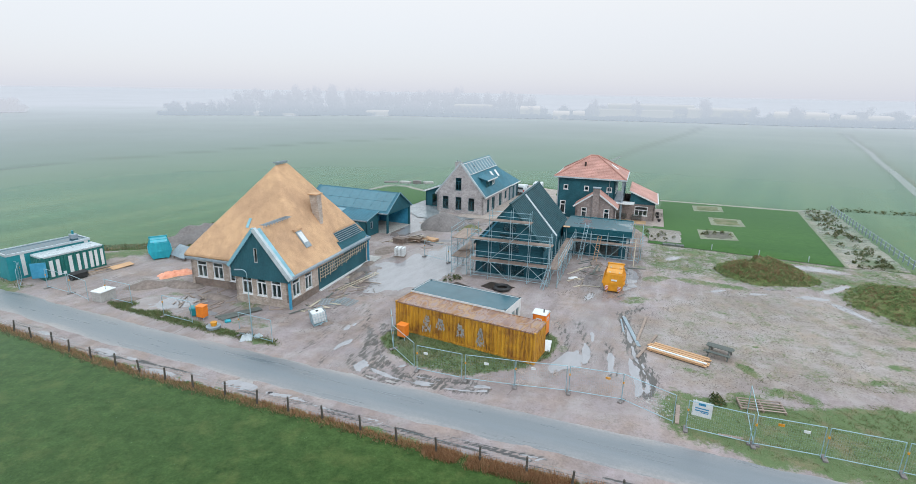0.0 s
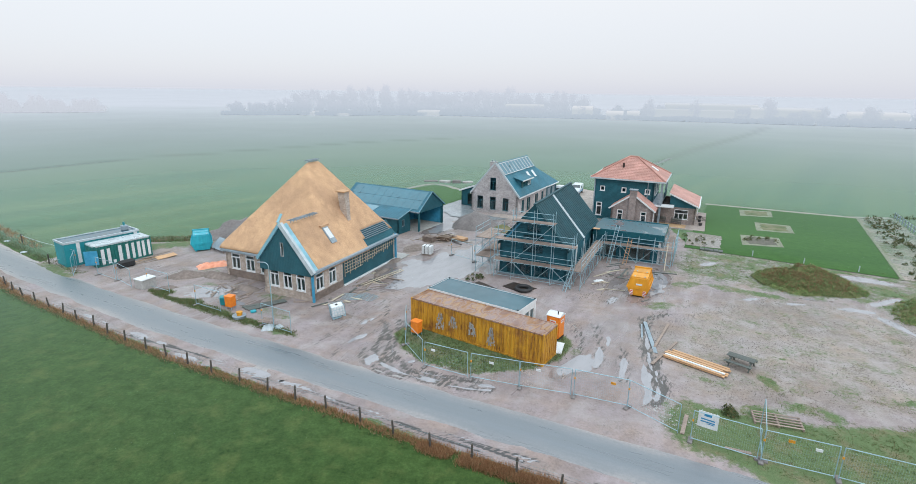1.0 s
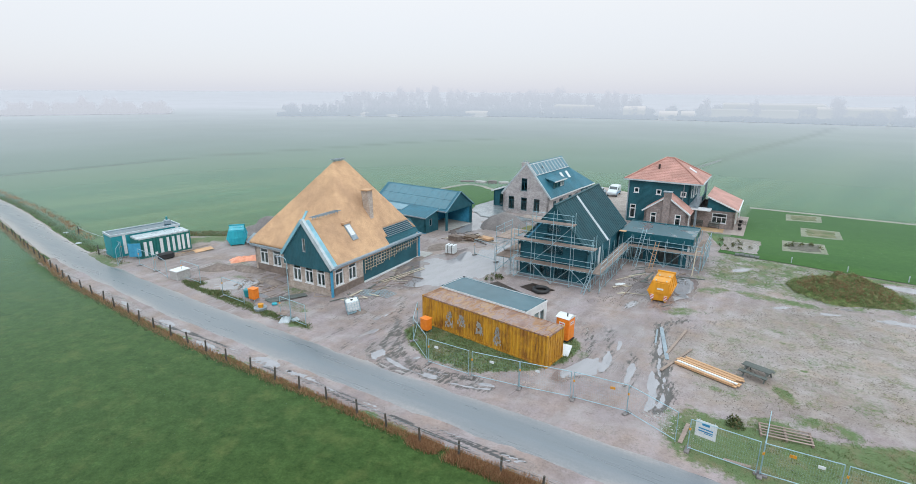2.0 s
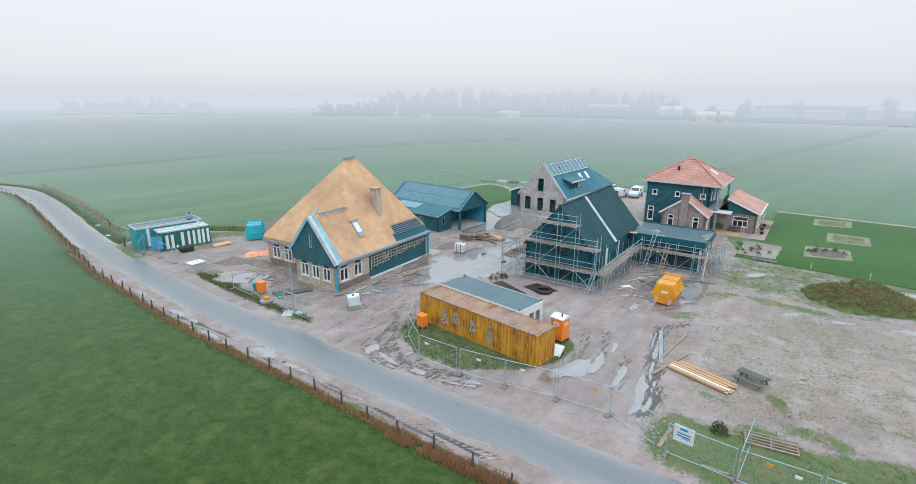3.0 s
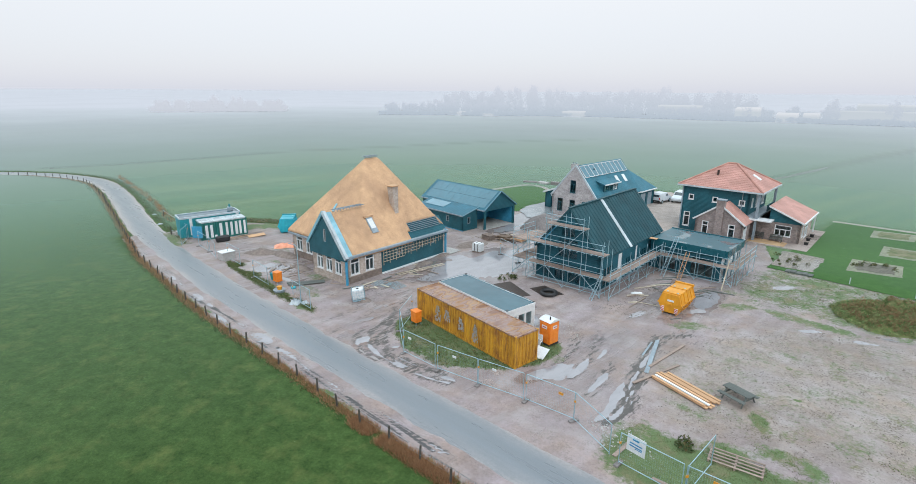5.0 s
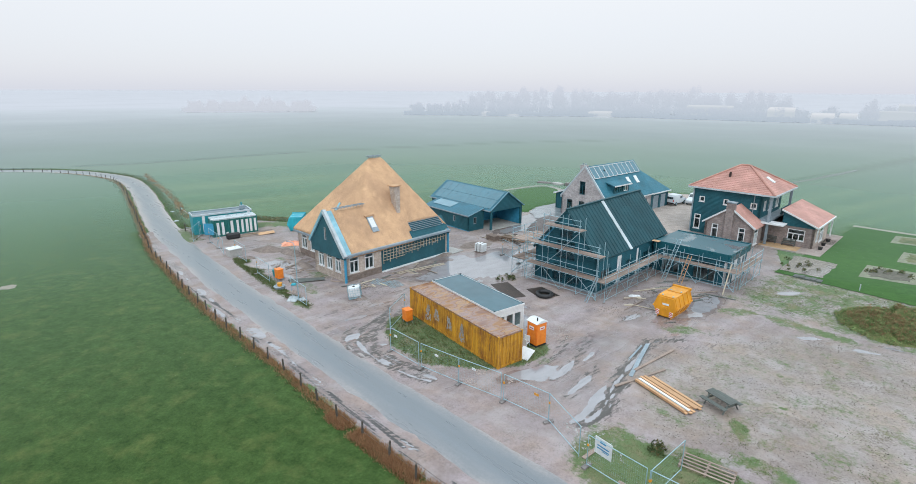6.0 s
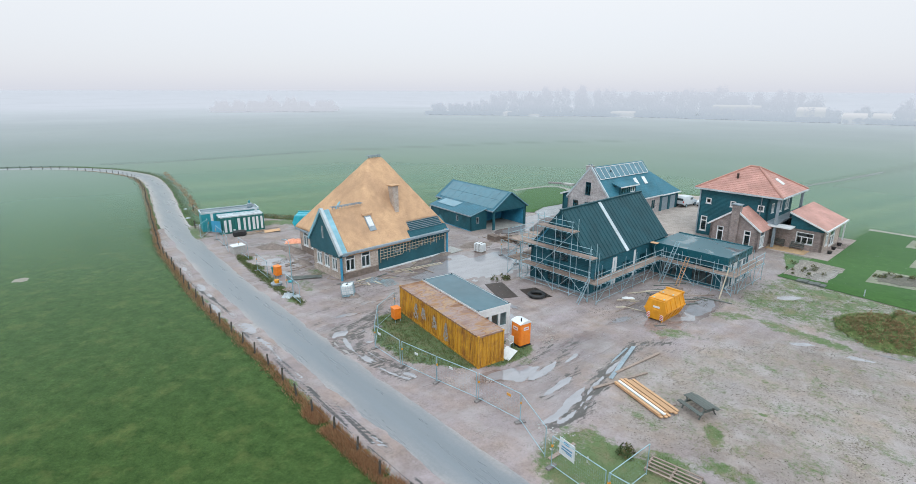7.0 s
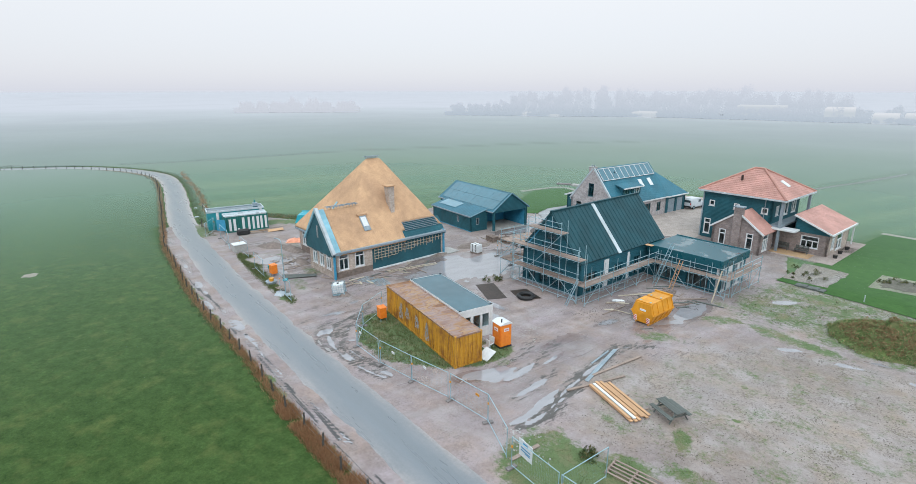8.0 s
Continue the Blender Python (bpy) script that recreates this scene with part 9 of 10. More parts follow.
r = random.Random(77)
mound_weeds(35.0, 57.8, 5.2, 3.9, 1.45, -12, 1.5, 620, M_WEED, "green weeds on the earth mound", foot=1.2)
mound_weeds(35.0, 57.8, 5.2, 3.9, 1.45, -12, 1.5, 460, M_DOCK, "rusty brown dead weeds on the crest of the mound", 0.82, foot=1.2)
mound_weeds(45.5, 48.5, 6.6, 6.4, 1.3, -25, 4.5, 900, M_WEED, "green weeds on the long mound")
mound_weeds(45.5, 48.5, 6.6, 6.4, 1.3, -25, 4.5, 160, M_DOCK, "brown dead weeds on the long mound", 0.8)
mound_weeds(48.0, 40.5, 7.0, 5.0, 1.0, -25, 7.5, 600, M_WEED, "rough weeds on the low mound")
edge = [Vector((46.8, 60.6)), Vector((60.3, 92.8)), Vector((66.2, 93.2)), Vector((53.0, 59.8))]
border = []
for _ in range(110):
    f, g = r.random(), r.uniform(0.15, 0.8)
    p = edge[0].lerp(edge[1], f).lerp(edge[3].lerp(edge[2], f), g)
    border.append((p.x, p.y, r.uniform(0.3, 0.85)))
bush(border, 60, 0.11, 3, "border_shrubs", "small dark shrubs in the sandy border")
bush([(35.4 + 0.5 * i + r.uniform(-.2, .2), 73.9 + r.uniform(0, 3.0), r.uniform(0.3, 0.6)) for i in range(9)], 60, 0.1, 4, "bed_shrubs", "dark shrubs in the gravel bed", 0.08)
bush([(-33 + r.gauss(0, 2.0), 69 + r.gauss(0, 3.5), r.uniform(0.4, 0.8)) for _ in range(22)], 60, 0.12, 5, "heap_weeds", "brown weeds round the soil heap")
bush([(17.6 + r.uniform(-.4, .4), 31.6 + r.uniform(-.5, .5), r.uniform(0.3, 0.55)) for _ in range(7)], 70, 0.09, 6, "verge_shrub", "small green shrub behind the fence")
bush([(-0.6 + r.uniform(-.9, .9), 54.6 + r.uniform(-.9, .9), r.uniform(0.25, 0.6)) for _ in range(10)], 50, 0.1, 7, "yard_weeds", "weeds beside the scaffold")

# ---- fence and hedge beside the garden ----
proto_g = None
for i in range(26):
    f = i / 25
    x, y = 53.6 + (66.5 - 53.6) * f, 58.2 + (93.8 - 58.2) * f
    m = pose(x, y, 0, 0, 0, 22)
    if proto_g is None:
        proto_g = part("garden_post", boxed(-0.06, 0.06, -0.06, 0.06, 0, 1.1), M_LEAD)
        proto_g.matrix_world = m
        tagged(proto_g, "blue-grey post of the garden fence", "fence post", "garden fence posts")
    else:
        copy_thing(proto_g, m)
for z in (0.5, 1.0):
    bar_thing("garden_rail", (53.6, 58.2, z), (66.5, 93.8, z), 0.05, 0.05, M_LEAD, "thin rail of the garden fence", "fence rail", "garden fence rails")
bush([(66.5 + 0.75 * i, 93.6 - 0.16 * i + r.uniform(-.4, .4), r.uniform(0.5, 0.9)) for i in range(70)], 40, 0.16, 8, "hedge", "low dark hedge along the field ditch")


# ---- far woods and sheds, fog haze painted as a glowing tone ----
def far_wood(name, spots, material, label, seed):
    """Trees and hedges as clouds of small leaf clumps: (x, y, height, half width, foot), thinning out towards the rim and the top."""
    r = random.Random(seed)
    verts, faces = [], []
    for x, y, h, w, foot in spots:
        domes = [(0.0, 0.0, 0.55 * h, 1.0)] + [(r.uniform(-0.6, 0.6) * w, r.uniform(-0.6, 0.6) * w, r.uniform(0.35, 0.8) * h, r.uniform(0.4, 0.65)) for _ in range(5)]
        for _ in range(int(50 * w * h ** 0.8)):
            dx, dy, dz, k = r.choice(domes)
            a, e, q = r.uniform(0, 6.283), math.asin(r.uniform(-0.9, 1)), r.random() ** 0.45
            rise = k * 0.46 * h
            cz = dz + rise * q * math.sin(e) if r.random() > 0.3 else r.uniform(0, foot * h)
            c = (x + dx + k * w * q * math.cos(a) * math.cos(e), y + dy + k * w * q * math.sin(a) * math.cos(e), cz)
            size = r.uniform(0.25, 0.85) * (1.2 - 0.75 * q)
            n = len(verts)
            for _ in range(4):
                verts.append(tuple(v + r.uniform(-size, size) for v in c))
            faces += [(n, n + 1, n + 2), (n, n + 2, n + 3)]
    me = bpy.data.meshes.new(name)
    me.from_pydata(verts, [], faces)
    me.materials.append(material)
    return tagged(new(name, me), label, "woods", "", "structure")


def stretch_of(line, x0, x1, low, high, gap, deep, seed, width=(3.0, 5.5), foot=0.5):
    """A row of trees over a stretch of a line, between two heights."""
    q = random.Random(seed)
    out = []
    for x, y, dx, dy in along(line, gap):
        if x0 < x < x1:
            swell = 0.5 + 0.5 * noise.noise((x * 0.045, seed, 0)) + q.uniform(-0.25, 0.25)
            out.append((x + q.uniform(-gap, gap) * 0.4, y + q.uniform(0, deep), low + (high - low) * min(1.0, max(0.0, swell)), q.uniform(*width), foot))
    return out


WOOD_LINE = [(-300, 352), (-250, 358), (-207, 366), (-162, 384), (-123, 392), (-86, 411), (-42, 418), (-4, 415), (90, 404), (168, 384), (238, 366), (298, 358), (420, 346), (560, 330)]
rows = stretch_of(WOOD_LINE, -207, -172, 7, 12, 3.0, 14, 1) + stretch_of(WOOD_LINE, -176, -134, 8, 14, 4.5, 16, 2) + stretch_of(WOOD_LINE, -140, 50, 6, 12, 4.0, 18, 3, foot=0.3)
rows += stretch_of(WOOD_LINE, 46, 175, 2.8, 4.6, 1.8, 6, 4, (2.2, 3.6), 0.8) + stretch_of(WOOD_LINE, 170, 560, 4.6, 6.6, 2.0, 8, 5, (2.6, 4.2), 0.8) + stretch_of(WOOD_LINE, -207, 50, 2.5, 4.5, 2.2, 4, 12, (2.5, 4), 0.8)
far_wood("backdrop_wood_edge", rows, M_WOOD_MID, "hedges and trees along the far field edge, fog haze painted in", 1)
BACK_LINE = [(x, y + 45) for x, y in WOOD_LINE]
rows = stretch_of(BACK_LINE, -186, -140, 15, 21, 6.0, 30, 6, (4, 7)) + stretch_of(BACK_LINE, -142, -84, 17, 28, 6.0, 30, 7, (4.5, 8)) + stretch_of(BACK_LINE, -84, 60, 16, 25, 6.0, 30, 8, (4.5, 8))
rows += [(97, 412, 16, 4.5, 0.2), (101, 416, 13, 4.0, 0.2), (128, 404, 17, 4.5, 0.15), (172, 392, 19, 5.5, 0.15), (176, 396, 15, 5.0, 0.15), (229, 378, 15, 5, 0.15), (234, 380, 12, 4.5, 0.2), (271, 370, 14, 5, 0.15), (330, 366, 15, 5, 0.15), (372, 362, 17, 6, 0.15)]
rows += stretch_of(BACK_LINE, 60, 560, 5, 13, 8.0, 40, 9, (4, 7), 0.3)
far_wood("backdrop_wood", rows, M_WOOD_FAR, "tall far trees, fog haze painted in their tone", 2)
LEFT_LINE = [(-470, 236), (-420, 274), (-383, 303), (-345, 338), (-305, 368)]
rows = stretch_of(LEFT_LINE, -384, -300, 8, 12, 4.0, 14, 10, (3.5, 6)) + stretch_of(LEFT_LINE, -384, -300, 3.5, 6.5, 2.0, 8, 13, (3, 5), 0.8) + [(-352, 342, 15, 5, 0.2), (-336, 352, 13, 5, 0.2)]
far_wood("backdrop_copse", rows, M_WOOD_FAINT, "small far copse, fog haze painted in its tone", 3)
for x, y, w, h, z in ((-126, 395, 9, 1.0, 1.2), (-152, 392, 12, 1.8, 1.4), (8, 440, 30, 2.0, 7.4), (-66, 418, 16, 2.2, 2.2), (52, 425, 15, 3.6, 5.6), (74, 412, 12, 3.4, 3.0), (88, 416, 9, 3.0, 3.4), (132, 428, 60, 1.2, 6.6), (160, 470, 70, 2.2, 9.0), (205, 440, 46, 2.6, 7.0), (248, 402, 34, 3.4, 5.4), (286, 388, 30, 3.0, 4.6), (335, 380, 38, 3.2, 5.0)):
    bm = bmesh.new()
    hexa(bm, [(-w / 2, -5, -z), (w / 2, -5, -z), (w / 2, 5, -z), (-w / 2, 5, -z), (-w / 2, -5, h * 0.7), (w / 2, -5, h * 0.7), (w / 2, 3, h), (-w / 2, 3, h)])
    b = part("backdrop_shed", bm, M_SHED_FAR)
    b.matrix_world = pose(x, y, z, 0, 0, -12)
    tagged(b, "far white glasshouse roof, fog haze painted in its tone", "shed", "", "structure")


# ---- loose things in the yard ----
def tote(m):
    t = thing("liquid_tote", m, "white plastic liquid tote in a galvanised cage", "tote")
    part("pallet", boxed(0, 1.2, 0, 1.0, 0, 0.14), M_GALV, t)
    part("tank", boxed(0.05, 1.15, 0.05, 0.95, 0.16, 1.12, bevel=0.06), M_WHITE, t)
    part("cap", tube(bmesh.new(), (0.6, 0.5, 1.11), (0.6, 0.5, 1.18), 0.12, 10), M_RUBBER, t)
    for i in range(6):
        for y in (0.0, 1.0):
            part("cage_bar", tube(bmesh.new(), (0.0 + 0.24 * i, y, 0.14), (0.24 * i, y, 1.15), 0.014, 5), M_GALV, t)
    for i in range(1, 5):
        for x in (0.0, 1.2):
            part("cage_bar", tube(bmesh.new(), (x, 0.2 * i, 0.14), (x, 0.2 * i, 1.15), 0.014, 5), M_GALV, t)
    for z in (0.35, 0.6, 0.85, 1.15):
        for p, q in (((0, 0), (1.2, 0)), ((1.2, 0), (1.2, 1)), ((1.2, 1), (0, 1)), ((0, 1), (0, 0))):
            part("cage_hoop", tube(bmesh.new(), (*p, z), (*q, z), 0.014, 5), M_GALV, t)
    return t


mound("earth_bank", -11.5, 42.6, 0.75, 0.7, 0.3, 20, M_DUG, "low lump of earth under the tipped liquid tote", "heap", 8.5, 0.5)
tote(pose(-12.2, 41.75, 0.05, 2, -7, 32))


def crumple(name, m, L, W, H, mat, label, category, seed):
    bm = bmesh.new()
    nx, ny = 26, 14
    rows = []
    for j in range(ny + 1):
        row = []
        for i in range(nx + 1):
            x, y = i / nx, j / ny
            e = min(x, 1 - x, y, 1 - y) * 5
            z = H * min(1, e) * (0.55 + 0.6 * abs(noise.noise((x * 5 + seed, y * 4, 0))) + 0.35 * abs(noise.noise((x * 13, y * 11 + seed, 3))))
            row.append(bm.verts.new((L * (x - 0.5) * (1 + 0.15 * noise.noise((y * 3, seed, 1))), W * (y - 0.5) * (1 + 0.2 * noise.noise((x * 3, seed, 5))), z)))
        rows.append(row)
    for p, q in zip(rows, rows[1:]):
        for i in range(nx):
            bm.faces.new((p[i], p[i + 1], q[i + 1], q[i]))
    ob = part(name, bm, mat)
    ob.matrix_world = m
    return tagged(ob, label, category)


crumple("tarpaulin", pose(-30.6, 54.1, 0.03, 0, 0, 38), 3.4, 1.6, 0.5, M_TARP, "crumpled salmon-orange tarpaulin on the ground", "tarpaulin", 3)
crumple("rubbish_bag", pose(-17.0, 39.2, 0.04, 0, 0, 10), 1.0, 0.8, 0.5, M_TRIM, "torn white rubbish bag by the road fence", "bag", 8)
crumple("rubbish_bag", pose(-16.2, 39.6, 0.04, 0, 0, 70), 0.7, 0.5, 0.3, M_TRIM, "small torn white bag by the road fence", "bag", 11)
for k in range(5):
    bar_thing("pallet_slat", (-17.9 + 0.02 * k, 39.4 + 0.2 * k, 0.62), (-16.9 + 0.02 * k, 39.15 + 0.2 * k, 0.7), 0.12, 0.03, M_PLANK, "broken pallet slat on the rubbish", "slat", "broken pallet slats")

# leaning grey sheets at the farmhouse corner
t = thing("sheet_stack", pose(-34.2, 60.0, 0.03, 0, 0, -33), "stack of pale grey roofing sheets leaning on a trestle", "sheet stack")
for k in range(3):
    part("sheet", slab(bmesh.new(), [(0, -0.1 * k, 0.35 + 0.04 * k), (2.9, -0.1 * k, 0.35 + 0.04 * k), (2.9, 1.3 - 0.1 * k, 1.35 + 0.04 * k), (0, 1.3 - 0.1 * k, 1.35 + 0.04 * k)], 0.03), M_LEAD if k else M_CABIN_ROOF, t)
for x in (0.3, 2.6):
    part("trestle", beam(bmesh.new(), (x, 1.2, 0), (x, 1.1, 1.25), 0.1, 0.1), M_PLANK, t)
    part("trestle", beam(bmesh.new(), (x, 0.1, 0), (x, 0.1, 0.38), 0.1, 0.1), M_PLANK, t)

# white chest
t = thing("site_chest", pose(-34.45, 46.35, 0.03, 0, 0, -18), "pale chest with a white lid beside the road", "chest")
part("body", boxed(0, 1.25, 0, 1.5, 0, 0.95, bevel=0.02), M_CONCRETE, t)
part("lid", boxed(-0.06, 1.31, -0.06, 1.56, 0.95, 1.04, bevel=0.02), M_WHITE, t)


def wheelie(m, mat, label, s=1.0):
    t = thing("waste_bin", m, label, "bin", "bins by the road")
    bm = bmesh.new()
    hexa(bm, [(-0.38 * s, -0.38 * s, 0.12), (0.38 * s, -0.38 * s, 0.12), (0.38 * s, 0.38 * s, 0.12), (-0.38 * s, 0.38 * s, 0.12), (-0.48 * s, -0.48 * s, 1.15 * s), (0.48 * s, -0.48 * s, 1.15 * s), (0.48 * s, 0.48 * s, 1.15 * s), (-0.48 * s, 0.48 * s, 1.15 * s)])
    bmesh.ops.bevel(bm, geom=bm.edges[:], offset=0.03, segments=1, affect="EDGES")
    part("body", bm, mat, t)
    part("lid", boxed(-0.52 * s, 0.52 * s, -0.52 * s, 0.54 * s, 1.15 * s, 1.24 * s, bevel=0.03), mat, t)
    for x in (-0.3, 0.3):
        part("wheel", tube(bmesh.new(), (x * s - 0.03, 0.36 * s, 0.12), (x * s + 0.03, 0.36 * s, 0.12), 0.12, 12), M_RUBBER, t)
    return t


wheelie(pose(-23.3, 43.5, 0.04, 0, 0, 15), M_TEAL, "teal waste bin with closed lid by the road", 0.72)
fuel_box(pose(-22.3, 42.85, 0.04, 0, 0, -15))
t = thing("feed_tub", pose(-20.5, 41.0, 0.04), "dark round tub with a yellow pot on it", "tub")
part("tub", tube(bmesh.new(), (0, 0, 0), (0, 0, 0.3), 0.5, 18, 0.6), M_LEAD, t)
part("pot", tube(bmesh.new(), (0.05, 0, 0.3), (0.05, 0, 0.62), 0.22, 14, 0.27), M_YELLOW, t, "yellow pot")
b = part("teal_cloth", boxed(-0.25, 0.25, -0.2, 0.2, 0, 0.2, bevel=0.05), M_TURQ)
b.matrix_world = pose(-19.9, 42.4, 0.04, 0, 0, 30)
tagged(b, "small teal crate in the grass", "crate")

# street lamp
t = thing("street_lamp", pose(-16.65, 39.6, 0.03), "slim grey street lamp with a bent arm", "street lamp")
part("pole", tube(bmesh.new(), (0, 0, 0), (0, 0, 5.45), 0.05, 8, 0.035), M_GALV, t)
prev = Vector((0, 0, 5.45))
bm = bmesh.new()
for i in range(1, 7):
    a = math.pi / 2 * i / 6
    p = Vector((-0.4 * (1 - math.cos(a)), 0, 5.45 + 0.4 * math.sin(a)))
    tube(bm, prev, p, 0.03, 6)
    prev = p
part("arm", bm, M_GALV, t)
part("lamp_head", boxed(-0.95, -0.4, -0.07, 0.07, 5.81, 5.88, bevel=0.02), M_LEAD, t, "grey lamp head")

# timber and sheets beside the green container
rng = random.Random(12)
for k in range(12):
    f = rng.uniform(0, 0.5)
    a = Vector((-40.6 + 0.9 * rng.random(), 52.6 + 5.5 * f, 0.06 + 0.03 * (k % 3)))
    L = rng.uniform(2.4, 4.5)
    b = a + Vector((0.52 + rng.uniform(-0.12, 0.12), 0.85, 0)) * L * 0.95
    bar_thing("long_board", a, b, rng.uniform(0.12, 0.3), 0.05, M_TIMBER if k % 4 == 0 else M_PLANK, "long used board lying beside the green container", "board", "boards by the container")
b = part("plywood_sheet", boxed(-0.6, 0.6, -1.1, 1.1, 0, 0.03), M_TIMBER)
b.matrix_world = pose(-37.9, 56.3, 0.16, 3, 2, -35)
tagged(b, "pale plywood sheet on the boards", "plywood")
b = part("motorbike_cover", boxed(-0.9, 0.9, -0.35, 0.35, 0, 0.85, bevel=0.2), M_RUBBER)
b.matrix_world = pose(-39.9, 52.3, 0.03, 0, 0, 62)
tagged(b, "low dark covered machine before the container", "machine")

# boards and mesh along the farmhouse wall
FARM = pose(-15.4, 45.45, 0.03, 0, 0, -17.5)
for k in range(46):
    a = FARM @ Vector((rng.uniform(0.5, 3.0), rng.uniform(-1.2, 11.5), 0.04 + 0.02 * (k % 4)))
    h = radians(rng.choice([72, 60, 85, 20, -20]) + rng.uniform(-14, 14))
    L = rng.uniform(0.4, 2.2)
    bar_thing("loose_board", a, a + Vector((math.cos(h), math.sin(h), 0.01)) * L, rng.uniform(0.06, 0.2), 0.04, M_BATTEN if k % 5 == 0 else M_GREYWOOD if k % 3 == 0 else M_PLANK, "loose board lying beside the farmhouse wall", "board", "boards by the farmhouse")
t = thing("timber_truss", FARM @ pose(2.0, 5.6, 0.08, 0, 0, 78), "long light timber lattice lying on the ground", "timber lattice")
for y in (0, 0.42):
    part("chord", boxed(0, 6.2, y, y + 0.07, 0, 0.07), M_BATTEN, t)
for k in range(15):
    part("lath", beam(bmesh.new(), (0.1 + 0.42 * k, 0.07, 0.09), (0.3 + 0.42 * k, 0.42, 0.09), 0.05, 0.03), M_BATTEN, t)
for x, y, a in ((1.9, 1.6, 20), (3.0, 2.6, -8)):
    t = thing("steel_mesh", FARM @ pose(x, y, 0.06, 0, 0, a), "rusty reinforcing mesh lying flat", "steel mesh", "steel meshes")
    for k in range(7):
        part("bar", tube(bmesh.new(), (0.3 * k, 0, 0), (0.3 * k, 1.5, 0), 0.016, 5), M_GALV, t)
        part("bar", tube(bmesh.new(), (0, 0.25 * k, 0.02), (1.8, 0.25 * k, 0.02), 0.016, 5), M_GALV, t)
part("doorstep_slab", boxed(-1.4, 0.9, 15.05, 17.3, 0.0, 0.08), M_CONCRETE).matrix_world = FARM
tagged(bpy.data.objects["doorstep_slab"], "pale concrete slab at the farmhouse corner", "slab", "", "structure")
for k in range(30):
    a = FARM @ Vector((rng.uniform(-12.5, -1.0), rng.uniform(-2.8, 1.4) - 0.6, 0.05))
    if (FARM.inverted() @ a).y > -0.3 and (FARM.inverted() @ a).x > -6.3:
        continue
    h = radians(rng.uniform(0, 180))
    bar_thing("loose_board", a, a + Vector((math.cos(h), math.sin(h), 0)) * rng.uniform(0.4, 1.8), rng.uniform(0.06, 0.2), 0.04, M_PLANK, "loose board lying before the farmhouse front", "board", "boards before the farmhouse")
for a, b in (((-21.4, 43.2), (-18.2, 45.3)), ((-21.0, 42.9), (-17.9, 45.0)), ((-20.6, 42.7), (-18.6, 44.4))):
    bar_thing("formwork_board", (*a, 0.12), (*b, 0.2), 0.4, 0.05, M_GREYWOOD, "long grey formwork panel lying on rubble", "panel", "formwork panels")


def stacked(name, m, L, W, H, n, mat, label, category, strap=None):
    """Goods stacked in layers on a pallet."""
    t = thing(name, m, label, category)
    for y in (0.05, W / 2 - 0.05, W - 0.15):
        part("runner", boxed(0, L, y, y + 0.1, 0, 0.1), M_PLANK, t)
    part("deck", boxed(0, L, 0, W, 0.1, 0.14), M_PLANK, t)
    r = random.Random(int(L * 100 + W * 10 + n))
    for k in range(n):
        o = r.uniform(-0.02, 0.02)
        part("layer", boxed(0.03 + o, L - 0.03 + o, 0.03 - o, W - 0.03 - o, 0.14 + (H - 0.14) * k / n, 0.14 + (H - 0.14) * (k + 0.9) / n, bevel=0.01), mat, t)
    if strap:
        for x in (L * 0.3, L * 0.7):
            part("strap", boxed(x - 0.03, x + 0.03, -0.005, W + 0.005, 0.14, H + 0.01), strap, t)
    return t


stacked("wrapped_pallet", pose(-7.9, 61.9, 0.03, 0, 0, -12), 1.25, 1.0, 1.15, 6, M_WHITE, "pallet of white wrapped blocks", "pallet", M_RUBBER)
stacked("brick_pallet", pose(-8.9, 67.9, 0.03, 0, 0, -25), 1.6, 1.1, 0.75, 5, M_BRICK_DARK, "pallet of dark bricks", "pallet")
stacked("brick_pallet", pose(-6.9, 68.5, 0.03, 0, 0, -18), 1.7, 1.2, 0.6, 6, M_OFFCUT, "pallet stacked with brown timber offcuts", "pallet")
stacked("brick_pallet", pose(-5.0, 69.3, 0.03, 0, 0, -30), 1.9, 1.2, 0.4, 3, M_TIMBER, "low pallet of pale timber", "pallet")
for k in range(16):
    a = Vector((rng.uniform(-10, -3.5), rng.uniform(65.5, 71), 0.05))
    h = radians(rng.uniform(0, 180))
    bar_thing("offcut", a, a + Vector((math.cos(h), math.sin(h), 0)) * rng.uniform(0.5, 2.2), 0.15, 0.05, M_PLANK, "timber offcut lying in the yard", "offcut", "timber offcuts")

for k in range(70):
    a = Vector((-6.9 + rng.gauss(0, 1.4), 69.2 + rng.gauss(0, 0.7), 0.08))
    a.z += max(0.0, 0.6 - 0.3 * abs(a.x + 6.6)) * rng.random()
    h = radians(rng.gauss(-20, 35))
    L = rng.uniform(0.6, 1.9)
    bar_thing("offcut", a, a + Vector((math.cos(h), math.sin(h), rng.uniform(-0.03, 0.08))) * L, 0.14, 0.05, (M_PLANK, M_STEEL_PLATE, M_OFFCUT, M_OFFCUT, M_BATTEN)[k % 5], "brown timber offcut on a jumbled heap", "offcut", "heaped timber offcuts")

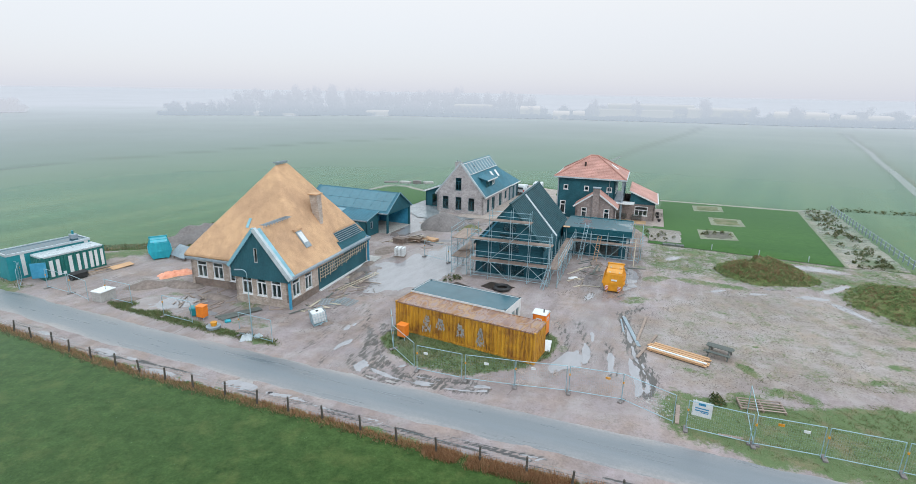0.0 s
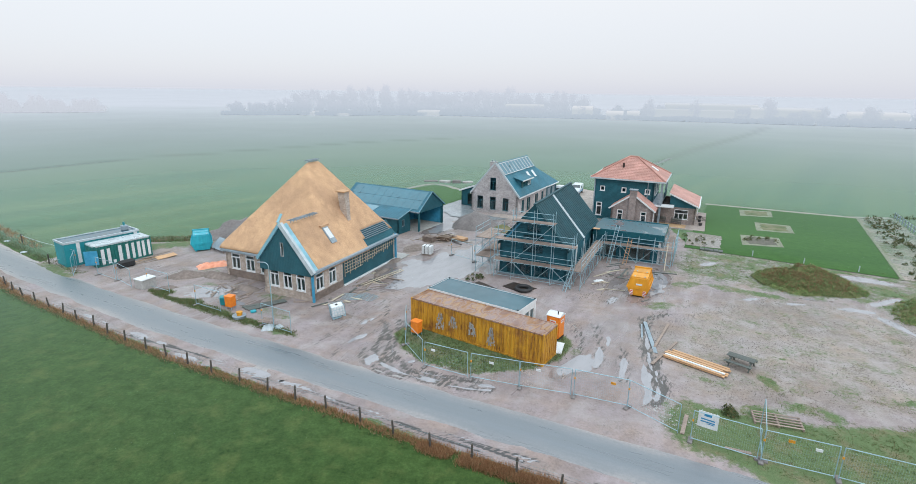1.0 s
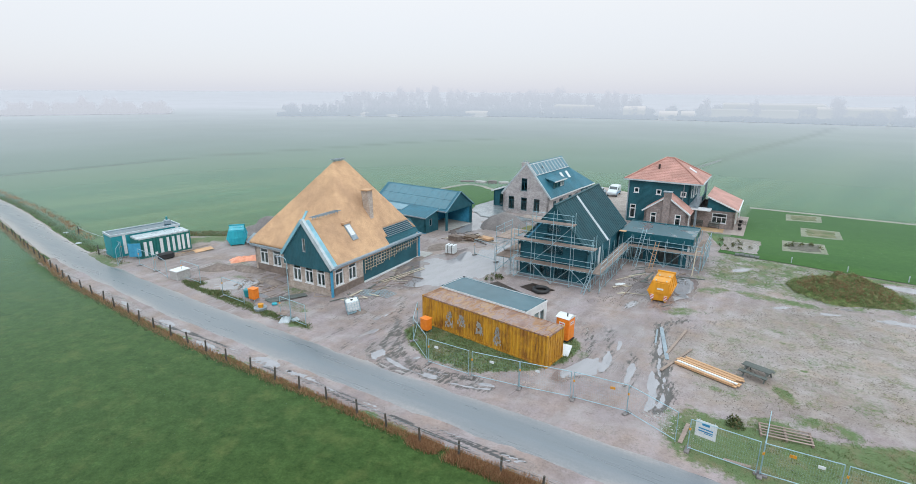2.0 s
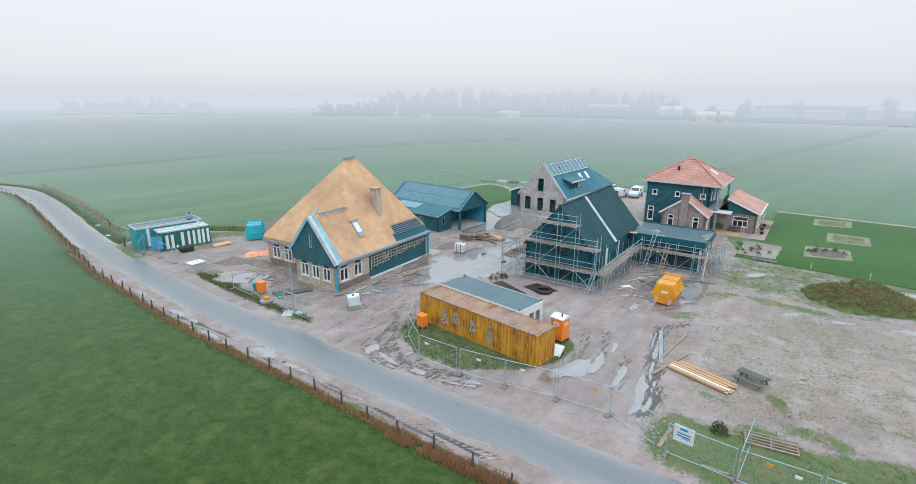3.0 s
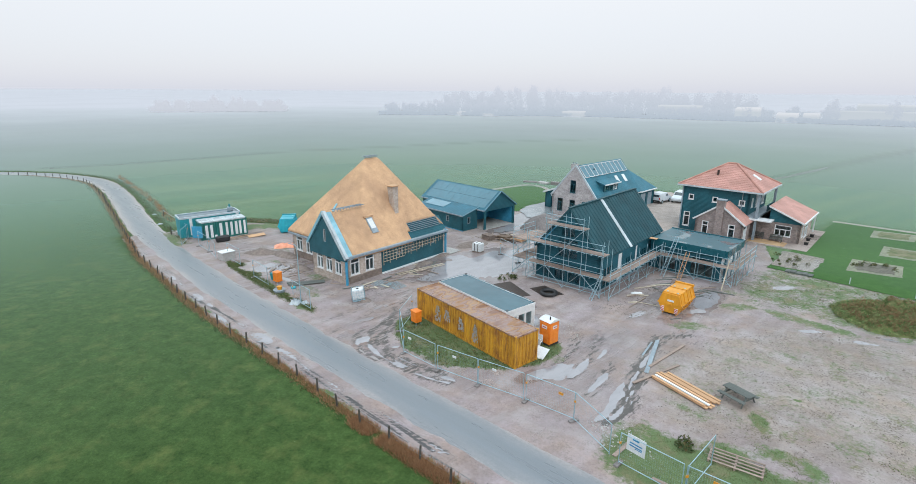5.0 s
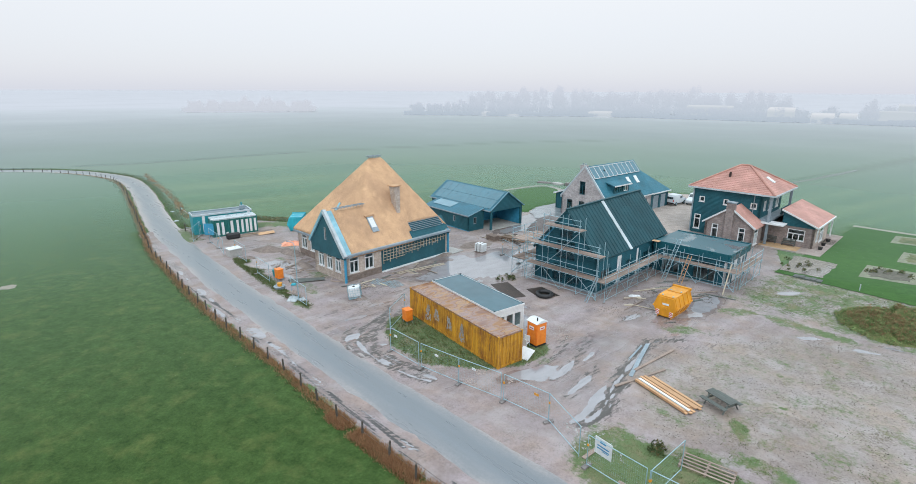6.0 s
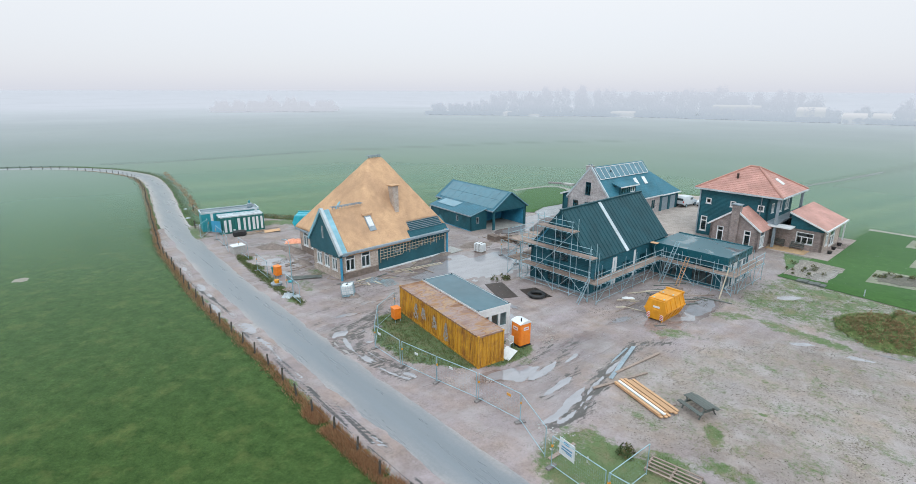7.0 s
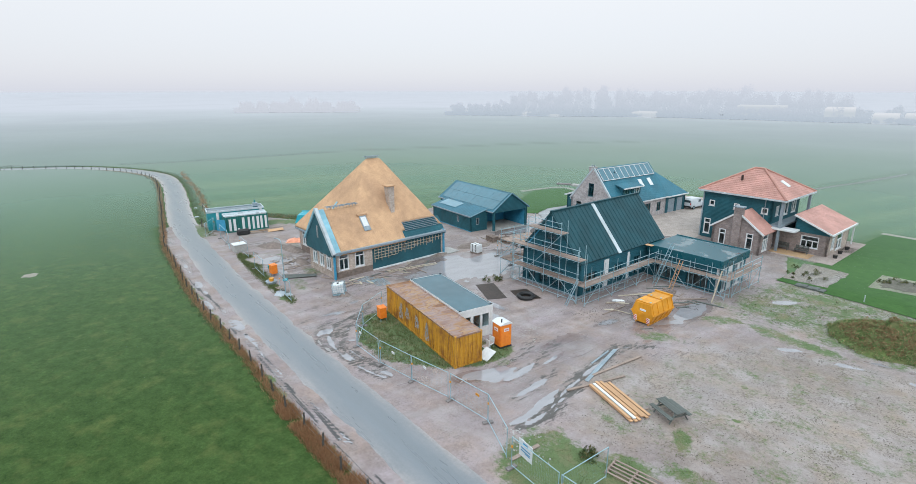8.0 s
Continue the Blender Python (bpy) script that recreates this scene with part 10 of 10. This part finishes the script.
# steel road plates and a tyre
for k, (pts) in enumerate(([(-1.46, 52.06), (1.54, 49.12), (2.98, 50.53), (-0.1, 53.5)], [(2.38, 52.41), (4.4, 50.7), (6.0, 52.2), (3.6, 53.8)])):
    c = Vector((sum(p[0] for p in pts) / 4, sum(p[1] for p in pts) / 4, 0.06))
    b = part("road_plate", slab(bmesh.new(), [Vector((*p, 0.06)) - c for p in pts], 0.03), M_STEEL_PLATE)
    b.location = c
    tagged(b, "dark rusty steel road plate lying in the mud", "steel plate", "steel road plates")
bm = bmesh.new()
N, K = 28, 10
ring = [[bm.verts.new(((0.72 + 0.2 * math.cos(b2)) * math.cos(a), (0.72 + 0.2 * math.cos(b2)) * math.sin(a), 0.2 + 0.2 * math.sin(b2))) for b2 in (2 * math.pi * j / K for j in range(K))] for a in (2 * math.pi * i / N for i in range(N))]
for i in range(N):
    for j in range(K):
        bm.faces.new((ring[i][j], ring[(i + 1) % N][j], ring[(i + 1) % N][(j + 1) % K], ring[i][(j + 1) % K]))
b = part("tractor_tyre", bm, M_RUBBER, None, "", True)
b.matrix_world = pose(4.6, 51.5, 0.06)
tagged(b, "black tractor tyre lying flat on a steel plate", "tyre")
for k in range(34):
    p = BARN @ Vector((rng.uniform(5.9, 11.8), rng.uniform(-1.5, 9.8), 0.04))
    if 13.5 < p.x < 19 and 50.5 < p.y < 56:
        continue
    h = radians(rng.choice([70, -20, 25, 40]) + rng.uniform(-12, 12))
    bar_thing("site_board", p, p + Vector((math.cos(h), math.sin(h), 0.01)) * rng.uniform(0.6, 3.4), rng.uniform(0.08, 0.24), 0.04, M_BATTEN if k % 6 == 0 else M_GREYWOOD if k % 2 else M_PLANK, "loose board lying before the barn house", "board", "boards before the barn house")
slat_rack(BARN @ pose(8.2, 8.0, 0.02, 0, 0, 15), 1.3, 0.9, 4)
crumple("plastic_scrap", BARN @ pose(6.8, 2.6, 0.03, 0, 0, 40), 1.2, 0.5, 0.15, M_WHITE, "scrap of white plastic in the mud", "plastic scrap", 21)

clods("yard_rubble", [(-27, 47), (-21, 44.5), (-15, 41), (-12, 43.5), (-9, 52), (-11, 56), (-16, 45), (-22, 46.5), (-27.5, 50)], 1500, 0.05, M_SANDPILE, "pale rubble strewn before the farmhouse", 51, 0.02)
clods("yard_dirt", [(-16, 41), (-9, 40), (-4, 46), (-8.4, 52.5), (-9.4, 58), (-11, 52)], 1300, 0.045, M_SOIL, "small dark clods in the yard", 52, 0.02)
clods("barn_rubble", [(8, 50), (13, 49), (20, 57), (19, 61), (14, 62), (11, 52)], 1200, 0.05, M_SOIL, "dark rubble before the barn house", 53, 0.02)
clods("gravel_stones", [(7.5, 37), (10, 40), (8.8, 46), (5.5, 46), (8, 41)], 900, 0.035, M_CONCRETE, "small stones in the yard", 54, 0.02)


# ---- vans on the drive ----
def van(m, trim, label):
    t = thing("van", m, label, "van", "parked vans")
    prof = [(-2.2, 0.35), (2.1, 0.35), (2.25, 0.8), (1.9, 1.05), (1.05, 1.25), (0.45, 1.85), (-1.9, 1.9), (-2.2, 1.5)]
    bm = bmesh.new()
    a = [bm.verts.new((x, -0.88, z)) for x, z in prof]
    b = [bm.verts.new((x, 0.88, z)) for x, z in prof]
    bm.faces.new(a)
    bm.faces.new(b[::-1])
    for i in range(len(prof)):
        j = (i + 1) % len(prof)
        bm.faces.new((a[j], a[i], b[i], b[j]))
    bmesh.ops.recalc_face_normals(bm, faces=bm.faces[:])
    bmesh.ops.bevel(bm, geom=bm.edges[:], offset=0.09, segments=2, affect="EDGES")
    body = part("body", bm, M_VAN, t)
    for y in (-0.885, 0.875):
        part("side_window", boxed(-0.2, 0.62, y, y + 0.012, 1.2, 1.62), M_CAR_GLASS, body)
        part("side_panel", boxed(-1.9, 1.9, y, y + 0.012, 0.55, 0.8), trim, body)
    part("windscreen", slab(bmesh.new(), [(1.06, -0.75, 1.28), (1.06, 0.75, 1.28), (0.53, 0.7, 1.79), (0.53, -0.7, 1.79)], 0.02), M_CAR_GLASS, body)
    part("rear_window", boxed(-2.225, -2.19, -0.65, 0.65, 1.2, 1.6), M_CAR_GLASS, body)
    for y in (-0.8, 0.62):
        part("tail_lamp", boxed(-2.23, -2.18, y, y + 0.18, 0.8, 1.15), M_RED, body)
    part("bumper", boxed(-2.3, -2.1, -0.85, 0.85, 0.35, 0.6, bevel=0.05), M_RUBBER, body)
    for x in (-1.4, 1.4):
        for y in (-0.92, 0.72):
            wheel = part("wheel", tube(bmesh.new(), (x, y, 0.33), (x, y + 0.2, 0.33), 0.33, 16), M_RUBBER, t)
            part("rim", tube(bmesh.new(), (x, y - 0.01, 0.33), (x, y + 0.21, 0.33), 0.2, 12), M_GALV, wheel)
    return t


van(pose(12.5, 105.2, 0.09, 0, 0, 66), M_VAN, "small white van parked on the drive")
van(pose(15.6, 107.0, 0.09, 0, 0, 253), M_BLUE_PRINT, "white van with blue lower side on the drive")


# ---- terrace furniture ----
RED = pose(25.72, 82.24, 0.1, 0, 0, -19)


def bench(m):
    t = thing("garden_bench", m, "grey weathered garden bench on the terrace", "bench", "terrace benches")
    for k in range(4):
        part("seat_slat", boxed(0, 1.5, 0.12 * k, 0.12 * k + 0.1, 0.42, 0.45), M_GREYWOOD, t)
    for k in range(3):
        part("back_slat", boxed(0, 1.5, 0.5, 0.53, 0.55 + 0.15 * k, 0.65 + 0.15 * k), M_GREYWOOD, t)
    for x in (0.02, 1.42):
        part("side_frame", boxed(x, x + 0.06, 0.0, 0.06, 0, 0.62), M_GREYWOOD, t)
        part("side_frame", boxed(x, x + 0.06, 0.48, 0.54, 0, 0.98), M_GREYWOOD, t)
    return t


bench(RED @ pose(1.4, 1.4, 0.02))
copy_thing(bpy.data.objects["garden_bench"], RED @ pose(-0.9, 1.5, 0.02))
for x, y in ((5.6, 2.6), (5.4, 5.2), (5.4, 7.9)):
    t = thing("plant_pot", RED @ placed(x, y), "dark plant pot on the terrace", "plant pot", "terrace pots")
    part("pot", tube(bmesh.new(), (0, 0, 0), (0, 0, 0.45), 0.2, 12, 0.28), M_RUBBER, t)
    part("soil", tube(bmesh.new(), (0, 0, 0.44), (0, 0, 0.46), 0.24, 12), M_SOIL, t)
sheet("garden_bed", [(26.4, 71.5), (30.6, 70.2), (33.0, 76.8), (28.8, 78.6)], 0.125, M_GRAVEL, "stony planting bed beside the flat extension", "planting bed", 0.2, 0.8, seed=77)
bush([(28.0 + r.uniform(-1.2, 3), 73.5 + r.uniform(-1.8, 3.0), r.uniform(0.2, 0.6)) for _ in range(14)], 50, 0.09, 9, "bed_shrubs", "small dark shrubs in the stony bed", 0.08)
t = thing("slab_pile", pose(27.6, 69.4, 0.05, 0, 0, -20), "low pile of dark grey slabs at the garden edge", "slab pile")
for k in range(5):
    part("slab", boxed(0.55 * k, 0.55 * k + 0.5, 0, 0.9, 0, 0.16 + 0.05 * (k % 2)), M_GREYWOOD, t)

sheet("bare_patch", [(-46.6, 28.4), (-45.9, 27.8), (-45.0, 28.2), (-44.9, 28.9), (-45.6, 29.4), (-46.4, 29.1)], 0.02, M_BORDER, "small bare sandy patch in the pasture", "bare patch", 0.12, 0.4, seed=81)
for x, y in ((33.4, 67.6), (38.4, 65.3), (43.3, 63.0)):
    b = part("garden_stake", boxed(-0.04, 0.04, -0.04, 0.04, 0, 0.75), M_TRIM)
    b.location = (x, y, 0.05)
    tagged(b, "pale marking stake at the lawn edge", "stake", "stakes at the lawn edge")

# posts with a rope beside the lane, and litter in the grass
gate_posts = [(-59.6, 59.1), (-51.3, 55.5), (-49.1, 51.9), (-45.6, 52.4)]
for x, y in gate_posts:
    b = part("gate_post", tube(bmesh.new(), (0, 0, -0.05), (0.03, 0, 1.25), 0.08, 7, 0.07), M_POST)
    b.location = (x, y, 0)
    tagged(b, "dark wooden post beside the lane", "post", "posts by the container")
for (ax, ay), (bx, by), z in ((gate_posts[1], gate_posts[0], 1.05), (gate_posts[1], gate_posts[3], 0.95), (gate_posts[2], gate_posts[3], 0.7)):
    bm = bmesh.new()
    prev = None
    for i in range(9):
        f = i / 8
        p = Vector((ax + (bx - ax) * f, ay + (by - ay) * f, z - 0.5 * f * (1 - f)))
        if prev:
            tube(bm, prev, p, 0.022, 5)
        prev = p
    tagged(part("slack_rope", bm, M_TRIM), "pale slack rope between two posts", "rope", "ropes by the lane")
for i, (x, y) in enumerate(((-62.1, 59.4), (-55.8, 55.4))):
    crumple("litter", pose(x, y, 0.04, 0, 0, 40 * i), 0.7, 0.5, 0.15, M_TRIM, "pale crumpled litter in the roadside grass", "litter", 30 + i)
